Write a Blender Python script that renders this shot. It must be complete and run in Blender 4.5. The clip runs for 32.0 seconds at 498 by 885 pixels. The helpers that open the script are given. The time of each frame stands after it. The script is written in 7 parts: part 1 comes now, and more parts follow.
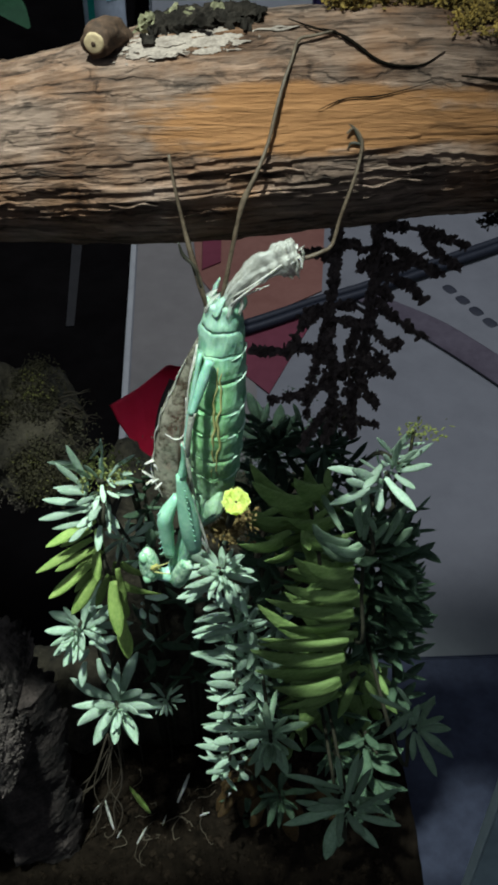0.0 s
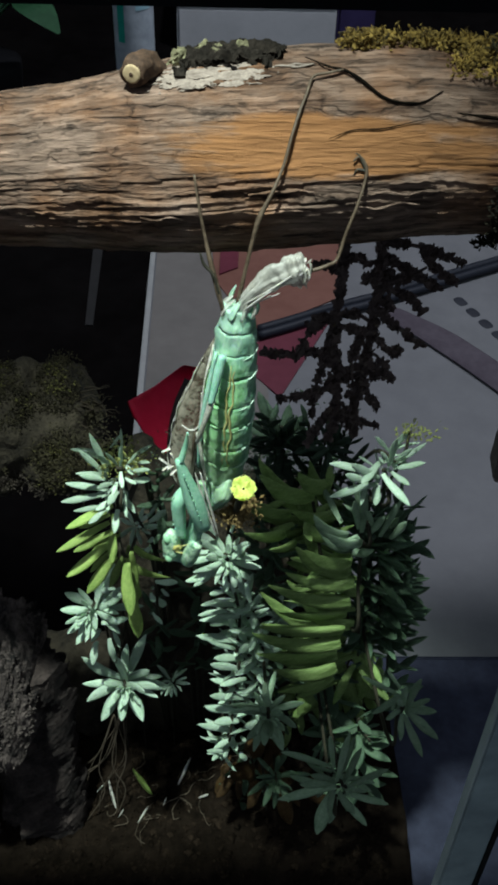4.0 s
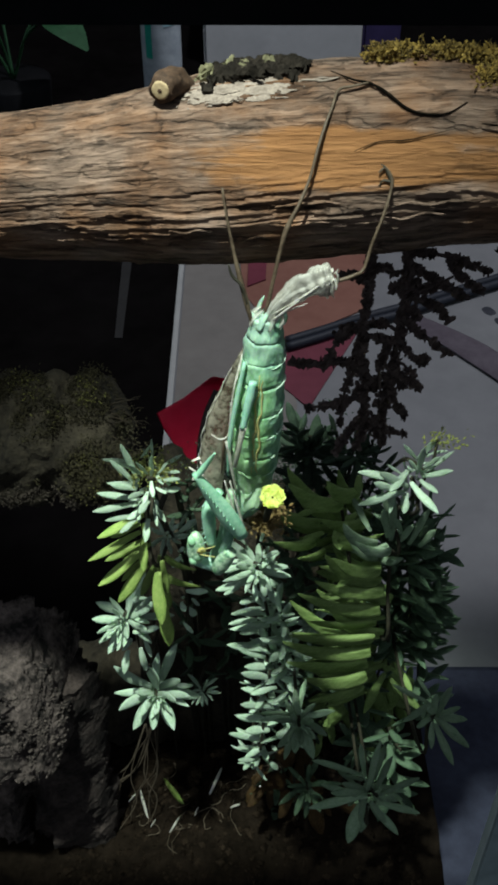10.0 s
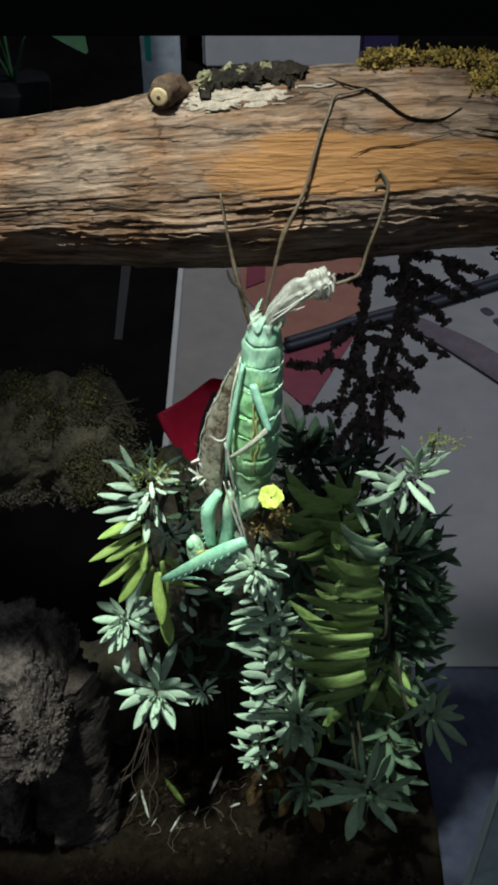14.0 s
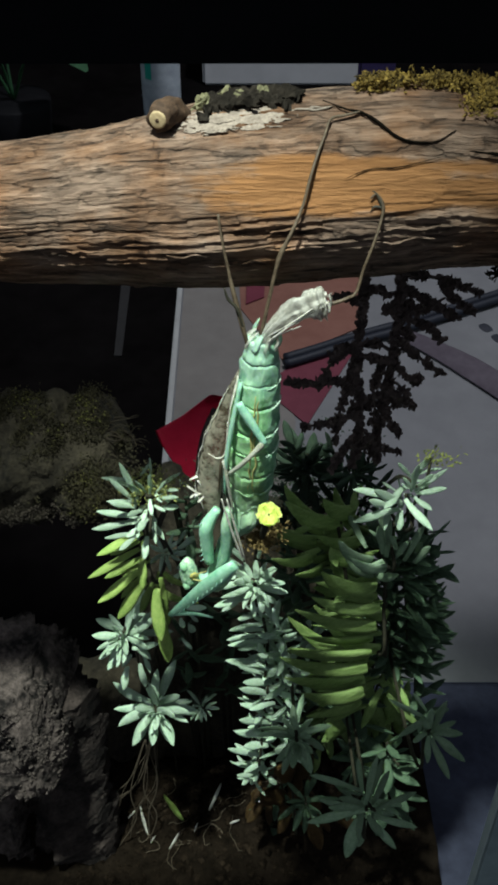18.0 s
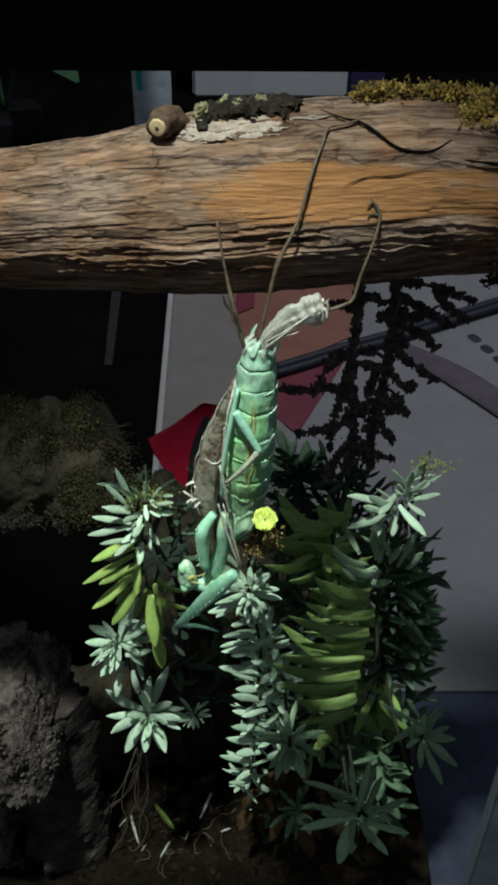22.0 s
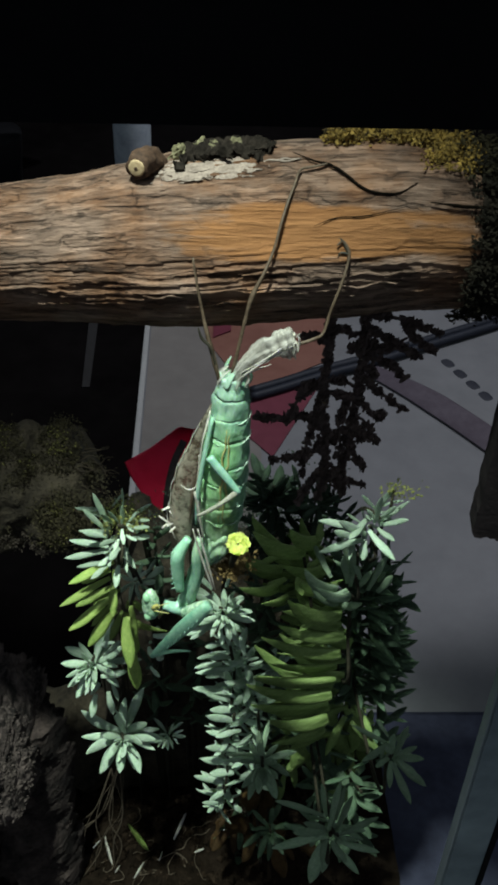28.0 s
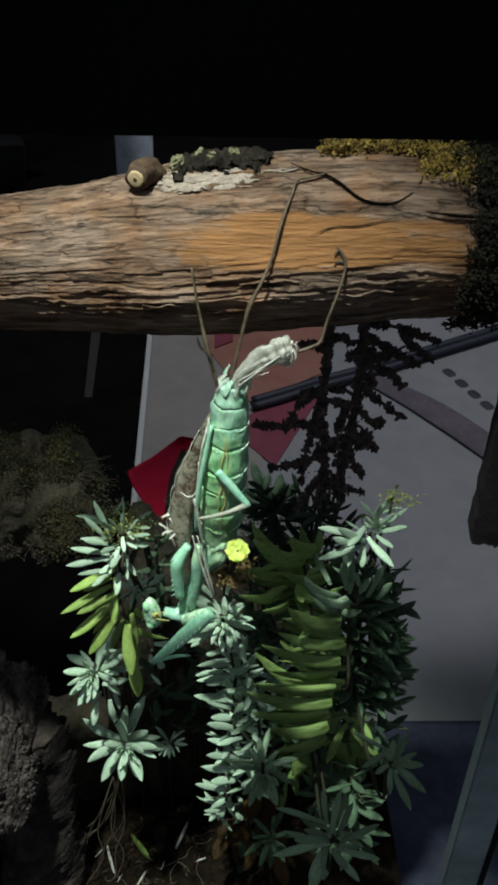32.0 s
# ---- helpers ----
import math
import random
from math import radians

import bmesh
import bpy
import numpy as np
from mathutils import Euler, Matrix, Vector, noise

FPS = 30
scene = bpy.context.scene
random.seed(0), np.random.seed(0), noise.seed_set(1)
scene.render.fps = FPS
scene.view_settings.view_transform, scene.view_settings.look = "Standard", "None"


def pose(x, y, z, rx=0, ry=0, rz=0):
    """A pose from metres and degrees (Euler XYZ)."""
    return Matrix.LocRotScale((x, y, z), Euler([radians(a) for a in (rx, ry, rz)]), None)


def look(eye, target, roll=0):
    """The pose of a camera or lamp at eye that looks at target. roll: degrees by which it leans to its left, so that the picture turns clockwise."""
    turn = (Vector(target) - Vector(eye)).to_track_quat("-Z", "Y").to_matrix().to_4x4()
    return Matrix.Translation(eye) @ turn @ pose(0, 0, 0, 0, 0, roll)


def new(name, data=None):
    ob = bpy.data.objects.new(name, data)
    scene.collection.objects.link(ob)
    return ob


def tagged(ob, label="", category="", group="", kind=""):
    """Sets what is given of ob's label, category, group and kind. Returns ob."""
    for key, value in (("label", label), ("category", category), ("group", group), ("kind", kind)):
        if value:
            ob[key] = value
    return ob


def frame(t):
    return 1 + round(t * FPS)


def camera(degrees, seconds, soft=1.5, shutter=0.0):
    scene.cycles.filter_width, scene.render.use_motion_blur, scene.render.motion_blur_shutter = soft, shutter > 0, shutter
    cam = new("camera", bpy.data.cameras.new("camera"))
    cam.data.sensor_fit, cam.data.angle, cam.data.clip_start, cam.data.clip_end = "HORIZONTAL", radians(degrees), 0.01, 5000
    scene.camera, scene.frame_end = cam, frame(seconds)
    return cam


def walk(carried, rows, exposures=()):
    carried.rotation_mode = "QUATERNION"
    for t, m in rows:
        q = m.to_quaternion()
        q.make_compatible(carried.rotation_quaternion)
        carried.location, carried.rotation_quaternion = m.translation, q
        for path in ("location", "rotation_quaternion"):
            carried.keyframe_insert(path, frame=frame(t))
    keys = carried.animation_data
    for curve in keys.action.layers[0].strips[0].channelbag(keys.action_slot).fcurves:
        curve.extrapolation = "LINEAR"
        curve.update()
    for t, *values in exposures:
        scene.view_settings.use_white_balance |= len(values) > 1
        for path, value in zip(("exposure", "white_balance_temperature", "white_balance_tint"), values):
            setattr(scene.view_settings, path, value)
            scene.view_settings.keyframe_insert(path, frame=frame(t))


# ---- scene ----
cam = camera(27.0, 32.0, soft=3.4)
PATH = [
    (0, (0.00025, 0.01874, 0.44123), (0.03811, 0.73886, -0.25158), 0.551),
    (0.5, (-0.00029, 0.01625, 0.44211), (0.04929, 0.73863, -0.24760), 2.158),
    (1, (-0.00065, 0.01481, 0.44342), (0.05816, 0.73678, -0.24601), 3.349),
    (1.5, (-0.00066, 0.01392, 0.44435), (0.06238, 0.73530, -0.24531), 4.010),
    (1.8, (-0.00066, 0.01392, 0.44435), (0.06238, 0.73530, -0.24531), 4.010),
    (1.9, (-0.00067, 0.01356, 0.44386), (0.03276, 0.72312, -0.26000), 2.852),
    (2, (-0.00067, 0.01356, 0.44386), (0.03276, 0.72312, -0.26000), 2.852),
    (2.5, (-0.00043, 0.00969, 0.44694), (0.03436, 0.71954, -0.25655), 2.829),
    (3, (-0.00022, 0.00676, 0.44953), (0.03480, 0.72087, -0.24962), 2.653),
    (3.5, (-0.00004, 0.00472, 0.45143), (0.03462, 0.72409, -0.24233), 2.448),
    (5.5, (0.00039, 0.00087, 0.45433), (0.00001, 0.73086, -0.22913), 0.523),
    (6, (0.00055, 0.00096, 0.45419), (-0.00012, 0.73104, -0.22917), 0.544),
    (6.5, (-0.00037, 0.00108, 0.45368), (0.00208, 0.73467, -0.22591), 0.600),
    (7, (-0.00033, 0.00071, 0.45324), (0.00171, 0.73633, -0.22415), 0.552),
    (7.5, (-0.00003, 0.00119, 0.45322), (0.00067, 0.73575, -0.22532), 0.432),
    (8, (0.00004, 0.00091, 0.45348), (0.00023, 0.73505, -0.22552), 0.332),
    (8.5, (-0.00006, 0.00065, 0.45376), (0.00004, 0.73423, -0.22584), 0.248),
    (9, (0.00013, 0.00050, 0.45380), (-0.00058, 0.73387, -0.22602), 0.153),
    (9.5, (0.00013, 0.00094, 0.45403), (-0.00073, 0.73292, -0.22729), 0.080),
    (10, (0.00005, 0.00079, 0.45407), (-0.00058, 0.73264, -0.22740), 0.074),
    (10.5, (0.00009, 0.00082, 0.45411), (-0.00072, 0.73240, -0.22764), 0.036),
    (11, (-0.00007, 0.00063, 0.45420), (-0.00039, 0.73217, -0.22760), 0.034),
    (11.5, (-0.00008, 0.00078, 0.45433), (-0.00059, 0.73203, -0.22778), -0.029),
    (12, (-0.00017, 0.00052, 0.45451), (-0.00022, 0.73187, -0.22749), -0.040),
    (12.5, (-0.00015, 0.00067, 0.45462), (-0.00034, 0.73166, -0.22776), -0.015),
    (13, (0.00004, 0.00002, 0.45499), (-0.00022, 0.73116, -0.22724), -0.007),
    (13.5, (0.00008, -0.00028, 0.45546), (0.00008, 0.73087, -0.22675), -0.029),
    (14, (0.00033, -0.00096, 0.45586), (-0.00023, 0.73138, -0.22508), -0.063),
    (14.5, (0.00041, -0.00101, 0.45629), (-0.00017, 0.73161, -0.22434), -0.110),
    (16.5, (0.00058, -0.00247, 0.45733), (0.00054, 0.73553, -0.21747), -0.074),
    (17, (0.00056, -0.00224, 0.45744), (0.00067, 0.73698, -0.21602), -0.091),
    (17.5, (0.00076, -0.00217, 0.45745), (0.00028, 0.73870, -0.21419), -0.068),
    (18, (0.00076, -0.00195, 0.45749), (0.00034, 0.74020, -0.21275), -0.094),
    (18.5, (0.00106, -0.00200, 0.45751), (-0.00036, 0.74145, -0.21129), -0.093),
    (19, (0.00105, -0.00194, 0.45751), (-0.00069, 0.74223, -0.21048), -0.063),
    (19.5, (0.00000, -0.00307, 0.45769), (0.00120, 0.74313, -0.20804), 0.000),
    (20, (-0.00046, -0.00343, 0.45783), (0.00305, 0.74339, -0.20719), 0.127),
    (20.5, (-0.00049, -0.00338, 0.45785), (0.00452, 0.74379, -0.20677), 0.275),
    (21, (-0.00039, -0.00284, 0.45780), (0.00564, 0.74398, -0.20720), 0.356),
    (21.5, (-0.00112, -0.00427, 0.45769), (0.00893, 0.74500, -0.20449), 0.570),
    (22, (-0.00111, -0.00397, 0.45776), (0.01044, 0.74510, -0.20463), 0.639),
    (22.5, (-0.00075, -0.00311, 0.45759), (0.01128, 0.74550, -0.20532), 0.750),
    (23, (-0.00092, -0.00342, 0.45762), (0.01343, 0.74594, -0.20439), 0.897),
    (23.5, (-0.00066, -0.00310, 0.45746), (0.01424, 0.74643, -0.20434), 0.979),
    (24, (-0.00084, -0.00364, 0.45756), (0.01645, 0.74683, -0.20312), 1.088),
    (24.5, (-0.00143, -0.00442, 0.45754), (0.01908, 0.74751, -0.20138), 1.253),
    (25, (-0.00159, -0.00485, 0.45756), (0.02062, 0.74805, -0.20020), 1.337),
    (25.5, (-0.00194, -0.00511, 0.45755), (0.02224, 0.74844, -0.19939), 1.369),
    (27.5, (-0.00057, -0.00844, 0.46312), (0.03109, 0.75027, -0.18754), 1.982),
    (28, (-0.00060, -0.00850, 0.46367), (0.03306, 0.75320, -0.18339), 2.020),
    (28.5, (-0.00006, -0.00809, 0.46377), (0.03215, 0.75585, -0.18072), 1.961),
    (29, (0.00013, -0.00867, 0.46397), (0.03161, 0.75675, -0.17879), 1.945),
    (29.5, (0.00043, -0.00893, 0.46406), (0.03075, 0.75682, -0.17836), 1.868),
    (30, (0.00039, -0.00964, 0.46410), (0.03042, 0.75672, -0.17760), 1.858),
    (30.5, (0.00039, -0.00986, 0.46413), (0.03003, 0.75656, -0.17752), 1.769),
    (31, (-0.00002, -0.01020, 0.46423), (0.03089, 0.75637, -0.17720), 1.769),
    (31.5, (-0.00003, -0.01043, 0.46417), (0.03072, 0.75642, -0.17692), 1.717),
    (32, (0.00028, -0.01058, 0.46451), (0.03082, 0.75779, -0.17476), 1.730),
]
walk(cam, [(t, look(eye, target, roll)) for t, eye, target, roll in PATH], [(0, 0.10, 6050, 10), (3, 0.15, 6050, 10), (6, 0.10, 6350, 10), (8, -0.02, 6350, 10), (10, 0.12, 6400, 10), (14, 0.2, 6400, 10), (18, 0.2, 6400, 10), (19, -0.25, 6400, 10), (20, -0.08, 6400, 10), (22, -0.1, 6400, 10), (23, 0.2, 6400, 10), (24, -0.28, 6400, 10), (25, -0.2, 6400, 10), (28, -0.03, 6400, 10), (32, -0.04, 6400, 10)])

# ---- light: one lamp over the open front of the tank, a dim room, an added lamp behind ----
world = bpy.data.worlds.new("room")
scene.world = world
world.use_nodes = True
world.node_tree.nodes["Background"].inputs[0].default_value = (0.55, 0.64, 0.72, 1)
world.node_tree.nodes["Background"].inputs[1].default_value = 0.25


def spot(name, eye, target, watts, colour, degrees, blend, radius):
    data = bpy.data.lights.new(name, "SPOT")
    data.energy, data.color, data.spot_size, data.spot_blend, data.shadow_soft_size = watts, colour, radians(degrees), blend, radius
    ob = new(name, data)
    ob.matrix_world = look(eye, target)
    return ob


spot("tank_lamp", (-0.10, -0.005, 1.0), (-0.022, 0.183, 0.19), 46.0, (0.88, 1.0, 0.90), 19.8, 1.0, 0.017)
# unseen lamp added to brighten the carton; its cone edge darkens the front
spot("carton_lamp", (0.30, 0.75, 1.10), (0.09, 0.86, 0.0), 26.0, (0.92, 0.95, 1.0), 48.4, 0.13, 0.03)


# ---- materials ----
def links(m, a, i, b, j):
    m.node_tree.links.new(a.outputs[i], b.inputs[j])


def node(m, kind, **values):
    n = m.node_tree.nodes.new(kind)
    for key, value in values.items():
        n.inputs[key.replace("_", " ")].default_value = value
    return n


def surface(name, dark, light, rough=0.7, scale=200.0, stretch=(1, 1, 1), bump=0.3, fine=4.0, metal=0.0, sss=0.0, vary=0.0, gloss=0.3, depth=0.0006, stops=(0.3, 0.7)):
    """A two-scale noise surface: base colour between dark and light, with grain, relief and a change from piece to piece."""
    m = bpy.data.materials.new(name)
    m.use_nodes = True
    p = m.node_tree.nodes["Principled BSDF"]
    tex = node(m, "ShaderNodeTexCoord")
    put = node(m, "ShaderNodeMapping", Scale=stretch)
    links(m, tex, "Object", put, "Vector")
    big = node(m, "ShaderNodeTexNoise", Scale=scale, Detail=6.0, Roughness=0.6)
    small = node(m, "ShaderNodeTexNoise", Scale=scale * fine, Detail=4.0, Roughness=0.65)
    links(m, put, "Vector", big, "Vector")
    links(m, put, "Vector", small, "Vector")
    add = node(m, "ShaderNodeMath")
    add.operation = "MULTIPLY_ADD"
    links(m, small, "Fac", add, 0)
    add.inputs[1].default_value = 0.35
    sub = node(m, "ShaderNodeMath")
    sub.operation = "MULTIPLY"
    links(m, big, "Fac", sub, 0)
    sub.inputs[1].default_value = 0.72
    links(m, sub, 0, add, 2)
    ramp = node(m, "ShaderNodeValToRGB")
    ramp.color_ramp.elements[0].position, ramp.color_ramp.elements[1].position = stops
    ramp.color_ramp.elements[0].color, ramp.color_ramp.elements[1].color = (*dark, 1), (*light, 1)
    links(m, add, 0, ramp, "Fac")
    last = ramp
    if vary:
        info = node(m, "ShaderNodeObjectInfo")
        hue = node(m, "ShaderNodeHueSaturation")
        rng = node(m, "ShaderNodeMapRange")
        rng.inputs["To Min"].default_value, rng.inputs["To Max"].default_value = 1 - vary, 1 + vary
        links(m, info, "Random", rng, "Value")
        links(m, rng, 0, hue, "Value")
        links(m, ramp, "Color", hue, "Color")
        last = hue
    links(m, last, "Color", p, "Base Color")
    p.inputs["Roughness"].default_value, p.inputs["Metallic"].default_value = rough, metal
    p.inputs["Specular IOR Level"].default_value = gloss
    if sss:
        p.inputs["Subsurface Weight"].default_value = sss
        p.inputs["Subsurface Radius"].default_value = (0.002, 0.003, 0.001)
        p.inputs["Subsurface Scale"].default_value = 0.5
    if bump:
        b = node(m, "ShaderNodeBump", Strength=bump, Distance=depth)
        links(m, add, 0, b, "Height")
        links(m, b, "Normal", p, "Normal")
    return m


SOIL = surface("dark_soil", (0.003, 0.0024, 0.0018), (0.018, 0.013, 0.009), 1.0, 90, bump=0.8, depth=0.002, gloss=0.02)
CORK = surface("grey_bark_block", (0.010, 0.008, 0.007), (0.20, 0.155, 0.138), 0.95, 95, (1, 1, 0.6), 1.0, 6.0, depth=0.004, stops=(0.44, 0.72))
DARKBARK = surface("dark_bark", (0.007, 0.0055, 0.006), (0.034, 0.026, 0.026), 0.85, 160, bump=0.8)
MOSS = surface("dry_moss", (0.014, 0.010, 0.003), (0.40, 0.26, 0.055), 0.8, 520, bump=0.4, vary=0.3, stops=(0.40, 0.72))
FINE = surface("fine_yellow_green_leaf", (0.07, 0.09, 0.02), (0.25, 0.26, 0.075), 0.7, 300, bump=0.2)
SHADETUFT = surface("blackish_shade_tuft", (0.004, 0.004, 0.002), (0.02, 0.016, 0.008), 0.9, 300, bump=0.3)
# MOSSDARK is moss with the shade of its place put into the colour.
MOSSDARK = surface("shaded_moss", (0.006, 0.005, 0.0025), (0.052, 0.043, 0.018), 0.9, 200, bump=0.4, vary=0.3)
def leaf_surface(name, base, tip, rough, gloss, vary, sss=0.1):
    """A leaf's skin, for meshes a unit long: greener at the base, paler at the tip, in soft blotches with a dusty bloom."""
    m = surface(name, base, tip, rough, 3.2, (1, 1, 0.6), 0.28, 9.0, 0.0, sss, vary, gloss, 0.01, (0.36, 0.66))
    return m


GLAUC = leaf_surface("glaucous_leaf", (0.245, 0.38, 0.24), (0.54, 0.655, 0.52), 0.68, 0.22, 0.28)
GLAUD = leaf_surface("dusty_green_leaf", (0.12, 0.205, 0.115), (0.33, 0.435, 0.29), 0.68, 0.22, 0.3)
LEAFG = leaf_surface("yellow_green_leaf", (0.13, 0.23, 0.045), (0.33, 0.42, 0.12), 0.6, 0.25, 0.3)
LEAFM = leaf_surface("mid_green_leaf", (0.092, 0.16, 0.036), (0.275, 0.38, 0.130), 0.62, 0.25, 0.3)
# LEAFD and LEAFS carry the shade inside the bush in their colour.
LEAFD = leaf_surface("shaded_green_leaf", (0.036, 0.070, 0.040), (0.112, 0.170, 0.100), 0.65, 0.2, 0.35)
LEAFS = leaf_surface("deep_shade_leaf", (0.014, 0.028, 0.018), (0.058, 0.085, 0.056), 0.7, 0.15, 0.35)
DEAD = leaf_surface("withered_brown_leaf", (0.018, 0.010, 0.004), (0.085, 0.050, 0.018), 0.7, 0.15, 0.35)
DRY = leaf_surface("dry_whitish_leaf", (0.42, 0.42, 0.35), (0.74, 0.72, 0.64), 0.75, 0.15, 0.2)
STEM = surface("brown_stem", (0.008, 0.008, 0.005), (0.04, 0.036, 0.02), 0.8, 400, bump=0.4)
TWIG = surface("dark_twig_leaf", (0.035, 0.024, 0.026), (0.12, 0.085, 0.075), 0.8, 400, bump=0.3)
BLACK = surface("black_plastic", (0.003, 0.003, 0.0035), (0.006, 0.006, 0.007), 0.6, 40, bump=0.05, gloss=0.12)
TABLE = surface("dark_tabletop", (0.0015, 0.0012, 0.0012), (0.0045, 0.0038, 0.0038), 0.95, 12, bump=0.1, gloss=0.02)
CARD = surface("pale_grey_card", (0.121, 0.121, 0.127), (0.160, 0.159, 0.166), 0.6, 14, bump=0.03)
CARDEDGE = surface("white_card_edge", (0.25, 0.25, 0.245), (0.32, 0.32, 0.31), 0.7, 60, bump=0.05)
REDS = surface("red_plastic_film", (0.74, 0.012, 0.06), (0.86, 0.024, 0.10), 0.4, 60, bump=0.15, depth=0.002, gloss=0.5)
MANT = surface("mint_green_cuticle", (0.11, 0.36, 0.24), (0.42, 0.64, 0.50), 0.4, 170, bump=0.4, sss=0.2, gloss=0.45, depth=0.0003)
TEAL = surface("teal_green_cuticle", (0.15, 0.46, 0.28), (0.46, 0.74, 0.53), 0.4, 260, bump=0.12, sss=0.12, gloss=0.45, depth=0.0003)
SKIN = surface("pale_shed_skin", (0.30, 0.28, 0.22), (0.68, 0.66, 0.58), 0.35, 500, bump=0.6, sss=0.1, gloss=0.5)
LEGB = surface("brown_shed_leg", (0.03, 0.018, 0.010), (0.13, 0.095, 0.062), 0.5, 500, bump=0.3)


# ---- mesh helpers ----
def finish(name, bm, material, parent=None, label="", smooth=True):
    bm.normal_update()
    mesh = bpy.data.meshes.new(name)
    bm.to_mesh(mesh)
    bm.free()
    for f in mesh.polygons:
        f.use_smooth = smooth
    mesh.materials.append(material)
    ob = new(name, mesh)
    if parent:
        ob.parent = parent
    if label:
        ob["label"] = label
    return ob


def part(name, bm, material, parent, label="", smooth=True):
    return finish(name, bm, material, parent, label, smooth)


def tube(bm, points, radii, sides=8, flat=1.0, wobble=0.0):
    """A closed tube along points, with a radius at each one; flat squeezes it along its second axis."""
    pts = [Vector(p) for p in points]
    rings, side = [], None
    for i, p in enumerate(pts):
        ahead = (pts[min(i + 1, len(pts) - 1)] - pts[max(i - 1, 0)]).normalized()
        if side is None:
            side = ahead.cross(Vector((0, 0, 1)) if abs(ahead.z) < 0.9 else Vector((1, 0, 0))).normalized()
        side = (side - ahead * side.dot(ahead)).normalized()
        up = ahead.cross(side)
        ring = []
        for k in range(sides):
            a = 2 * math.pi * k / sides
            r = radii[i] * (1 + wobble * noise.noise(Vector((p.x * 300 + k, p.y * 300, p.z * 300 + k * 0.7))))
            ring.append(bm.verts.new(p + side * (r * math.cos(a)) + up * (r * flat * math.sin(a))))
        rings.append(ring)
    for a, b in zip(rings, rings[1:]):
        for k in range(sides):
            bm.faces.new((a[k], a[(k + 1) % sides], b[(k + 1) % sides], b[k]))
    bm.faces.new(rings[0][::-1])
    bm.faces.new(rings[-1])
    return bm


def smooth_line(points, steps=6):
    """A Catmull-Rom line through the points."""
    p = [Vector(q) for q in points]
    p = [p[0] * 2 - p[1]] + p + [p[-1] * 2 - p[-2]]
    out = []
    for i in range(1, len(p) - 2):
        for s in range(steps):
            t = s / steps
            out.append(0.5 * (2 * p[i] + (p[i + 1] - p[i - 1]) * t + (2 * p[i - 1] - 5 * p[i] + 4 * p[i + 1] - p[i + 2]) * t * t
                              + (3 * p[i] - p[i - 1] - 3 * p[i + 1] + p[i + 2]) * t ** 3))
    out.append(p[-2])
    return out


def block(bm, x0, x1, y0, y1, z0, z1, bevel=0.0):
    made = bmesh.ops.create_cube(bm, size=1.0)["verts"]
    for v in made:
        v.co = Vector(((x0 + x1) / 2 + v.co.x * (x1 - x0), (y0 + y1) / 2 + v.co.y * (y1 - y0), (z0 + z1) / 2 + v.co.z * (z1 - z0)))
    if bevel:
        edges = list({e for v in made for e in v.link_edges})
        bmesh.ops.bevel(bm, geom=edges, offset=bevel, segments=2, affect="EDGES")
    return bm


def empty(name, place, label, category, group="", kind=""):
    ob = new(name)
    ob.empty_display_size = 0.01
    ob.matrix_basis = Matrix.Translation(place)
    return tagged(ob, label, category, group, kind)


def aim(a, b, spin=0.0):
    """A pose at a whose z axis points to b."""
    q = (Vector(b) - Vector(a)).to_track_quat("Z", "Y")
    return Matrix.Translation(a) @ q.to_matrix().to_4x4() @ Matrix.Rotation(spin, 4, "Z")


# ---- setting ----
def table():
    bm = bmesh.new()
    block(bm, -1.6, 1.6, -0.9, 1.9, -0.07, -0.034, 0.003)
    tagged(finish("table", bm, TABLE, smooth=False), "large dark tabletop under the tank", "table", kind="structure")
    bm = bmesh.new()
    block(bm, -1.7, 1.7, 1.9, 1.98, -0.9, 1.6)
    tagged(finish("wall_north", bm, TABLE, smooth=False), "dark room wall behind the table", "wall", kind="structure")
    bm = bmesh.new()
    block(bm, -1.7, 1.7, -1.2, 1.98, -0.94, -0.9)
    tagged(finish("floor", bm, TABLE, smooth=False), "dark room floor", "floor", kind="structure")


def soil_height(x, y):
    h = 0.006 * noise.fractal(Vector((x * 30, y * 30, 2)), 1.0, 2.0, 4) + 0.002 * noise.noise(Vector((x * 160, y * 160, 5)))
    return h + 0.042 * math.exp(-((x - 0.018) / 0.045) ** 2 - ((y - 0.232) / 0.036) ** 2)


NAVY = surface("dark_navy_plastic", (0.026, 0.028, 0.045), (0.058, 0.063, 0.096), 0.8, 30, bump=0.05, gloss=0.1)


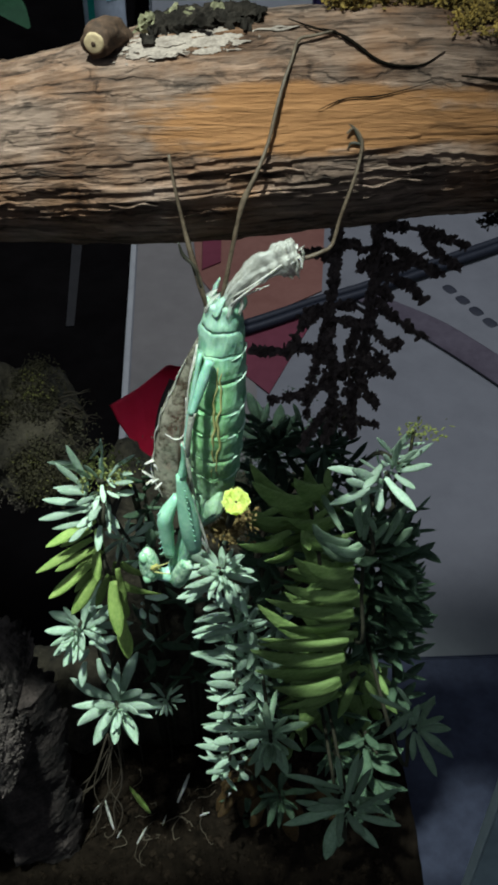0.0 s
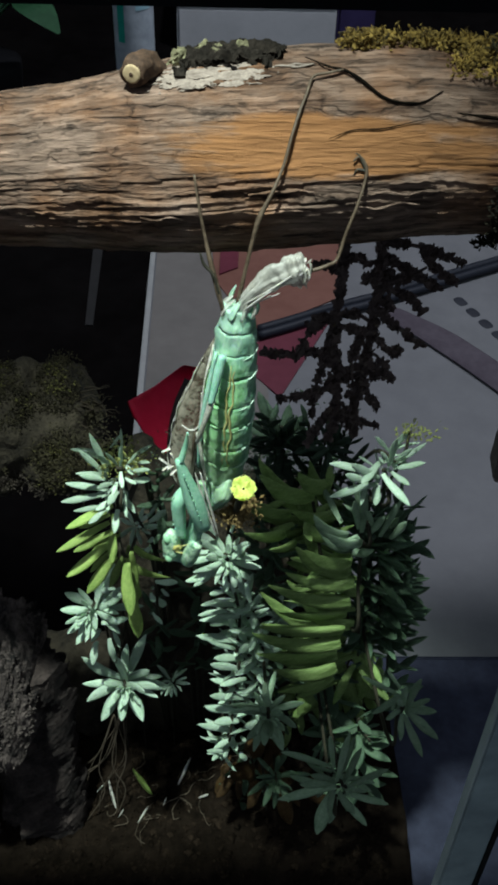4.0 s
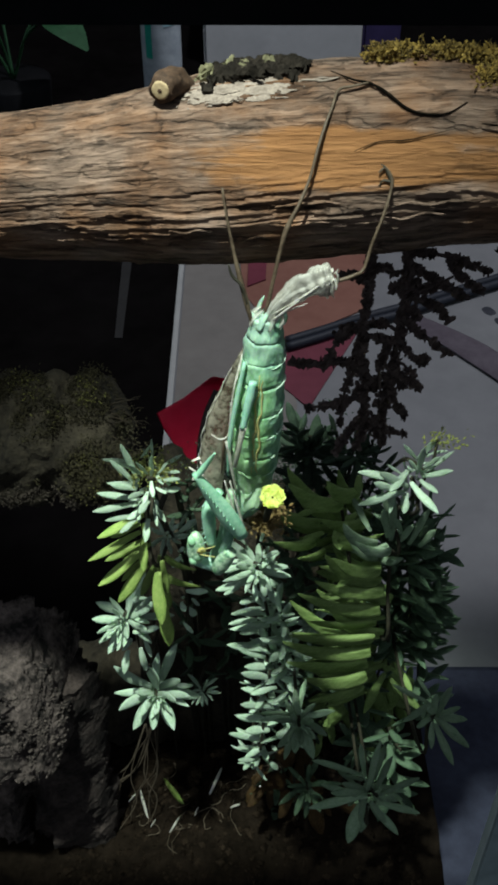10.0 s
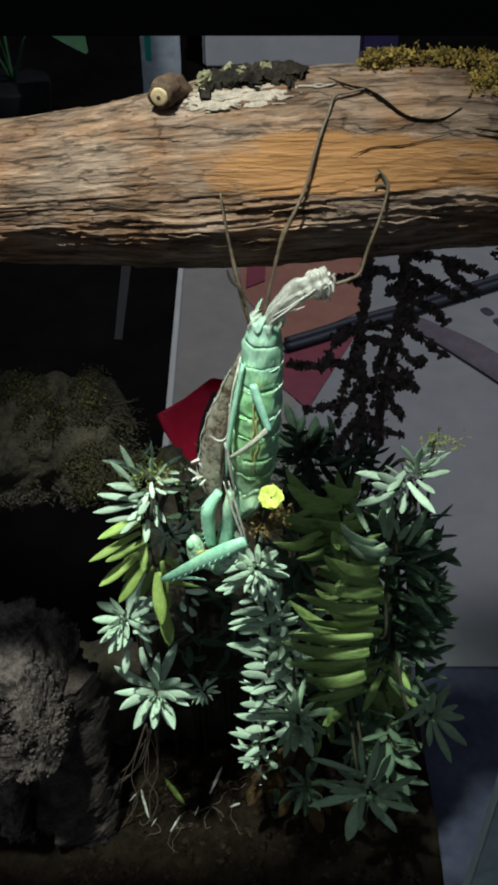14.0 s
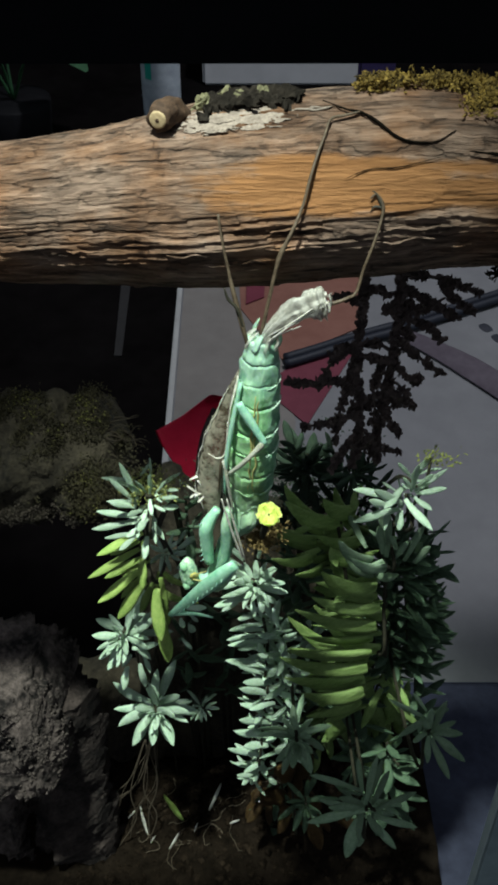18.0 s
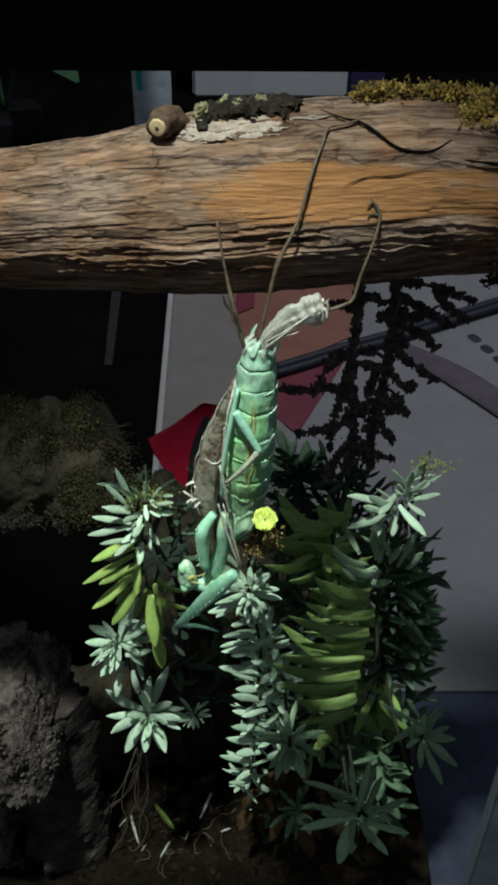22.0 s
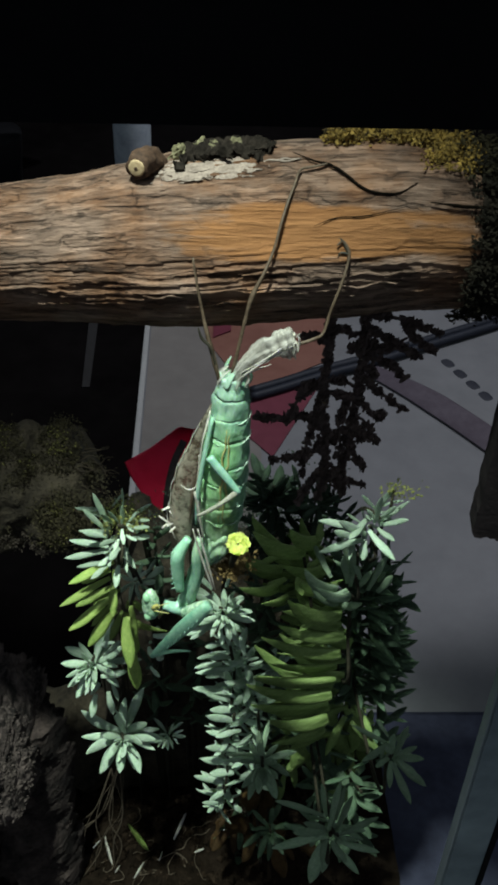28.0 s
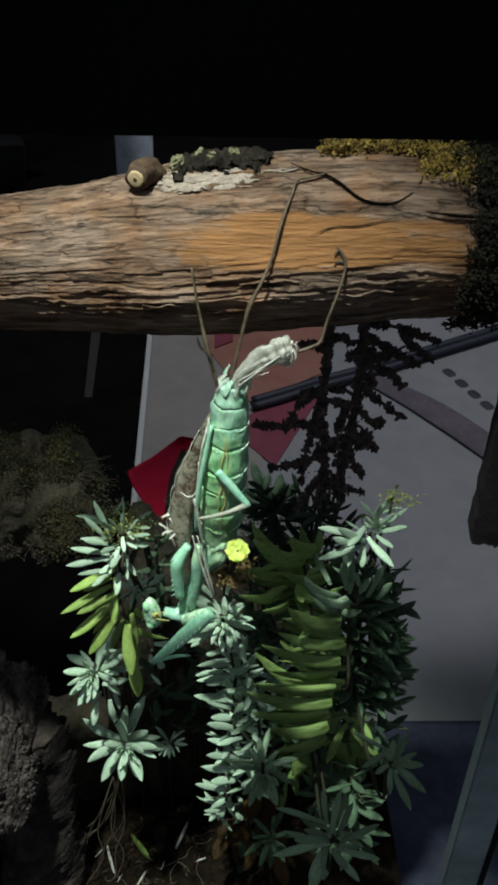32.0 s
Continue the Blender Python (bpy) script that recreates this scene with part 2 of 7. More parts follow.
def ground():
    """The tank's soil: one uneven slab with a raised back left."""
    bm = bmesh.new()
    nx, ny = 120, 70
    grid = []
    for j in range(ny + 1):
        row = []
        for i in range(nx + 1):
            x, y = -0.30 + 0.385 * i / nx, 0.06 + 0.245 * j / ny
            h = soil_height(x, y)
            if j == ny:
                h = -0.01
            row.append(bm.verts.new((x, y, h)))
        grid.append(row)
    for j in range(ny):
        for i in range(nx):
            bm.faces.new((grid[j][i], grid[j][i + 1], grid[j + 1][i + 1], grid[j + 1][i]))
    skirt = [grid[0][i] for i in range(nx + 1)] + [grid[j][nx] for j in range(1, ny + 1)] + [grid[ny][i] for i in range(nx - 1, -1, -1)] + [grid[j][0] for j in range(ny - 1, 0, -1)]
    low = [bm.verts.new((v.co.x, v.co.y, -0.032)) for v in skirt]
    for k in range(len(skirt)):
        n = (k + 1) % len(skirt)
        bm.faces.new((skirt[n], skirt[k], low[k], low[n]))
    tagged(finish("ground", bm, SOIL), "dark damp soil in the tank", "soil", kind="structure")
    # tray under the soil
    tray = empty("tray", (0, 0.19, -0.034), "dark navy plastic tray under the soil", "tray")
    inv = tray.matrix_basis.inverted()
    for name, box in (("base", (-0.303, 0.223, 0.0575, 0.3365, -0.034, -0.030)), ("front_rim", (-0.305, 0.225, 0.055, 0.0573, -0.034, -0.012)), ("back_rim", (-0.305, 0.225, 0.3367, 0.3385, -0.034, -0.0299)), ("side_rim", (-0.3055, -0.3032, 0.0575, 0.3365, -0.034, -0.012)), ("side_rim", (0.2232, 0.2255, 0.0575, 0.3365, -0.034, -0.012))):
        bm = bmesh.new()
        block(bm, *box, 0.0008)
        part(name, bm, NAVY, tray, smooth=False).matrix_parent_inverse = inv


def frame_bar():
    bm = bmesh.new()
    # a thin front board that leans out over the opening
    # its unseen upper part is made tall to shade the low rosettes
    lean = [(0.1182, 0.4089), (0.1212, 0.4085), (0.0720, 0.5520), (0.0692, 0.5512)]
    ends = [[bm.verts.new((x, y, z)) for y, z in lean] for x in (-0.32, 0.24)]
    bm.faces.new(ends[0])
    bm.faces.new(ends[1][::-1])
    for i in range(4):
        bm.faces.new((ends[0][i], ends[1][i], ends[1][(i + 1) % 4], ends[0][(i + 1) % 4]))
    bmesh.ops.recalc_face_normals(bm, faces=bm.faces[:])
    bar = empty("tank_frame", (0, 0.1, 0.0), "black plastic front frame of the tank", "tank frame")
    rail = part("top_rail", bm, BLACK, bar, smooth=False)
    rail.matrix_parent_inverse = bar.matrix_basis.inverted()
    for x in (-0.315, 0.235):
        bm = bmesh.new()
        block(bm, x - 0.012, x + 0.012, 0.1172, 0.1228, -0.034, 0.4085, 0.001)
        post = part("post", bm, BLACK, bar, smooth=False)
        post.matrix_parent_inverse = bar.matrix_basis.inverted()


table()
ground()
frame_bar()


# ---- the branch across the tank ----
def log_radius(x):
    t = max(0.0, min(1.0, (x + 0.05) / 0.05))
    r = 0.0138 + 0.0047 * t * t * (3 - 2 * t)
    return r - 0.0022 * max(0.0, (x - 0.03) / 0.03)


def log_axis(x):
    t = max(0.0, min(1.0, (x + 0.045) / 0.08))
    return Vector((x, 0.1790 + 0.0030 * t, 0.3540 + 0.0058 * t))


def log_point(x, angle, lift=0.0):
    """A place on the branch: angle 0 faces front, 90 up, in degrees."""
    a = radians(angle)
    return log_axis(x) + Vector((0, -math.cos(a), math.sin(a))) * (log_radius(x) + lift)


def log_mesh():
    """The branch's skin: shingled ridges of bark that end in small ledges, strong below, faint above and on the bare patch."""
    bm = bmesh.new()
    nx, x0, x1 = 400, -0.13, 0.0508
    angles = [float(a) for a in np.linspace(-84, 122, 250)] + [float(a) for a in np.linspace(124, 274, 40)]
    rings = []
    for i in range(nx + 1):
        x = x0 + (x1 - x0) * i / nx
        ring = []
        for a in angles:
            s, c = math.sin(radians(a)), math.cos(radians(a))
            low = max(0.0, min(1.0, (42 - a) / 46)) if a < 122 else 0.4
            low *= max(0.15, min(1.0, (a + 24) / 26)) if a < 122 else 1.0
            bare = math.exp(-((x - 0.0215) / 0.034) ** 6 - ((a - 36) / 15) ** 4)
            turn = radians(a)
            phase = turn * 12.0 + 1.9 * noise.noise(Vector((x * 20, turn * 2.4, 1))) + 0.5 * noise.noise(Vector((x * 95, turn * 7, 4)))
            part_of = phase - math.floor(phase)
            broken = max(0.0, min(1.0, 0.75 + 1.3 * noise.noise(Vector((x * 48, math.floor(phase) * 3.7, 2)))))
            ledge = (1 - part_of) ** 1.6 * (0.00036 + 0.00036 * low) * broken
            phase2 = turn * 28 + 1.6 * noise.noise(Vector((x * 50, turn * 6, 7)))
            fine = (1 - (phase2 - math.floor(phase2))) * (0.00028 + 0.00004 * low) * max(0.0, min(1.0, 0.5 + 1.5 * noise.noise(Vector((x * 110, math.floor(phase2) * 2.3, 5)))))
            lump = 0.0008 * noise.fractal(Vector((x * 45, s * 1.6, c * 1.6)), 1.0, 2.0, 3)
            h = (ledge + fine) * (1 - 0.85 * bare) + lump + 0.0001 * noise.noise(Vector((x * 420, a * 0.45, 1))) - 0.0004
            h -= 0.0017 * max(0.0, -s) ** 2
            if i in (0, nx):
                h -= 0.002
            ring.append(bm.verts.new(log_point(x, a, h)))
        rings.append(ring)
    na = len(angles)
    for a, b in zip(rings, rings[1:]):
        for k in range(na):
            bm.faces.new((a[k], b[k], b[(k + 1) % na], a[(k + 1) % na]))
    bm.faces.new(rings[0])
    bm.faces.new(rings[-1][::-1])
    return bm


def wood_material():
    """Weathered wood: grey-brown fibres along the branch, a bare orange patch, dark in the deep grooves."""
    m = bpy.data.materials.new("weathered_wood")
    m.use_nodes = True
    p = m.node_tree.nodes["Principled BSDF"]
    tex = node(m, "ShaderNodeTexCoord")
    put = node(m, "ShaderNodeMapping", Scale=(34, 460, 460))
    links(m, tex, "Object", put, "Vector")
    fib = node(m, "ShaderNodeTexNoise", Scale=1.0, Detail=9.0, Roughness=0.66, Distortion=0.25)
    links(m, put, "Vector", fib, "Vector")
    put2 = node(m, "ShaderNodeMapping", Scale=(110, 1500, 1500))
    links(m, tex, "Object", put2, "Vector")
    fine = node(m, "ShaderNodeTexNoise", Scale=1.0, Detail=6.0, Roughness=0.7)
    links(m, put2, "Vector", fine, "Vector")
    blot = node(m, "ShaderNodeTexNoise", Scale=70.0, Detail=5.0, Roughness=0.6)
    links(m, tex, "Object", blot, "Vector")
    ramp = node(m, "ShaderNodeValToRGB")
    e = ramp.color_ramp.elements
    e[0].position, e[0].color = 0.40, (0.070, 0.031, 0.015, 1)
    e[1].position, e[1].color = 0.62, (0.268, 0.148, 0.085, 1)
    mid = e.new(0.48)
    mid.color = (0.165, 0.080, 0.039, 1)
    mixf = node(m, "ShaderNodeMix")
    mixf.data_type = "FLOAT"
    mixf.inputs[0].default_value = 0.35
    links(m, fib, "Fac", mixf, 2)
    links(m, fine, "Fac", mixf, 3)
    links(m, mixf, 0, ramp, "Fac")
    # orange bare wood
    bare = node(m, "ShaderNodeValToRGB")
    b = bare.color_ramp.elements
    b[0].position, b[0].color = 0.34, (0.224, 0.098, 0.034, 1)
    b[1].position, b[1].color = 0.66, (0.367, 0.172, 0.067, 1)
    links(m, mixf, 0, bare, "Fac")
    # where: an ellipse on the front of the branch, frayed by noise
    sep = node(m, "ShaderNodeSeparateXYZ")
    links(m, tex, "Object", sep, 0)

    def term(axis, centre, half):
        n1 = node(m, "ShaderNodeMath")
        n1.operation = "MULTIPLY_ADD"
        links(m, sep, axis, n1, 0)
        n1.inputs[1].default_value, n1.inputs[2].default_value = 1 / half, -centre / half
        n2 = node(m, "ShaderNodeMath")
        n2.operation = "POWER"
        n3 = node(m, "ShaderNodeMath")
        n3.operation = "ABSOLUTE"
        links(m, n1, 0, n3, 0)
        links(m, n3, 0, n2, 0)
        n2.inputs[1].default_value = 3.0
        return n2

    tx, tz = term("X", 0.0195, 0.030), term("Z", 0.3672, 0.0046)
    s = node(m, "ShaderNodeMath")
    links(m, tx, 0, s, 0)
    links(m, tz, 0, s, 1)
    fray = node(m, "ShaderNodeMath")
    fray.operation = "MULTIPLY_ADD"
    both = node(m, "ShaderNodeMath")
    links(m, fib, "Fac", both, 0)
    links(m, blot, "Fac", both, 1)
    links(m, both, 0, fray, 0)
    fray.inputs[1].default_value = 2.2
    links(m, s, 0, fray, 2)
    mask = node(m, "ShaderNodeMapRange")
    mask.inputs["From Min"].default_value, mask.inputs["From Max"].default_value = 3.35, 2.7
    links(m, fray, 0, mask, "Value")
    mix = node(m, "ShaderNodeMix")
    mix.data_type = "RGBA"
    links(m, mask, 0, mix, 0)
    links(m, bare, "Color", mix, 7)
    # grey weathering in blotches
    grey = node(m, "ShaderNodeMix")
    grey.data_type = "RGBA"
    gr = node(m, "ShaderNodeMapRange")
    gr.inputs["From Min"].default_value, gr.inputs["From Max"].default_value, gr.inputs["To Max"].default_value = 0.36, 0.60, 0.85
    links(m, blot, "Fac", gr, "Value")
    links(m, gr, 0, grey, 0)
    links(m, ramp, "Color", grey, 6)
    links(m, grey, 2, mix, 6)
    weath = node(m, "ShaderNodeValToRGB")
    w = weath.color_ramp.elements
    w[0].position, w[0].color = 0.40, (0.095, 0.064, 0.046, 1)
    w[1].position, w[1].color = 0.60, (0.330, 0.228, 0.174, 1)
    links(m, mixf, 0, weath, "Fac")
    links(m, weath, "Color", grey, 7)
    put3 = node(m, "ShaderNodeMapping", Scale=(38, 640, 640))
    links(m, tex, "Object", put3, "Vector")
    crack = node(m, "ShaderNodeTexNoise", Scale=1.0, Detail=2.0, Roughness=0.5, Distortion=0.1)
    links(m, put3, "Vector", crack, "Vector")
    hair = node(m, "ShaderNodeMapRange")
    hair.inputs["From Min"].default_value, hair.inputs["From Max"].default_value, hair.inputs["To Min"].default_value = 0.32, 0.40, 0.62
    links(m, crack, "Fac", hair, "Value")
    dark = node(m, "ShaderNodeMix")
    dark.data_type, dark.blend_type = "RGBA", "MULTIPLY"
    dark.inputs[0].default_value = 1.0
    # thin flakes of old bark, each a little paler or darker and standing at its own height
    put4 = node(m, "ShaderNodeMapping", Scale=(95, 620, 620))
    warp = node(m, "ShaderNodeMix")
    warp.data_type, warp.blend_type = "RGBA", "ADD"
    warp.inputs[0].default_value = 0.006
    links(m, tex, "Object", warp, 6)
    links(m, blot, "Color", warp, 7)
    links(m, warp, 2, put4, "Vector")
    flake = node(m, "ShaderNodeTexVoronoi", Scale=1.0, Randomness=1.0)
    links(m, put4, "Vector", flake, "Vector")
    tone = node(m, "ShaderNodeSeparateColor")
    links(m, flake, "Color", tone, 0)
    shade = node(m, "ShaderNodeMapRange")
    shade.inputs["To Min"].default_value, shade.inputs["To Max"].default_value = 0.66, 1.18
    links(m, tone, 0, shade, "Value")
    less = node(m, "ShaderNodeMix")
    less.data_type = "FLOAT"
    links(m, mask, 0, less, 0)
    links(m, shade, 0, less, 2)
    less.inputs[3].default_value = 0.96
    chips = node(m, "ShaderNodeMix")
    chips.data_type, chips.blend_type = "RGBA", "MULTIPLY"
    chips.inputs[0].default_value = 1.0
    links(m, mix, 2, chips, 6)
    links(m, less, 0, chips, 7)
    # open joints between the flakes, sharp and dark
    put5 = node(m, "ShaderNodeMapping", Scale=(62, 430, 430))
    links(m, warp, 2, put5, "Vector")
    joint = node(m, "ShaderNodeTexVoronoi", Scale=1.0, Randomness=1.0)
    joint.feature = "DISTANCE_TO_EDGE"
    links(m, put5, "Vector", joint, "Vector")
    gap = node(m, "ShaderNodeMapRange")
    gap.inputs["From Min"].default_value, gap.inputs["From Max"].default_value, gap.inputs["To Min"].default_value = 0.01, 0.07, 0.46
    links(m, joint, "Distance", gap, "Value")
    some = node(m, "ShaderNodeMix")
    some.data_type = "FLOAT"
    thin = node(m, "ShaderNodeMapRange")
    thin.inputs["From Min"].default_value, thin.inputs["From Max"].default_value = 0.44, 0.56
    links(m, fib, "Fac", thin, "Value")
    most = node(m, "ShaderNodeMath")
    most.operation = "MAXIMUM"
    links(m, thin, 0, most, 0)
    links(m, mask, 0, most, 1)
    links(m, most, 0, some, 0)
    links(m, gap, 0, some, 2)
    some.inputs[3].default_value = 1.0
    seams = node(m, "ShaderNodeMix")
    seams.data_type, seams.blend_type = "RGBA", "MULTIPLY"
    seams.inputs[0].default_value = 1.0
    links(m, chips, 2, seams, 6)
    links(m, some, 0, seams, 7)
    links(m, seams, 2, dark, 6)
    links(m, hair, 0, dark, 7)
    links(m, dark, 2, p, "Base Color")
    p.inputs["Roughness"].default_value = 0.8
    p.inputs["Specular IOR Level"].default_value = 0.25
    plate = node(m, "ShaderNodeMath")
    plate.operation = "MULTIPLY_ADD"
    links(m, hair, 0, plate, 0)
    plate.inputs[1].default_value = 0.10
    rise = node(m, "ShaderNodeMath")
    rise.operation = "MULTIPLY_ADD"
    links(m, less, 0, rise, 0)
    rise.inputs[1].default_value = 0.26
    open_seam = node(m, "ShaderNodeMath")
    open_seam.operation = "MULTIPLY_ADD"
    links(m, some, 0, open_seam, 0)
    open_seam.inputs[1].default_value = 0.30
    links(m, mixf, 0, open_seam, 2)
    links(m, open_seam, 0, rise, 2)
    links(m, rise, 0, plate, 2)
    bump = node(m, "ShaderNodeBump", Strength=1.0, Distance=0.0018)
    links(m, plate, 0, bump, "Height")
    links(m, bump, "Normal", p, "Normal")
    return m


def tuft(bm, c, n, size, rnd, spread=(1, 1, 0.6)):
    """Many tiny leaflets round c."""
    for _ in range(n):
        d = Vector((rnd.gauss(0, 1) * spread[0], rnd.gauss(0, 1) * spread[1], rnd.gauss(0, 1) * spread[2])) * size
        p = Vector(c) + d
        u = Vector((rnd.uniform(-1, 1), rnd.uniform(-1, 1), rnd.uniform(-0.3, 1))).normalized()
        w = u.orthogonal().normalized()
        ln, wd = rnd.uniform(0.0006, 0.0016), rnd.uniform(0.00015, 0.0004)
        v = [bm.verts.new(q) for q in (p, p + u * ln * 0.5 + w * wd, p + u * ln, p + u * ln * 0.5 - w * wd, p + u * ln * 0.4 + u.cross(w) * wd * 0.8)]
        for f in ((0, 1, 4), (1, 2, 4), (2, 3, 4), (3, 0, 4), (0, 3, 2, 1)):
            bm.faces.new([v[i] for i in f])


WOOD = wood_material()
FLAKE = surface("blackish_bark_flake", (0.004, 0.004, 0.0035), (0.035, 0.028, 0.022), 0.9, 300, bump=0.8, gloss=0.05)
STUBBARK = surface("brown_stub_bark", (0.015, 0.009, 0.006), (0.11, 0.062, 0.036), 0.8, 260, bump=0.7)
CUT = surface("pale_cut_wood", (0.24, 0.165, 0.085), (0.48, 0.36, 0.21), 0.75, 300, bump=0.3)
PALEWOOD = surface("pale_torn_wood", (0.10, 0.075, 0.06), (0.34, 0.275, 0.225), 0.9, 420, bump=0.6)
LICHEN = surface("pale_lichen_flake", (0.05, 0.045, 0.022), (0.25, 0.23, 0.13), 0.85, 400, bump=0.5)


def branch():
    log = empty("branch", (0, 0.18, 0.34), "thick weathered grey-brown branch with a bare orange patch", "branch")
    inv = log.matrix_basis.inverted()

    def add(name, bm, material, label="", smooth=True):
        ob = part(name, bm, material, log, label, smooth)
        ob.matrix_parent_inverse = inv
        return ob

    add("wood", log_mesh(), WOOD)
    # the dark end beyond the bare wood, with shade put into its colour
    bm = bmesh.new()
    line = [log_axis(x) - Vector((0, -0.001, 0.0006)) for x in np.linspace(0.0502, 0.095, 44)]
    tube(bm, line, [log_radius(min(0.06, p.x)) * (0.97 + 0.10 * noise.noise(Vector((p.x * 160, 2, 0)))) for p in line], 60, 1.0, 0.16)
    add("shaded_end", bm, FLAKE, "blackish branch end with shade in its colour")
    # cut stub on the top
    end = Vector((-0.0155, 0.1740, 0.3762))
    base = end + Vector((0.0016, 0.0042, -0.0004))
    bm = bmesh.new()
    line = smooth_line([base + Vector((0.0012, 0.0030, -0.0030)), base, end], 8)
    n = len(line)
    tube(bm, line, [0.0031 - 0.0008 * i / n for i in range(n)], 22, wobble=0.3)
    add("side_stub", bm, STUBBARK, "short sawn-off side branch with brown bark")
    way = (line[-1] - line[-3]).normalized()
    bm = bmesh.new()
    tube(bm, [end - way * 0.0004, end + way * 0.0003, end + way * 0.0004], [0.0017, 0.0016, 0.0013], 22, wobble=0.06)
    add("cut_face", bm, CUT, "round pale sawn face with rings")
    bm = bmesh.new()
    tube(bm, [end + way * 0.0003, end + way * 0.00046, end + way * 0.0005], [0.00042, 0.0004, 0.0003], 12, wobble=0.3)
    add("pith", bm, STUBBARK, "small brown pith")
    rnd = random.Random(4)

    def crust(x0, x1, a0, a1, nx, na, lift, ragged, seed):
        """A ragged scab on the branch: a grid over its skin, broken off where the noise is low, with its own thickness."""
        bm = bmesh.new()
        grid = {}
        for i in range(nx + 1):
            for k in range(na + 1):
                u, v = i / nx, k / na
                x, a = x0 + (x1 - x0) * u, a0 + (a1 - a0) * v
                edge = min(u, 1 - u) * 2.2, min(v, 1 - v) * 2.0
                keep = min(1.0, edge[0] * 1.6) * min(1.0, edge[1] * 1.6) + ragged * noise.fractal(Vector((x * 330, a * 0.33, seed)), 0.9, 2.1, 4)
                if keep < 0.32:
                    continue
                h = lift * (0.35 + min(1.0, keep) * 0.65) + 0.45 * lift * noise.fractal(Vector((x * 520, a * 0.5, seed + 3)), 0.8, 2.2, 4)
                grid[i, k] = bm.verts.new(log_point(x, a, h))
        for i in range(nx):
            for k in range(na):
                q = [grid.get(c) for c in ((i, k), (i + 1, k), (i + 1, k + 1), (i, k + 1))]
                if None not in q:
                    bm.faces.new(q)
        loose = [v for v in bm.verts if not v.link_faces]
        bmesh.ops.delete(bm, geom=loose, context="VERTS")
        bmesh.ops.recalc_face_normals(bm, faces=bm.faces[:])
        bmesh.ops.solidify(bm, geom=bm.faces[:], thickness=lift * 0.8)
        return bm

    # old bark with lichen left on the top, and the pale torn wood below it
    add("torn_wood", crust(-0.0135, 0.0105, 66, 93, 170, 60, 0.00028, 0.75, 2.0), PALEWOOD, "pale torn wood round the knot", smooth=False)
    add("bark_flake", crust(-0.0100, 0.0120, 80, 108, 80, 50, 0.0021, 0.60, 5.0), FLAKE, "curled dark bark remnant", smooth=False)
    for k, (x, a) in enumerate(((-0.0078, 94), (-0.001, 96), (0.0034, 93), (-0.004, 99))):
        add("lichen", crust(x - 0.0016, x + 0.0016, a - 3.5, a + 3.5, 26, 18, 0.0024, 0.8, 11.0 + k * 3), LICHEN, smooth=False)
    for k in range(6):
        bm = bmesh.new()
        x, a = rnd.uniform(-0.009, 0.014), 74 + rnd.uniform(-7, 8)
        ln = rnd.uniform(0.003, 0.008)
        tube(bm, [log_point(x + d * ln, a + 2.5 * noise.noise(Vector((d * 4, k * 3.1, 0))), 0.0003 + 0.0003 * d * d) for d in np.linspace(-0.5, 0.5, 11)], [0.00006 + 0.00030 * math.sin(math.pi * (i + 0.5) / 11) * (1 + 0.5 * noise.noise(Vector((i * 0.9, k, 2)))) for i in range(11)], 7, 0.45, 0.5)
        add("splinter", bm, PALEWOOD)
    # long ridges of bark that stand off on the lower front
    for k in range(12):
        bm = bmesh.new()
        x, a = rnd.uniform(-0.055, 0.05), rnd.uniform(-8, 12)
        ln = rnd.uniform(0.007, 0.022)
        steps = 14
        tube(bm, [log_point(x + d * ln, a + 3.0 * noise.noise(Vector((d * 3, k, 0))), 0.0002 - 0.0017 * max(0.0, -math.sin(radians(a))) ** 2 + 0.0003 * noise.noise(Vector((d * 5, k, 3)))) for d in np.linspace(-0.5, 0.5, steps)],
             [0.00012 + rnd.uniform(0.00018, 0.00038) * math.sin(math.pi * (i + 0.5) / steps) * (0.8 + 0.5 * noise.noise(Vector((i * 0.8, k, 5)))) for i in range(steps)], 8, 0.7, 0.5)
        add("bark_ridge", bm, WOOD)
    return log


branch()


CRACKLINE = surface("blackish_crack", (0.002, 0.0016, 0.0012), (0.008, 0.006, 0.004), 0.9, 400, bump=0.4, gloss=0.03)


def crack_thread():
    """Thin dark threads that lie over the branch in place of its cracks."""
    for pts, r in ((((0.0144, 85), (0.0178, 76), (0.0207, 72), (0.0235, 63), (0.0282, 52), (0.0331, 51), (0.0371, 55)), 0.00031), (((0.0175, 34), (0.022, 36.5), (0.028, 37.5), (0.036, 41)), 0.00013), (((0.040, 46), (0.047, 44), (0.054, 44)), 0.00035)):
        bm = bmesh.new()
        line = smooth_line([log_point(x + 0.0004 * math.sin(a * 3), a + 1.5 * math.sin(x * 900), 0.0005 if r > 0.0003 else 0.0002) for x, a in pts], 8)
        n = len(line)
        tube(bm, line, [r * (0.25 + 0.9 * math.sin(math.pi * (i + 0.5) / n) * (0.8 + 0.6 * noise.noise(Vector((i * 0.6, r * 9999, 0))))) for i in range(n)], 8)
        tagged(finish("crack_thread", bm, CRACKLINE), "thin dark thread in place of a crack in the branch", "root", "dry roots")


crack_thread()


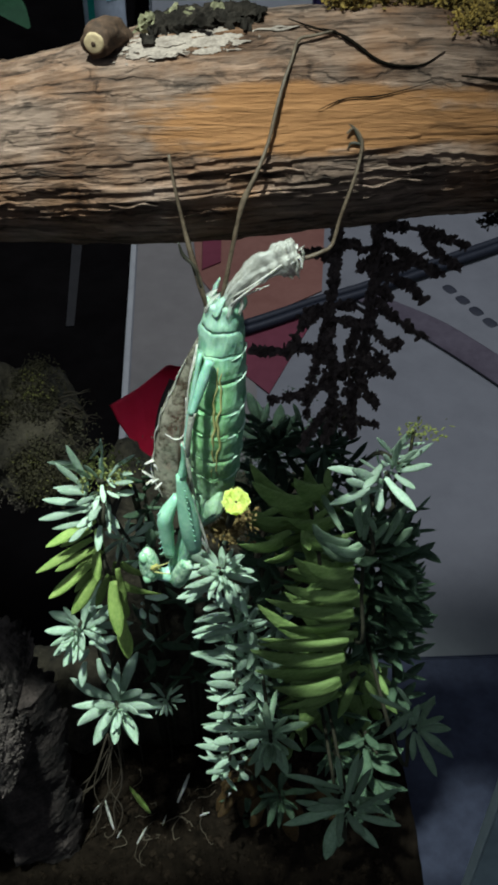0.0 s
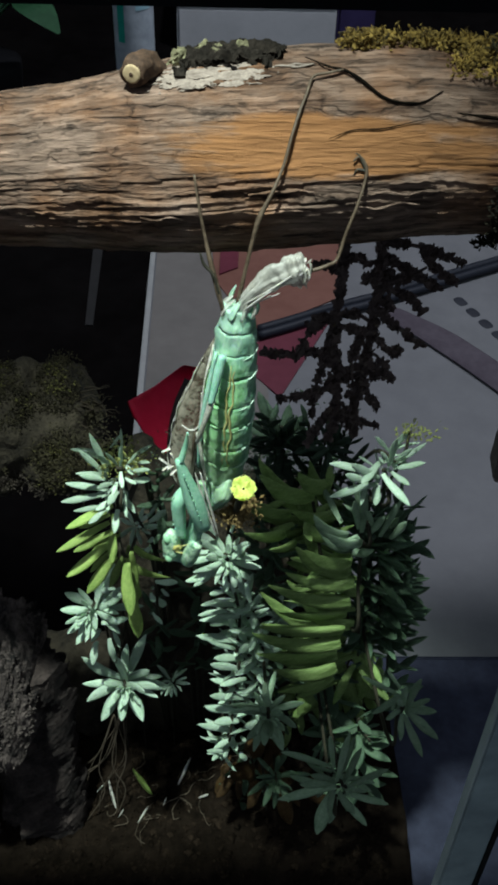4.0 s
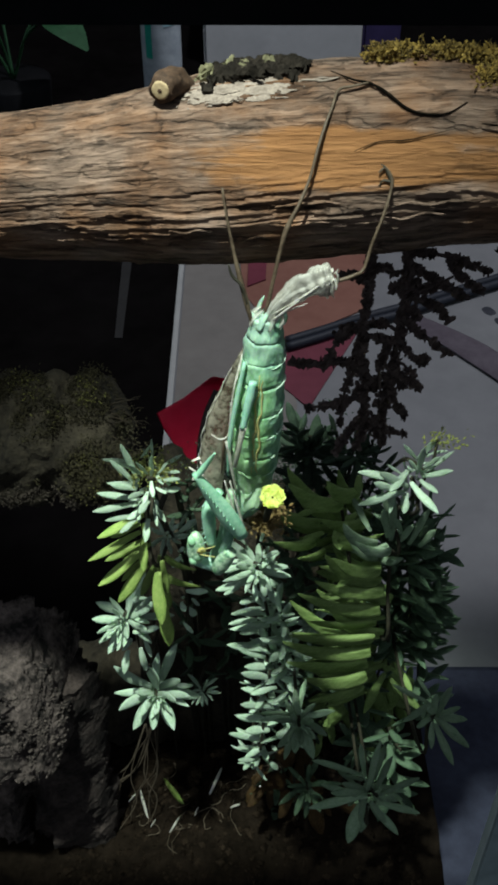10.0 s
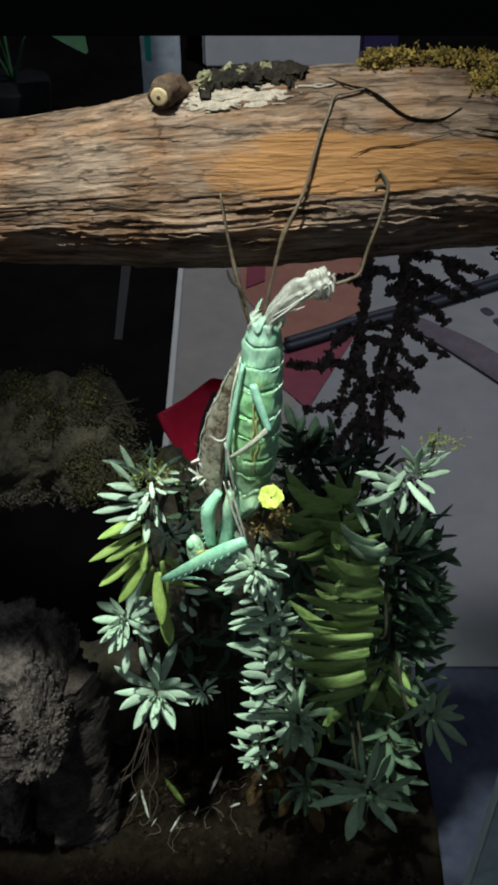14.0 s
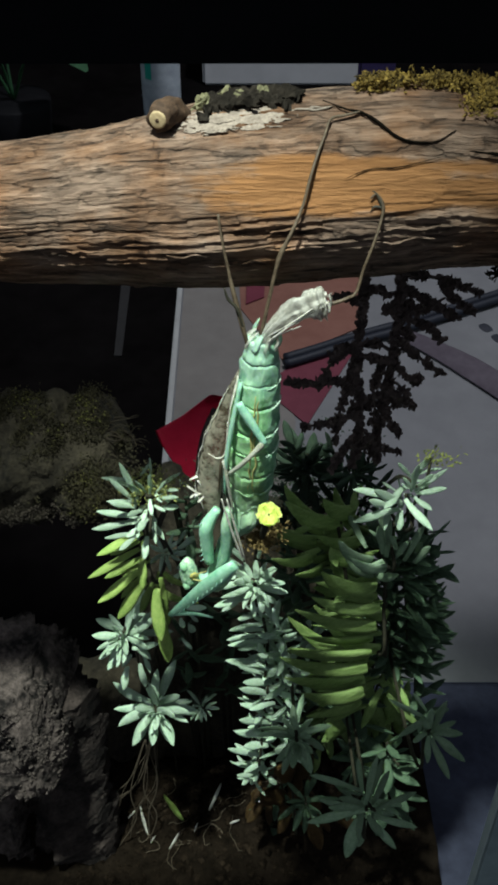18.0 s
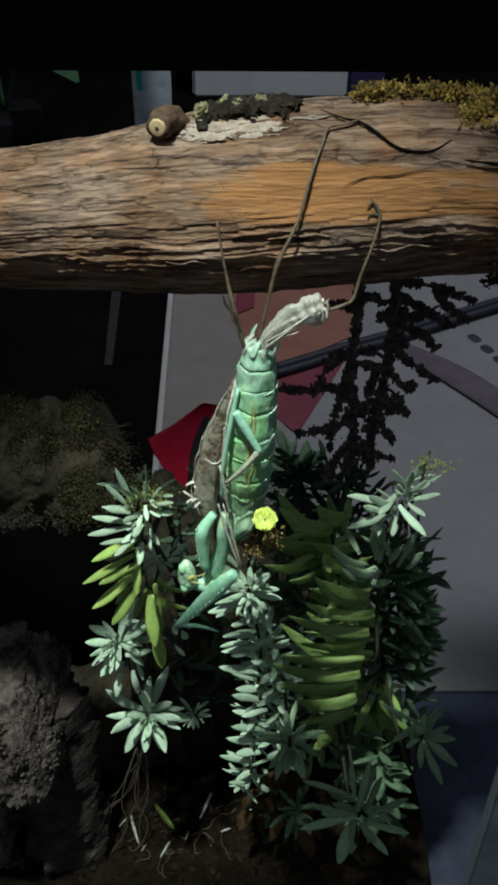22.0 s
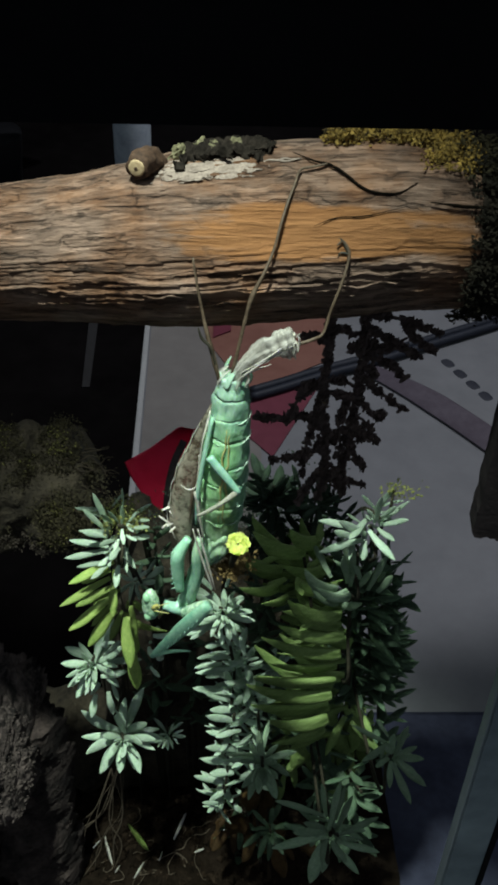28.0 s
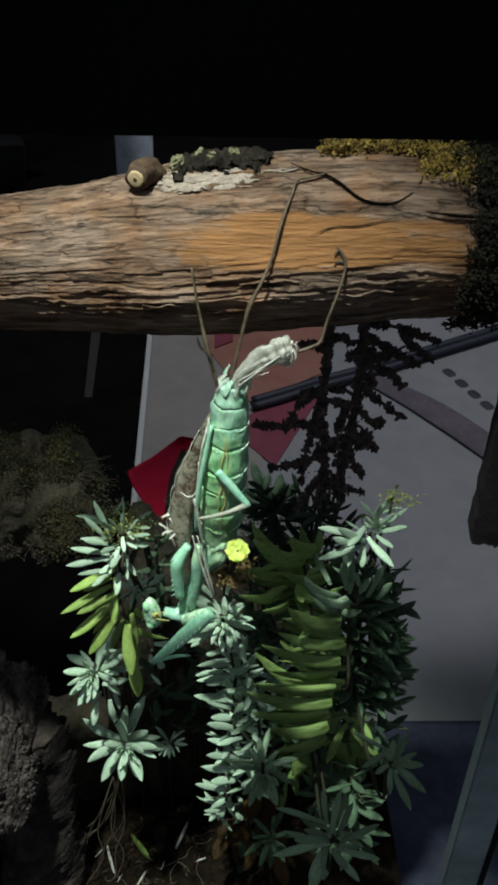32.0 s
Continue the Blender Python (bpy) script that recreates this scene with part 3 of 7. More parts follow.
def log_moss():
    rnd = random.Random(7)
    # the two blackish clumps put shade over the branch end
    for x0, x1, a0, a1, n, lab, m in ((0.0215, 0.043, 96, 112, 170, "yellow-brown dry moss on the branch", MOSS), (0.040, 0.0505, 66, 106, 150, "olive brown moss hanging over the branch", MOSS), (0.0475, 0.062, 62, 112, 150, "dull brown moss on the branch", MOSSDARK), (0.0492, 0.0545, -60, 80, 230, "blackish tufts standing in for shade over the branch end", SHADETUFT), (0.055, 0.078, -70, 110, 420, "blackish tufts standing in for shade at the branch end", SHADETUFT)):
        bm = bmesh.new()
        for _ in range(n):
            x, a = rnd.uniform(x0, x1), rnd.uniform(a0, a1)
            if noise.noise(Vector((x * 260, a * 0.12, 0))) < -0.12:
                continue
            tuft(bm, log_point(x, a, rnd.uniform(0, 0.0014)), 16, 0.0008, rnd)
        tagged(finish("moss_tuft", bm, m, smooth=False), lab, "moss", kind="stuff")


log_moss()


# ---- succulents ----
SPOON = ((0.0, 0.50), (0.08, 0.56), (0.2, 0.70), (0.34, 0.86), (0.5, 0.98), (0.64, 0.98), (0.76, 0.85), (0.86, 0.62), (0.93, 0.38), (0.97, 0.20), (1.0, 0.04))
SICKLE = ((0.0, 0.80), (0.08, 0.93), (0.2, 1.0), (0.34, 0.96), (0.5, 0.84), (0.64, 0.69), (0.76, 0.53), (0.86, 0.37), (0.93, 0.24), (0.97, 0.14), (1.0, 0.04))


def leaf_mesh(name, width, thick, lift, curve, material, profile, seed):
    """One plump leaf, a unit long along z, wide along y and thin along x; lift bends its tip to +x, curve to +y."""
    bm = bmesh.new()
    pts = [(lift * t * t, curve * t * t + 0.02 * math.sin(t * 5 + seed), t) for t, _ in profile]
    radii = [width * r * (1 + 0.07 * noise.noise(Vector((t * 4, seed * 3.1, 0)))) for t, r in profile]
    tube(bm, pts, radii, 10, thick)
    for v in bm.verts:
        # the upper face is flatter, with a shallow channel along its middle
        t = min(1.0, max(0.0, v.co.z))
        mid = lift * t * t
        if v.co.x > mid:
            across = (v.co.y - curve * t * t) / width
            v.co.x = mid + (v.co.x - mid) * (0.62 + 0.38 * min(1.0, abs(across)))
        v.co += 0.008 * noise.noise_vector(v.co * 6 + Vector((seed, 0, 0)))
    bm.normal_update()
    mesh = bpy.data.meshes.new(name)
    bm.to_mesh(mesh)
    bm.free()
    for f in mesh.polygons:
        f.use_smooth = True
    mesh.materials.append(material)
    return mesh


EYE_AT = Vector((0, 0, 0.455))
LEAVES = {}
for mat in (GLAUC, GLAUD, LEAFG, LEAFM, LEAFD, LEAFS, DEAD, DRY):
    LEAVES[mat.name] = [leaf_mesh("leaf", w, th, lift, c, mat, pr, k) for k, (w, th, lift, c, pr) in enumerate(((0.122, 0.46, 0.06, 0.03, SPOON), (0.116, 0.5, 0.16, -0.05, SPOON), (0.110, 0.5, -0.08, 0.06, SPOON), (0.162, 0.5, 0.05, 0.62, SICKLE), (0.126, 0.44, 0.26, 0.0, SPOON)))]
rnd_leaf = random.Random(21)


def leaf(parent, origin, place, way, length, mat, width=1.0, pick=None, face=(0.0, -0.62, 0.78)):
    """One leaf object under its shoot, at a world place, pointing along way, its flat upper side turned to face."""
    w = Vector(way).normalized()
    ob = new("leaf", LEAVES[mat.name][rnd_leaf.choice((0, 0, 1, 2, 4)) if pick is None else pick])
    ob.parent = parent
    spin = rnd_leaf.uniform(-0.6, 0.6) * (1 if pick is None else 0.5)
    flat = Vector((0, 0, 1)) if pick == 3 else Vector(face)
    y = flat - w * flat.dot(w)
    if y.length < 0.05:
        y = w.orthogonal()
    y.normalize()
    # a sickle leaf curves upwards in its own plane; the others lie flat to the light
    cols = (y.cross(w), y, w) if pick == 3 else (y, w.cross(y), w)
    m3 = Matrix(cols).transposed()
    m = Matrix.Translation(Vector(place) - origin) @ m3.to_4x4() @ Matrix.Rotation(spin, 4, "Z") @ Matrix.Diagonal((length * width, length * width, length, 1))
    ob.matrix_basis = m
    return ob


def stalk(parent, origin, points, r0, r1):
    bm = bmesh.new()
    line = smooth_line([Vector(p) - origin + Vector((0, 0 if i < 2 else 0.004 if i < len(points) - 1 else 0.001, 0)) for i, p in enumerate(points)], 6)
    n = len(line)
    tube(bm, line, [r0 + (r1 - r0) * i / (n - 1) for i in range(n)], 7, wobble=0.2)
    return part("stem", bm, STEM, parent)


def closer(p, near):
    """The place p, moved along its line of sight to near times its distance."""
    return EYE_AT + (Vector(p) - EYE_AT) * near


def rosette(centre, face, count, length, mat, base, note, cup=1.0, near=1.0):
    c, n = closer(centre, near), Vector(face).normalized()
    length *= near
    root = Vector((base[0], 0.272, soil_height(base[0], 0.272) - 0.004))
    plant = empty("succulent", root, note, "succulent", "succulent shoots")
    stalk(plant, root, [root, Vector((root.x * 0.3 + c.x * 0.7, max(0.262, c.y + 0.012), c.z * 0.6)), c - n * 0.012, c], 0.0006, 0.0005)
    side = n.orthogonal().normalized()
    up = n.cross(side)
    heart = 5
    for i in range(heart):
        # short crowded leaves in the heart
        a = i * 2.39996 + rnd_leaf.uniform(-0.5, 0.5)
        out = side * math.cos(a) + up * math.sin(a)
        leaf(plant, root, c + out * 0.0006, n + out * rnd_leaf.uniform(0.3, 0.9), length * rnd_leaf.uniform(0.28, 0.42), mat, rnd_leaf.uniform(1.0, 1.4), None, n)
    for i in range(count):
        if rnd_leaf.random() < 0.12:
            continue
        t = (i + 0.5) / count
        a = i * 2.39996 + rnd_leaf.uniform(-0.25, 0.25)
        tilt = radians(12 + 92 * t ** 0.75 * cup + rnd_leaf.uniform(-14, 14))
        out = side * math.cos(a) + up * math.sin(a)
        way = n * math.cos(tilt) + out * math.sin(tilt)
        ln = length * (0.42 + 0.6 * t ** 0.7) * rnd_leaf.uniform(0.7, 1.15)
        leaf(plant, root, c - n * (0.010 * t) + out * 0.0008, way, ln, mat, rnd_leaf.uniform(0.85, 1.15) * (1.2 - 0.2 * t), None, n)
    return plant


def leafy_stem(points, count, length, mat, side, base, note, width=1.0, bend=1.0, near=1.0):
    """A shoot with leaves up its whole stem that lean to one side (a world direction)."""
    pts = [closer(p, near) for p in points]
    length *= near
    root = Vector((base[0], 0.272, soil_height(base[0], 0.272) - 0.004))
    plant = empty("succulent", root, note, "succulent", "succulent shoots")
    low = pts[-1] if pts[-1].z < pts[0].z else pts[0]
    high = list(pts) if pts[-1].z >= pts[0].z else list(reversed(pts))
    stalk(plant, root, [root, Vector((root.x * 0.3 + high[0].x * 0.7, max(0.262, high[0].y + 0.012), high[0].z * 0.7)), *high], 0.0006, 0.0005)
    line = smooth_line(high, 10)
    lean = Vector(side)
    for i in range(count):
        t = (i + 0.5) / count
        p = line[min(len(line) - 1, int(t * len(line)))]
        ahead = (line[min(len(line) - 1, int(t * len(line)) + 1)] - line[max(0, int(t * len(line)) - 1)]).normalized()
        s = ahead.orthogonal().normalized()
        u = ahead.cross(s)
        a = i * 2.39996 + rnd_leaf.uniform(-0.3, 0.3)
        out = s * math.cos(a) + u * math.sin(a)
        way = out + lean * 1.1 + ahead * (0.25 + 0.9 * max(0.0, t - 0.75) * 3)
        leaf(plant, root, p, way, length * rnd_leaf.uniform(0.72, 1.1) * (1 - 0.25 * max(0.0, t - 0.7) / 0.3), mat, width * rnd_leaf.uniform(0.9, 1.2), None, out.lerp(ahead, 0.6))
    return plant


def blades(points, leaves, mat, base, note, near=1.0):
    """A shoot whose leaves go from their base to their tip: two places, a width and a bend each."""
    root = Vector((base[0], 0.272, soil_height(base[0], 0.272) - 0.004))
    plant = empty("succulent", root, note, "succulent", "succulent shoots")
    points = [closer(p, near) for p in points]
    stalk(plant, root, [root, Vector((root.x * 0.3 + points[-1][0] * 0.7, max(0.262, points[-1][1] + 0.012), points[-1][2] * 0.7)), *reversed(points)], 0.0006, 0.0005)
    for bx, by, bz, tx, ty, tz, w, pick in leaves:
        a, b = closer((bx, by, bz), near), closer((tx, ty, tz), near)
        way = b - a
        w *= 1.14 if pick == 3 else 1.0
        # a bent leaf ends above its chord: aim it lower
        rise = Vector((0, 0, 1)) * (way.length * (0.03, 0.05, -0.02, 0.62 * w)[pick])
        wag = Vector([rnd_leaf.gauss(0, 0.11) * way.length for _ in range(3)])
        leaf(plant, root, a, way - rise + wag, way.length, mat, w * rnd_leaf.uniform(0.85, 1.15), pick)
        # a neighbour a little behind it
        turn = Vector([rnd_leaf.gauss(0, 0.34) * way.length for _ in range(3)])
        leaf(plant, root, a + Vector((rnd_leaf.uniform(-0.001, 0.001), 0.0045, rnd_leaf.uniform(-0.003, 0.003))), way - rise + turn, way.length * rnd_leaf.uniform(0.6, 0.9), mat, w * rnd_leaf.uniform(0.85, 1.15), rnd_leaf.choice((0, 4, pick)))
    return plant


blades(((-0.0269, 0.195, 0.2595), (-0.0273, 0.195, 0.253), (-0.0276, 0.195, 0.2394)), ((-0.0297, 0.197, 0.2571, -0.0341, 0.1925, 0.2728, 0.47, 0), (-0.0309, 0.197, 0.2566, -0.0379, 0.1925, 0.2661, 0.58, 0), (-0.0303, 0.197, 0.254, -0.0364, 0.1925, 0.2597, 0.72, 0), (-0.0306, 0.197, 0.2501, -0.0407, 0.1925, 0.2545, 0.63, 0), (-0.0312, 0.197, 0.248, -0.0419, 0.1925, 0.2517, 0.62, 1), (-0.0305, 0.197, 0.2437, -0.0386, 0.1925, 0.2479, 0.69, 0), (-0.0312, 0.197, 0.2423, -0.0367, 0.1925, 0.2431, 1.07, 1), (-0.0286, 0.197, 0.2592, -0.0297, 0.1925, 0.271, 0.43, 0), (-0.0263, 0.197, 0.2579, -0.0261, 0.1925, 0.2698, 0.38, 0), (-0.0282, 0.194, 0.2558, -0.0324, 0.1895, 0.2604, 0.79, 0), (-0.0281, 0.194, 0.2496, -0.0324, 0.1895, 0.2489, 1.19, 0)), GLAUC, (-0.025, 0.207), "pale green shoot with leaves spread to one side", near=0.935)
blades(((-0.0257, 0.193, 0.2615), (-0.0259, 0.193, 0.2551), (-0.0264, 0.193, 0.2416)), ((-0.0256, 0.192, 0.2621, -0.0251, 0.1875, 0.2608, 1.39, 0), (-0.0236, 0.195, 0.2599, -0.018, 0.1905, 0.2657, 0.66, 0), (-0.0229, 0.195, 0.2561, -0.018, 0.1905, 0.2585, 1.03, 0), (-0.0267, 0.192, 0.2548, -0.0286, 0.1875, 0.2533, 1.54, 0), (-0.0261, 0.195, 0.2512, -0.0228, 0.1905, 0.2476, 1.02, 0), (-0.0272, 0.192, 0.2477, -0.0275, 0.1875, 0.2431, 1.34, 0), (-0.0256, 0.195, 0.2486, -0.0241, 0.1905, 0.2467, 0.97, 0), (-0.0241, 0.195, 0.262, -0.0205, 0.1905, 0.2689, 0.53, 0), (-0.0268, 0.195, 0.2616, -0.0282, 0.1905, 0.2697, 0.51, 0), (-0.025, 0.195, 0.2569, -0.0221, 0.1905, 0.2602, 0.77, 0), (-0.0272, 0.195, 0.2552, -0.0284, 0.1905, 0.2555, 1.44, 0)), GLAUC, (-0.024, 0.205), "small pale leaves crowded at a shoot tip", near=0.935)
blades(((-0.0288, 0.2, 0.2363), (-0.0296, 0.2, 0.2241), (-0.0273, 0.2, 0.2138)), ((-0.0313, 0.202, 0.2312, -0.0476, 0.1975, 0.2294, 0.7, 1), (-0.0312, 0.202, 0.2223, -0.0443, 0.1975, 0.2136, 0.83, 1), (-0.0306, 0.202, 0.2166, -0.0401, 0.1975, 0.204, 1.08, 0), (-0.027, 0.199, 0.2171, -0.0267, 0.1945, 0.2001, 1.04, 0), (-0.0259, 0.199, 0.2015, -0.0235, 0.1945, 0.1857, 1.01, 0), (-0.0304, 0.202, 0.2292, -0.0281, 0.1975, 0.2199, 1.06, 0), (-0.0271, 0.21, 0.2031, -0.0183, 0.2055, 0.1983, 0.91, 3), (-0.031, 0.202, 0.2346, -0.0395, 0.1975, 0.2347, 0.96, 1), (-0.0306, 0.208, 0.2187, -0.0383, 0.2035, 0.2174, 1.15, 1), (-0.0292, 0.21, 0.2072, -0.0318, 0.2055, 0.1975, 1.03, 0)), LEAFG, (-0.025, 0.212), "hanging shoot with long plump yellow-green leaves", near=0.935)
rosette((-0.0459, 0.2250, 0.1572), (-0.25, -0.75, 0.55), 26, 0.0151, GLAUC, (-0.035, 0.245), "pale blue-green succulent rosette", 1.0, near=0.9)
rosette((-0.0342, 0.2170, 0.1229), (0.1, -0.8, 0.5), 28, 0.0180, GLAUC, (-0.025, 0.237), "pale open succulent rosette", 1.0, near=0.92)
blades(((-0.0393, 0.222, 0.1393), (-0.0376, 0.222, 0.1286)), ((-0.0437, 0.224, 0.1434, -0.0452, 0.2195, 0.1351, 1.23, 0), (-0.0391, 0.224, 0.1451, -0.0368, 0.2195, 0.1376, 1.2, 0), (-0.0412, 0.224, 0.1542, -0.0311, 0.2195, 0.1583, 0.83, 0), (-0.0395, 0.224, 0.1665, -0.0322, 0.2195, 0.1778, 0.62, 0), (-0.0399, 0.224, 0.1721, -0.0358, 0.2195, 0.1814, 0.78, 0)), GLAUC, (-0.034, 0.234), "pale leaves of a half hidden shoot", near=0.91)
rosette((-0.0159, 0.2200, 0.1213), (0.2, -0.6, 0.6), 14, 0.0073, GLAUC, (-0.011, 0.240), "small pale rosette bud", 1.0, near=0.95)
rosette((-0.0253, 0.2280, 0.2002), (0.3, -0.6, 0.6), 14, 0.0075, GLAUC, (-0.018, 0.248), "small pale half hidden rosette", 1.0, near=0.92)
blades(((-0.0229, 0.226, 0.1883), (-0.0218, 0.226, 0.1702), (-0.0216, 0.226, 0.1509)), ((-0.0229, 0.228, 0.1903, -0.0255, 0.2235, 0.1907, 1.76, 0), (-0.0218, 0.228, 0.1724, -0.014, 0.2235, 0.1795, 0.9, 0), (-0.0212, 0.228, 0.163, -0.0176, 0.2235, 0.164, 1.66, 0), (-0.0227, 0.228, 0.2029, -0.018, 0.2235, 0.2145, 0.61, 0), (-0.0204, 0.228, 0.2056, -0.016, 0.2235, 0.2119, 0.83, 0), (-0.0235, 0.228, 0.1549, -0.0193, 0.2235, 0.1549, 1.2, 0), (-0.0236, 0.228, 0.1662, -0.0218, 0.2235, 0.1678, 1.56, 0)), GLAUC, (-0.019, 0.238), "scattered small pale leaves in the shade", near=0.93)
rosette((0.0023, 0.1960, 0.2224), (0.0, -0.62, 0.75), 34, 0.0106, GLAUC, (0.004, 0.216), "dense pale succulent rosette", 1.0, near=0.945)
blades(((0.0015, 0.197, 0.2225), (0.0023, 0.197, 0.2148), (0.0032, 0.197, 0.2068)), ((-0.0002, 0.199, 0.2202, -0.0087, 0.1945, 0.2242, 0.84, 0), (-0.0005, 0.199, 0.2124, -0.0094, 0.1945, 0.2142, 0.88, 0), (-0.001, 0.199, 0.2227, -0.0058, 0.1945, 0.2324, 0.68, 0), (0.0023, 0.199, 0.2137, 0.0028, 0.1945, 0.2094, 1.42, 0), (0.0048, 0.199, 0.215, 0.0098, 0.1945, 0.2152, 1.12, 0), (0.0048, 0.199, 0.2202, 0.0116, 0.1945, 0.2225, 0.95, 0), (0.0039, 0.199, 0.224, 0.0065, 0.1945, 0.2352, 0.59, 0), (0.0006, 0.199, 0.2163, -0.0068, 0.1945, 0.2184, 0.91, 0)), GLAUC, (0.003, 0.209), "pale spread leaves below a rosette", near=0.945)
blades(((0.0053, 0.212, 0.185), (0.007, 0.212, 0.1666), (0.0057, 0.212, 0.1468)), ((0.0016, 0.214, 0.1848, -0.003, 0.2095, 0.1876, 1.29, 0), (0.0054, 0.214, 0.1779, -0.0039, 0.2095, 0.1846, 0.8, 0), (0.0026, 0.214, 0.1748, -0.0061, 0.2095, 0.1816, 0.77, 0), (0.007, 0.214, 0.1717, -0.0059, 0.2095, 0.1715, 0.74, 0), (0.0055, 0.214, 0.1696, -0.003, 0.2095, 0.1762, 0.73, 0), (0.0076, 0.214, 0.1574, -0.0069, 0.2095, 0.1662, 0.64, 0), (0.0073, 0.214, 0.1524, -0.006, 0.2095, 0.161, 0.64, 0), (0.0087, 0.214, 0.1473, -0.0032, 0.2095, 0.1538, 0.8, 0), (0.0056, 0.214, 0.1606, 0.0035, 0.2095, 0.1762, 0.68, 0), (0.0095, 0.214, 0.1574, 0.0095, 0.2095, 0.1777, 0.57, 0), (0.0114, 0.214, 0.1606, 0.0138, 0.2095, 0.1756, 0.65, 0), (0.0126, 0.214, 0.1541, 0.019, 0.2095, 0.161, 0.92, 0)), GLAUC, (0.005, 0.224), "upright shoot with crowded pale leaves turned to one side", near=0.92)
blades(((0.0073, 0.213, 0.1453), (0.006, 0.213, 0.1201), (0.0042, 0.213, 0.0882)), ((0.0079, 0.215, 0.1389, -0.0022, 0.2105, 0.1506, 0.72, 0), (0.01, 0.215, 0.1336, 0.0008, 0.2105, 0.1368, 1.02, 0), (0.006, 0.215, 0.1281, 0.0018, 0.2105, 0.1277, 1.67, 0), (0.0092, 0.215, 0.1207, -0.0033, 0.2105, 0.1321, 0.74, 0), (0.0083, 0.215, 0.1112, -0.0034, 0.2105, 0.1203, 0.8, 0), (0.0079, 0.215, 0.1053, -0.0024, 0.2105, 0.1118, 0.96, 0), (0.0063, 0.215, 0.0972, -0.0077, 0.2105, 0.1087, 0.59, 0), (0.0063, 0.215, 0.0931, -0.0024, 0.2105, 0.0946, 1.2, 0), (0.0042, 0.215, 0.0848, 0.0008, 0.2105, 0.0862, 1.93, 0), (0.0109, 0.215, 0.1407, 0.0177, 0.2105, 0.1438, 1.23, 0), (0.0087, 0.215, 0.0826, 0.0107, 0.2105, 0.0875, 1.49, 0), (0.0031, 0.215, 0.0826, -0.0051, 0.2105, 0.0875, 0.8, 0)), GLAUC, (0.004, 0.225), "lower pale leaves of an upright shoot", near=0.905)
leafy_stem(((0.0082, 0.221, 0.1781), (0.0085, 0.221, 0.1576), (0.0077, 0.221, 0.1301), (0.0046, 0.221, 0.0955), (0.002, 0.221, 0.07)), 60, 0.0112, GLAUC, (-0.35, -0.6, 0.1), (0.002, 0.233), "crowded pale green shoot", 1.0, 1.0, near=0.92)
rosette((0.0178, 0.2000, 0.1304), (0.0, -0.75, 0.55), 26, 0.0154, GLAUD, (0.016, 0.220), "dusty green rosette low on the bush", 1.0, near=0.77)
rosette((0.0238, 0.2250, 0.1556), (0.2, -0.6, 0.6), 18, 0.0103, GLAUC, (0.021, 0.245), "pale rosette between the shoots", 1.0)
blades(((0.0411, 0.186, 0.2685), (0.0428, 0.186, 0.2623), (0.0432, 0.186, 0.2516)), ((0.0409, 0.188, 0.264, 0.0289, 0.1835, 0.2787, 0.52, 1), (0.0402, 0.188, 0.2624, 0.0272, 0.1835, 0.2678, 0.64, 0), (0.0406, 0.185, 0.2691, 0.0464, 0.1805, 0.2614, 0.98, 0), (0.0423, 0.188, 0.269, 0.0438, 0.1835, 0.2821, 0.58, 1), (0.0433, 0.188, 0.269, 0.0495, 0.1835, 0.2804, 0.47, 1), (0.0438, 0.188, 0.2682, 0.051, 0.1835, 0.2754, 0.63, 0), (0.0435, 0.188, 0.2669, 0.0479, 0.1835, 0.2666, 1.12, 0), (0.0406, 0.188, 0.262, 0.0409, 0.1835, 0.2591, 1.66, 0), (0.0426, 0.188, 0.2702, 0.0388, 0.1835, 0.2796, 0.63, 0), (0.0439, 0.188, 0.271, 0.0454, 0.1835, 0.2796, 0.59, 0), (0.0457, 0.188, 0.2702, 0.049, 0.1835, 0.2734, 0.81, 0), (0.0378, 0.188, 0.2628, 0.0325, 0.1835, 0.2726, 0.69, 1)), GLAUC, (0.039, 0.198), "bright rosette with broad pale leaves at the bush top", near=0.95)
rosette((0.0447, 0.1880, 0.2696), (0.4, -0.5, 0.6), 16, 0.0049, GLAUC, (0.038, 0.208), "pale bud of short leaves", 1.0, near=0.95)
blades(((0.039, 0.187, 0.2571), (0.0397, 0.187, 0.246), (0.0405, 0.187, 0.2343)), ((0.0345, 0.189, 0.241, 0.0275, 0.1845, 0.2567, 0.6, 3), (0.0383, 0.189, 0.2426, 0.0382, 0.1845, 0.2639, 0.49, 1), (0.0373, 0.189, 0.2438, 0.0337, 0.1845, 0.2593, 0.56, 1), (0.0434, 0.189, 0.241, 0.0448, 0.1845, 0.2597, 0.49, 1), (0.0367, 0.195, 0.2286, 0.0285, 0.1905, 0.2478, 0.49, 3), (0.0463, 0.189, 0.2403, 0.0497, 0.1845, 0.2521, 0.63, 1), (0.04, 0.189, 0.2415, 0.0436, 0.1845, 0.2532, 0.67, 1), (0.0388, 0.189, 0.238, 0.0307, 0.1845, 0.247, 0.73, 3), (0.0411, 0.189, 0.2461, 0.0367, 0.1845, 0.2558, 0.69, 0)), GLAUD, (0.036, 0.199), "grey-green rosette in the bush", near=0.97)
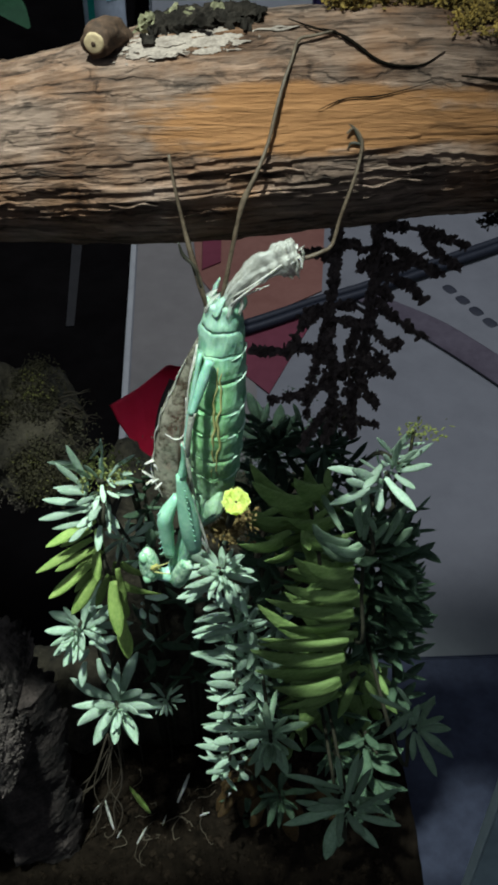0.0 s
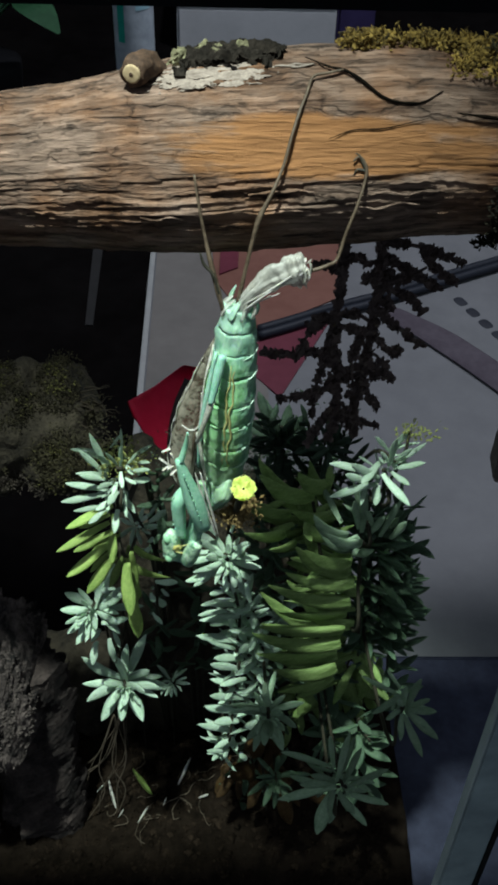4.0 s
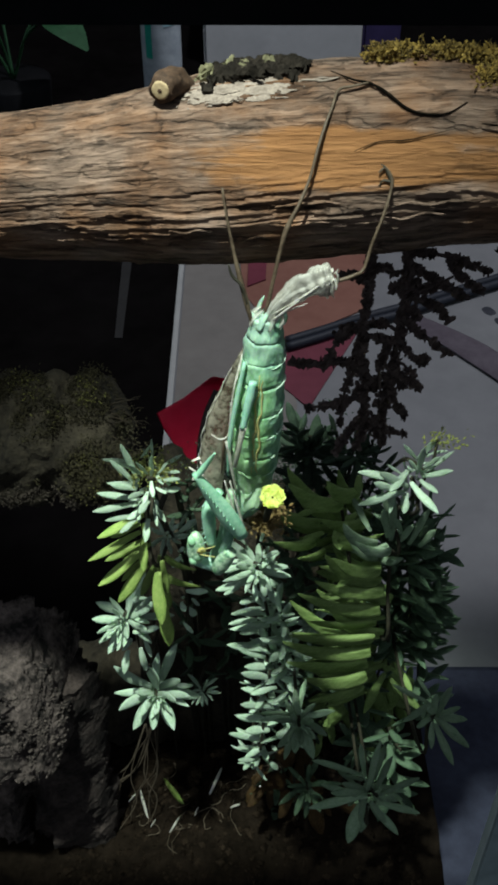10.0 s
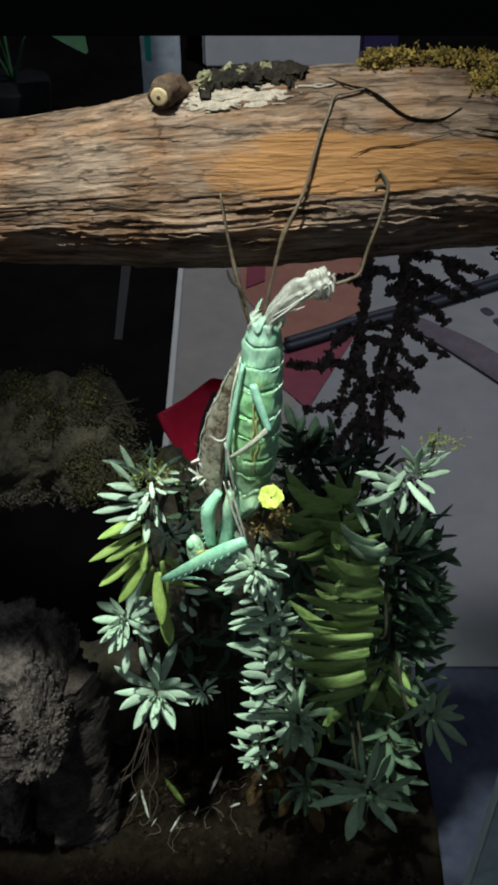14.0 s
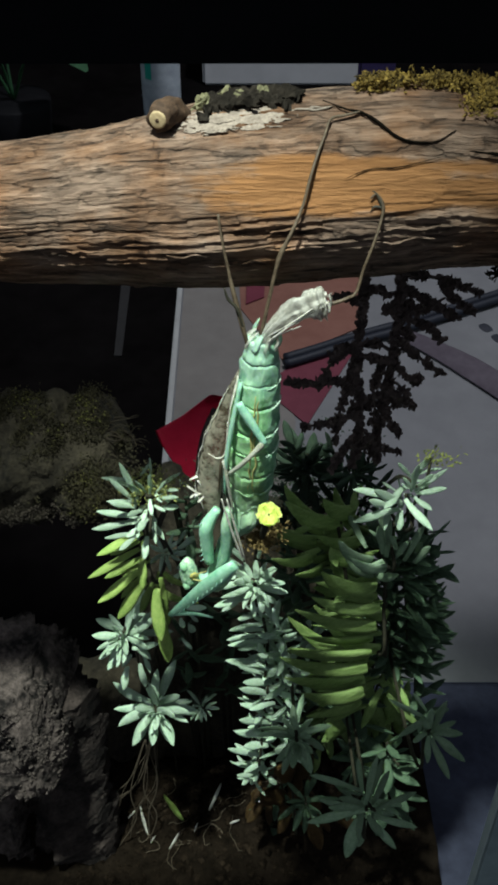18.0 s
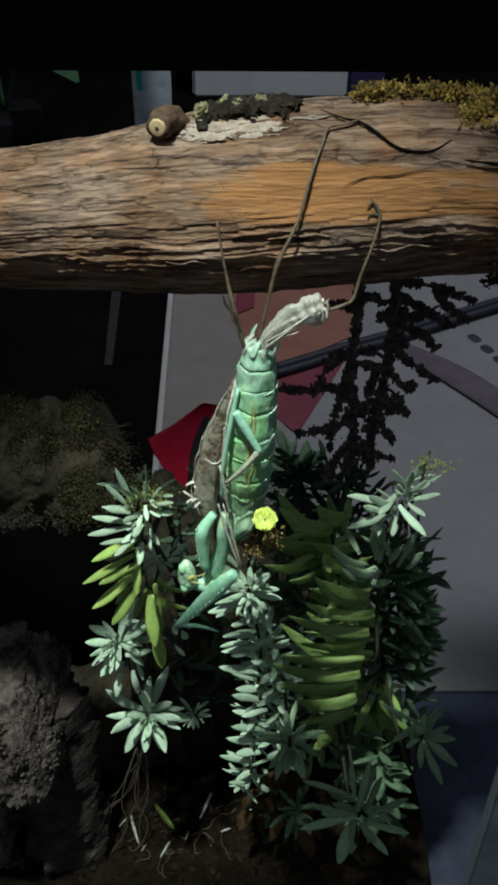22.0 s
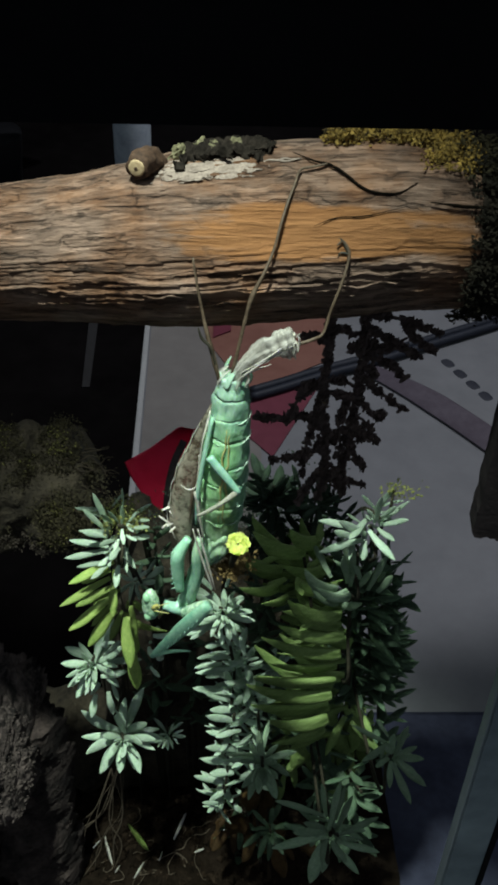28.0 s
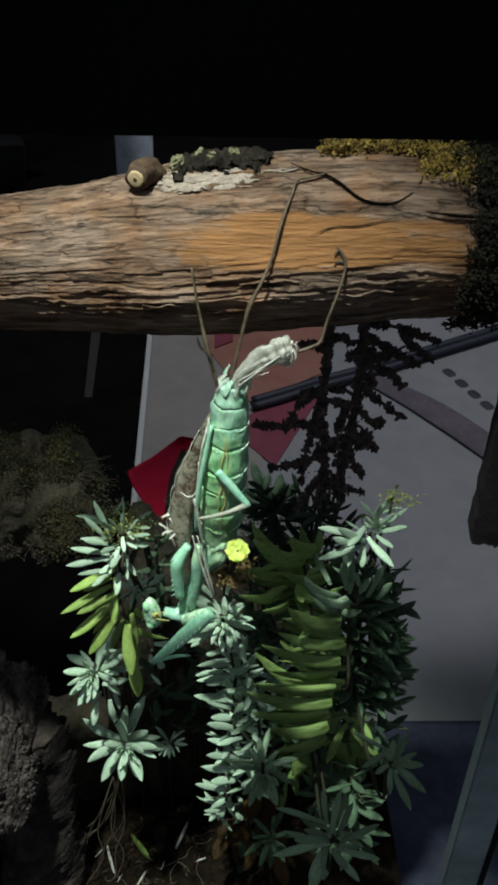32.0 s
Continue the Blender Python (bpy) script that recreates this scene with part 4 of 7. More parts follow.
blades(((0.0391, 0.19, 0.2356), (0.0406, 0.19, 0.2156), (0.0415, 0.19, 0.1908)), ((0.0372, 0.192, 0.2264, 0.0286, 0.1875, 0.2436, 0.73, 3), (0.037, 0.192, 0.2214, 0.0213, 0.1875, 0.2373, 0.58, 3), (0.039, 0.192, 0.2168, 0.0199, 0.1875, 0.2269, 0.61, 3), (0.0388, 0.192, 0.2083, 0.0169, 0.1875, 0.2172, 0.63, 3), (0.0389, 0.196, 0.197, 0.0199, 0.1915, 0.2089, 0.62, 3), (0.0379, 0.192, 0.1944, 0.0099, 0.1875, 0.2049, 0.56, 3), (0.0376, 0.192, 0.1874, 0.0117, 0.1875, 0.1971, 0.57, 3), (0.0381, 0.197, 0.1743, 0.014, 0.1925, 0.1843, 0.57, 3), (0.0374, 0.192, 0.1743, 0.0183, 0.1875, 0.1824, 0.7, 3), (0.0427, 0.198, 0.2055, 0.029, 0.1935, 0.2254, 0.57, 3), (0.0417, 0.198, 0.1886, 0.0252, 0.1935, 0.2058, 0.6, 3)), LEAFM, (0.037, 0.202), "tall shoot with long green leaves curving to one side", near=0.97)
blades(((0.041, 0.198, 0.2239), (0.0429, 0.198, 0.2028), (0.0442, 0.198, 0.1766)), ((0.0368, 0.2, 0.2164, 0.0257, 0.1955, 0.228, 0.74, 3), (0.0384, 0.2, 0.2058, 0.0236, 0.1955, 0.2218, 0.6, 3), (0.0393, 0.2, 0.1946, 0.0225, 0.1955, 0.2114, 0.57, 3), (0.0389, 0.2, 0.1799, 0.017, 0.1955, 0.2005, 0.49, 3), (0.0389, 0.2, 0.1674, 0.021, 0.1955, 0.189, 0.51, 3), (0.0378, 0.2, 0.1577, 0.0222, 0.1955, 0.1611, 0.9, 3), (0.0399, 0.2, 0.1543, 0.0288, 0.1955, 0.1441, 0.9, 0), (0.0448, 0.2, 0.1642, 0.0382, 0.1955, 0.1476, 0.76, 0), (0.047, 0.2, 0.161, 0.057, 0.1955, 0.1511, 0.9, 0), (0.0479, 0.2, 0.1706, 0.0547, 0.1955, 0.1628, 1.08, 0)), LEAFM, (0.040, 0.210), "shaded shoot of curving green leaves inside the bush")
blades(((0.0316, 0.201, 0.2422), (0.0327, 0.201, 0.2279), (0.0319, 0.201, 0.2152)), ((0.027, 0.203, 0.2373, 0.0125, 0.1985, 0.2556, 0.66, 3), (0.0254, 0.203, 0.2315, 0.0096, 0.1985, 0.2444, 0.57, 3), (0.0262, 0.203, 0.2276, 0.0114, 0.1985, 0.2327, 0.66, 3), (0.0318, 0.203, 0.2413, 0.0223, 0.1985, 0.2586, 0.57, 3), (0.0258, 0.203, 0.2294, 0.0205, 0.1985, 0.246, 0.66, 0), (0.0325, 0.203, 0.233, 0.0209, 0.1985, 0.2307, 0.94, 3), (0.0346, 0.203, 0.2366, 0.0245, 0.1985, 0.2521, 0.55, 3), (0.0316, 0.213, 0.2077, 0.018, 0.2085, 0.2116, 0.77, 3), (0.0301, 0.213, 0.2036, 0.0175, 0.2085, 0.2008, 0.85, 3)), LEAFM, (0.029, 0.213), "dark shoot with broad curved leaves", near=1.06)
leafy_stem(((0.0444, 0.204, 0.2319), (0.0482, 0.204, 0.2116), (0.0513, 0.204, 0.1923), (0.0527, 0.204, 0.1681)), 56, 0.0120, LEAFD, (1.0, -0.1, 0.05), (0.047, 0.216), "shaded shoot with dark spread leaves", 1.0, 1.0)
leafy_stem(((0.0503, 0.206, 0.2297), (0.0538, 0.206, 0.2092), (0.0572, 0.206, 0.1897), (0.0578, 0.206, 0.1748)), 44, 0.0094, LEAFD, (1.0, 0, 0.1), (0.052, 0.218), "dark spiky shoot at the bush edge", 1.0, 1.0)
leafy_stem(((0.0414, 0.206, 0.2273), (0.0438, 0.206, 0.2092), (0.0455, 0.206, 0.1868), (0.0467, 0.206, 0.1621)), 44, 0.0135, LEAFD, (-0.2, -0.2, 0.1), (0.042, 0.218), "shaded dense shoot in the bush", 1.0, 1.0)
blades(((0.0358, 0.192, 0.1759), (0.0372, 0.192, 0.1565), (0.0385, 0.192, 0.1391)), ((0.0385, 0.194, 0.1666, 0.0294, 0.1895, 0.1604, 1.15, 0), (0.0409, 0.194, 0.1601, 0.0399, 0.1895, 0.1433, 0.8, 0), (0.0449, 0.194, 0.1568, 0.0495, 0.1895, 0.1433, 0.94, 0), (0.0475, 0.192, 0.1462, 0.0458, 0.1875, 0.1284, 0.78, 0), (0.049, 0.194, 0.1534, 0.0532, 0.1895, 0.1537, 1.92, 0), (0.035, 0.194, 0.1634, 0.0271, 0.1895, 0.1685, 1.31, 3), (0.0338, 0.194, 0.1534, 0.0254, 0.1895, 0.1468, 1.22, 0), (0.0407, 0.194, 0.15, 0.0359, 0.1895, 0.1324, 0.76, 0), (0.048, 0.194, 0.1634, 0.0464, 0.1895, 0.1554, 1.32, 0), (0.0362, 0.194, 0.173, 0.0284, 0.1895, 0.1764, 1.25, 3), (0.0524, 0.194, 0.1568, 0.0463, 0.1895, 0.1764, 0.56, 0)), LEAFM, (0.035, 0.204), "hanging olive green succulent shoot", near=1.16)
blades(((0.0259, 0.2, 0.1674), (0.0269, 0.2, 0.1475), (0.027, 0.2, 0.126)), ((0.0265, 0.202, 0.158, 0.0172, 0.1975, 0.1726, 0.79, 3), (0.0278, 0.202, 0.1513, 0.0169, 0.1975, 0.1548, 1.1, 3), (0.0262, 0.202, 0.1445, 0.0203, 0.1975, 0.1392, 1.51, 0), (0.0285, 0.202, 0.1374, 0.0299, 0.1975, 0.1264, 1.17, 0), (0.0282, 0.202, 0.1613, 0.0216, 0.1975, 0.1773, 0.7, 3), (0.0311, 0.202, 0.1445, 0.0354, 0.1975, 0.1338, 1.05, 0), (0.0261, 0.202, 0.1264, 0.0243, 0.1975, 0.1149, 1.01, 0)), LEAFM, (0.024, 0.212), "yellow-green succulent shoot in the shade", near=1.16)
blades(((0.0597, 0.185, 0.1615), (0.0595, 0.185, 0.1507), (0.0569, 0.185, 0.1401)), ((0.0608, 0.187, 0.1603, 0.0628, 0.1825, 0.1861, 0.41, 1), (0.0615, 0.187, 0.159, 0.0697, 0.1825, 0.1628, 1.07, 0), (0.0618, 0.187, 0.157, 0.0713, 0.1825, 0.1465, 0.73, 0), (0.0611, 0.187, 0.155, 0.0677, 0.1825, 0.14, 0.65, 0), (0.0595, 0.187, 0.1603, 0.0581, 0.1825, 0.1822, 0.41, 1), (0.0593, 0.187, 0.1577, 0.0537, 0.1825, 0.1582, 1.4, 0), (0.0619, 0.187, 0.1577, 0.0687, 0.1825, 0.1555, 1.1, 0), (0.0601, 0.187, 0.156, 0.0597, 0.1825, 0.1461, 0.93, 0), (0.0601, 0.187, 0.1603, 0.0535, 0.1825, 0.176, 0.57, 1), (0.0613, 0.187, 0.1597, 0.0672, 0.1825, 0.1706, 0.64, 0)), GLAUD, (0.051, 0.197), "side rosette leaning out of the bush", near=0.82)
blades(((0.0401, 0.172, 0.1338), (0.0398, 0.172, 0.1261), (0.0394, 0.172, 0.1183)), ((0.0395, 0.174, 0.1319, 0.0201, 0.1695, 0.1301, 0.6, 0), (0.0384, 0.174, 0.1338, 0.0256, 0.1695, 0.1403, 0.8, 0), (0.0392, 0.174, 0.1357, 0.0371, 0.1695, 0.1691, 0.38, 1), (0.0415, 0.174, 0.1357, 0.048, 0.1695, 0.1598, 0.44, 1), (0.0429, 0.174, 0.1319, 0.0562, 0.1695, 0.1436, 0.57, 0), (0.0432, 0.174, 0.1281, 0.0568, 0.1695, 0.1328, 0.65, 0), (0.038, 0.174, 0.1262, 0.0319, 0.1695, 0.1131, 1.18, 0), (0.0401, 0.174, 0.1243, 0.0387, 0.1695, 0.1119, 1.11, 0), (0.0423, 0.174, 0.1254, 0.0528, 0.1695, 0.1172, 0.75, 0), (0.0383, 0.174, 0.1357, 0.0281, 0.1695, 0.1598, 0.42, 1), (0.0408, 0.174, 0.1281, 0.0457, 0.1695, 0.1212, 1.09, 0), (0.0368, 0.174, 0.1308, 0.0225, 0.1695, 0.1475, 0.47, 0)), GLAUD, (0.035, 0.184), "low dusty green rosette near the soil", near=0.9)
rosette((0.0419, 0.1690, 0.1386), (0.1, -0.75, 0.6), 16, 0.0048, GLAUD, (0.036, 0.189), "small rosette heart near the soil", 1.0, near=0.9)
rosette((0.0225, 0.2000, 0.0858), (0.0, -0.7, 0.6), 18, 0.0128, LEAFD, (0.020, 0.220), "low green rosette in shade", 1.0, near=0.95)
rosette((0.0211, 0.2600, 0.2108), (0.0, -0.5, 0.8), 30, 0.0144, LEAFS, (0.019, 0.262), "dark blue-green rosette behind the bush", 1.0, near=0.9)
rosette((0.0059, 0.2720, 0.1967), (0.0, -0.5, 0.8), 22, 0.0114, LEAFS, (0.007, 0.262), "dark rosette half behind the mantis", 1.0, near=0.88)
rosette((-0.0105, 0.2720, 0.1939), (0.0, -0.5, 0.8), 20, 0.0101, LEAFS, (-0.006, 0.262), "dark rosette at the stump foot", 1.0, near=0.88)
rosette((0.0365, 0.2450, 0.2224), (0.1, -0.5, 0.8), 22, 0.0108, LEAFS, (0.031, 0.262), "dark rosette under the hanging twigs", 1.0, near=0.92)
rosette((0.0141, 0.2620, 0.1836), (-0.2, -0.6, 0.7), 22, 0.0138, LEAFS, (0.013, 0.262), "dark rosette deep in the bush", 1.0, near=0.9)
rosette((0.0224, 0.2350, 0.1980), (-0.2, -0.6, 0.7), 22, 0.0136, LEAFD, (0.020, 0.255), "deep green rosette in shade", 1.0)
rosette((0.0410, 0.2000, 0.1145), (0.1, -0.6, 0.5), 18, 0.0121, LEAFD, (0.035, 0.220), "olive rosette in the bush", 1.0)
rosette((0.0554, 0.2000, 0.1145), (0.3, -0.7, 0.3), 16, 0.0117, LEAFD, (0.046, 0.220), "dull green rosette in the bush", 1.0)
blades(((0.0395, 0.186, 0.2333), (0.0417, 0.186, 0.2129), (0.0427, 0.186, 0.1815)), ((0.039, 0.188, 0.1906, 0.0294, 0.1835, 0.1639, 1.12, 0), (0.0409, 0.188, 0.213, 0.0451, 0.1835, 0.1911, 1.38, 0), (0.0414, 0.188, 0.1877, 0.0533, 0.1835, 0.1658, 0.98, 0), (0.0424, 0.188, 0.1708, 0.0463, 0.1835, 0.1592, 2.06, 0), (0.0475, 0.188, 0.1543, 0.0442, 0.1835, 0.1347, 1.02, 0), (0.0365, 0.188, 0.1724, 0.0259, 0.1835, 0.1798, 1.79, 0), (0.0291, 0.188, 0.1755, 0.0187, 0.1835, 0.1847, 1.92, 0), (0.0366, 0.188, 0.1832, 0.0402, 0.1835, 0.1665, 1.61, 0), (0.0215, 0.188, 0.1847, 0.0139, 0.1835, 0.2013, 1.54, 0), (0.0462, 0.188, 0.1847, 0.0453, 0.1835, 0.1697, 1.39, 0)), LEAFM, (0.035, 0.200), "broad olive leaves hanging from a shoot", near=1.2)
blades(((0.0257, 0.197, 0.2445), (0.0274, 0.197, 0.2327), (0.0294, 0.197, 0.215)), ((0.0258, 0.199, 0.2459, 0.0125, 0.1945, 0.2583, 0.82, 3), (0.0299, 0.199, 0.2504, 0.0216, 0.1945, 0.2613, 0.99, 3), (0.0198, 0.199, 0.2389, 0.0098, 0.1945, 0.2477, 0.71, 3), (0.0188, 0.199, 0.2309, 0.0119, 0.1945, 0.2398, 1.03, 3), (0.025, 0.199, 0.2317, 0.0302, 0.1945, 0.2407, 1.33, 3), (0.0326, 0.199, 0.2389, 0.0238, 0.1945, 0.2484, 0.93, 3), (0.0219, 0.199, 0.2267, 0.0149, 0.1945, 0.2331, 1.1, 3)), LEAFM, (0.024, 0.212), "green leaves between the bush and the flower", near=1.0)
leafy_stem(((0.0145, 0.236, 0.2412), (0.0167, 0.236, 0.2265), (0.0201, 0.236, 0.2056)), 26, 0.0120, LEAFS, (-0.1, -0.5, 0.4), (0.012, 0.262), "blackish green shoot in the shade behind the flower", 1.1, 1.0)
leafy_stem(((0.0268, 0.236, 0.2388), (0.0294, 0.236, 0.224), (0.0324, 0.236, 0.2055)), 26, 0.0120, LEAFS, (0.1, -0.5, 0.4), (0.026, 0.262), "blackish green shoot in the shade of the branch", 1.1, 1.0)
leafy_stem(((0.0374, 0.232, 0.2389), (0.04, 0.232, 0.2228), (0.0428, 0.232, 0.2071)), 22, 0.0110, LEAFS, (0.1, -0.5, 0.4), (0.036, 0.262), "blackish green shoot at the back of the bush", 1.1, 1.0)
blades(((0.0152, 0.205, 0.1022), (0.018, 0.205, 0.0769), (0.0199, 0.205, 0.0494)), ((0.0144, 0.207, 0.0926, 0.0105, 0.2025, 0.122, 1.15, 1), (0.0178, 0.207, 0.0863, 0.0251, 0.2025, 0.1163, 1.08, 1), (0.0136, 0.207, 0.0776, 0.0066, 0.2025, 0.0984, 1.55, 0), (0.0171, 0.207, 0.0688, 0.0138, 0.2025, 0.059, 1.73, 0), (0.0204, 0.207, 0.0732, 0.0295, 0.2025, 0.09, 1.5, 0), (0.0246, 0.207, 0.0688, 0.0279, 0.2025, 0.0495, 1.34, 0), (0.0069, 0.207, 0.0777, 0.0024, 0.2025, 0.0682, 1.47, 0), (0.0341, 0.207, 0.0687, 0.0458, 0.2025, 0.0589, 1.41, 0)), DEAD, (0.012, 0.232), "withered brown leaves at the foot of the bush", near=1.0)
leafy_stem(((0.0102, 0.204, 0.1921), (0.012, 0.204, 0.1728), (0.014, 0.204, 0.1467), (0.014, 0.204, 0.1178)), 46, 0.0108, GLAUC, (-0.15, -0.7, 0.15), (0.008, 0.226), "pale shoot crowded with plump leaves", 1.15, 1.0, near=0.95)
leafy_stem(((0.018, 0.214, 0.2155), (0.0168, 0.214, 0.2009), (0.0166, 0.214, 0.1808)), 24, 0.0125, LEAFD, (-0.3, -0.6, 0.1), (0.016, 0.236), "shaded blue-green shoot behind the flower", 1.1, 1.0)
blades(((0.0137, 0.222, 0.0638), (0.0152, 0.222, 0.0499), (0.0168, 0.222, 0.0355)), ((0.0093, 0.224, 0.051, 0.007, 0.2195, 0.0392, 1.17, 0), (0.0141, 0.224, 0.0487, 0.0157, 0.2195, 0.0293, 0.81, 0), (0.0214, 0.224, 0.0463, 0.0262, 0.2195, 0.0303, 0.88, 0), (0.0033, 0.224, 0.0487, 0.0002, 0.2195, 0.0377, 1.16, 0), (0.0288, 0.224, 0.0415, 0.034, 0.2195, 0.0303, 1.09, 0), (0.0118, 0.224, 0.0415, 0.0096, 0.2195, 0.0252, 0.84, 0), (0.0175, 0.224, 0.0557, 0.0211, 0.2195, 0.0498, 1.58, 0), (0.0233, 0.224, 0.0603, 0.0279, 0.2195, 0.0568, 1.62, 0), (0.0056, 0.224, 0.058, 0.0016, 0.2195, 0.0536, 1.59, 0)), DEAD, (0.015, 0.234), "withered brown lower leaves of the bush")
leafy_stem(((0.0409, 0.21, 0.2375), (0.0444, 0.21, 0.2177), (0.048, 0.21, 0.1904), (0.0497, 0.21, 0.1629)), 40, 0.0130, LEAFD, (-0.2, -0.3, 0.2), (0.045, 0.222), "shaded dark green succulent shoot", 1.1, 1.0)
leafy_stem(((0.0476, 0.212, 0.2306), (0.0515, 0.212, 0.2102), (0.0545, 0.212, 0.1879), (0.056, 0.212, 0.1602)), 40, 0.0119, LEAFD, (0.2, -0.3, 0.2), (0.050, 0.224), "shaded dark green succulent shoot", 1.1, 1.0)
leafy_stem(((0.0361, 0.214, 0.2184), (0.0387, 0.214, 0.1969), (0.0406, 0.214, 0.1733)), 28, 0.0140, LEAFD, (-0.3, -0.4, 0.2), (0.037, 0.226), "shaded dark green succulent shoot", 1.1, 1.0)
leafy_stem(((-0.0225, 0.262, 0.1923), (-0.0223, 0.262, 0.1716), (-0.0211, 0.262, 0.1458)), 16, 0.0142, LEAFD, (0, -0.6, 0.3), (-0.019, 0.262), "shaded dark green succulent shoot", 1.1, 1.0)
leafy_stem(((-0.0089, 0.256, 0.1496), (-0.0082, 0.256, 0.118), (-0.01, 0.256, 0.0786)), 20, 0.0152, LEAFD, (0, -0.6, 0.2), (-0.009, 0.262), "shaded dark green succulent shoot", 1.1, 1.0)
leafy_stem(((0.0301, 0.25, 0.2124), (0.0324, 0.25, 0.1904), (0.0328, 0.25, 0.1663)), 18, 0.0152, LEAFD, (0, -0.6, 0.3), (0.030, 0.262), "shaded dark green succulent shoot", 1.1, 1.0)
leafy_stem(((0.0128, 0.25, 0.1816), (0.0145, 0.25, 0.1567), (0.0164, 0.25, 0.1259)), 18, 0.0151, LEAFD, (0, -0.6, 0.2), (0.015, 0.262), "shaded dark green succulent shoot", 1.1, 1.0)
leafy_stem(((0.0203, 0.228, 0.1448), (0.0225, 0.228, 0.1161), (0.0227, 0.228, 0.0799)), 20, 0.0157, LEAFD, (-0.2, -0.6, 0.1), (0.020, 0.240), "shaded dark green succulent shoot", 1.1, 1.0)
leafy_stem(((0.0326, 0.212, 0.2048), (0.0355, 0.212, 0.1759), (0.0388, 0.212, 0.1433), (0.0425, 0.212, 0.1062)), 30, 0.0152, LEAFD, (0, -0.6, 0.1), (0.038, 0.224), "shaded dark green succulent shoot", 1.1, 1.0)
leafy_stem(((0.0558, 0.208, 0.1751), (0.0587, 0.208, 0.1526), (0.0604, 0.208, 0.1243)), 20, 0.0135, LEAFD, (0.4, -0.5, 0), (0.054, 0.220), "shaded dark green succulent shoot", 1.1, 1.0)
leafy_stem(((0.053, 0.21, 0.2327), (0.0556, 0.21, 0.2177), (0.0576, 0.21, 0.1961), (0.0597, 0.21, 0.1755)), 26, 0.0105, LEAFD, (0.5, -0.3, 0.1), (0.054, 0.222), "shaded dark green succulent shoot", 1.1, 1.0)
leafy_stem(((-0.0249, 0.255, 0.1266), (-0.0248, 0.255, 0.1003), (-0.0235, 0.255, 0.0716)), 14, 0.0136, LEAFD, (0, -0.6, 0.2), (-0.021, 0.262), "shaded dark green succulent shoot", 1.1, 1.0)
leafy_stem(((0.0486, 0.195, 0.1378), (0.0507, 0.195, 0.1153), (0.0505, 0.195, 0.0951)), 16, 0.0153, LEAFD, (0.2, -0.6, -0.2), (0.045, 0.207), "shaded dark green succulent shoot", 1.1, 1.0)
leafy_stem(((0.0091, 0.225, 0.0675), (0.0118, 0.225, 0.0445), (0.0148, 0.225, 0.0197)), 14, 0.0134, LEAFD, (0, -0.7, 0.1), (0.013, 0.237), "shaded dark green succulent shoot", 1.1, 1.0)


# ---- mound, bark and twigs round the bush ----
def mound_top(x):
    rough = 0.003 * noise.noise(Vector((x * 45, 3, 0))) + 0.003 * noise.noise(Vector((x * 130, 5, 0)))
    return 0.2090 + 0.006 * math.exp(-((x + 0.052) / 0.010) ** 2) + rough


def mound_round(x, a):
    """A place on the mossy stump's thick upper limb: a is its turn, 0 to the front and 90 up, in degrees."""
    end = max(0.0, min(1.0, (-0.044 - x) / 0.012)) ** 0.5
    r = 0.0235 * (0.25 + 0.75 * end)
    c = Vector((x, 0.2900, mound_top(x) - 0.0235))
    d = Vector((0, -math.cos(radians(a)), math.sin(radians(a))))
    p = c + d * r
    return p + d * (0.006 * noise.fractal(p * 55, 0.9, 2.1, 5) + 0.0012 * noise.noise(p * 420)) + Vector((0.003 * noise.noise(p * 90), 0, 0))


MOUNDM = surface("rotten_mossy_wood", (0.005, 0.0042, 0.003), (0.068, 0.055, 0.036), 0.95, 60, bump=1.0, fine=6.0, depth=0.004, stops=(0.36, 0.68))


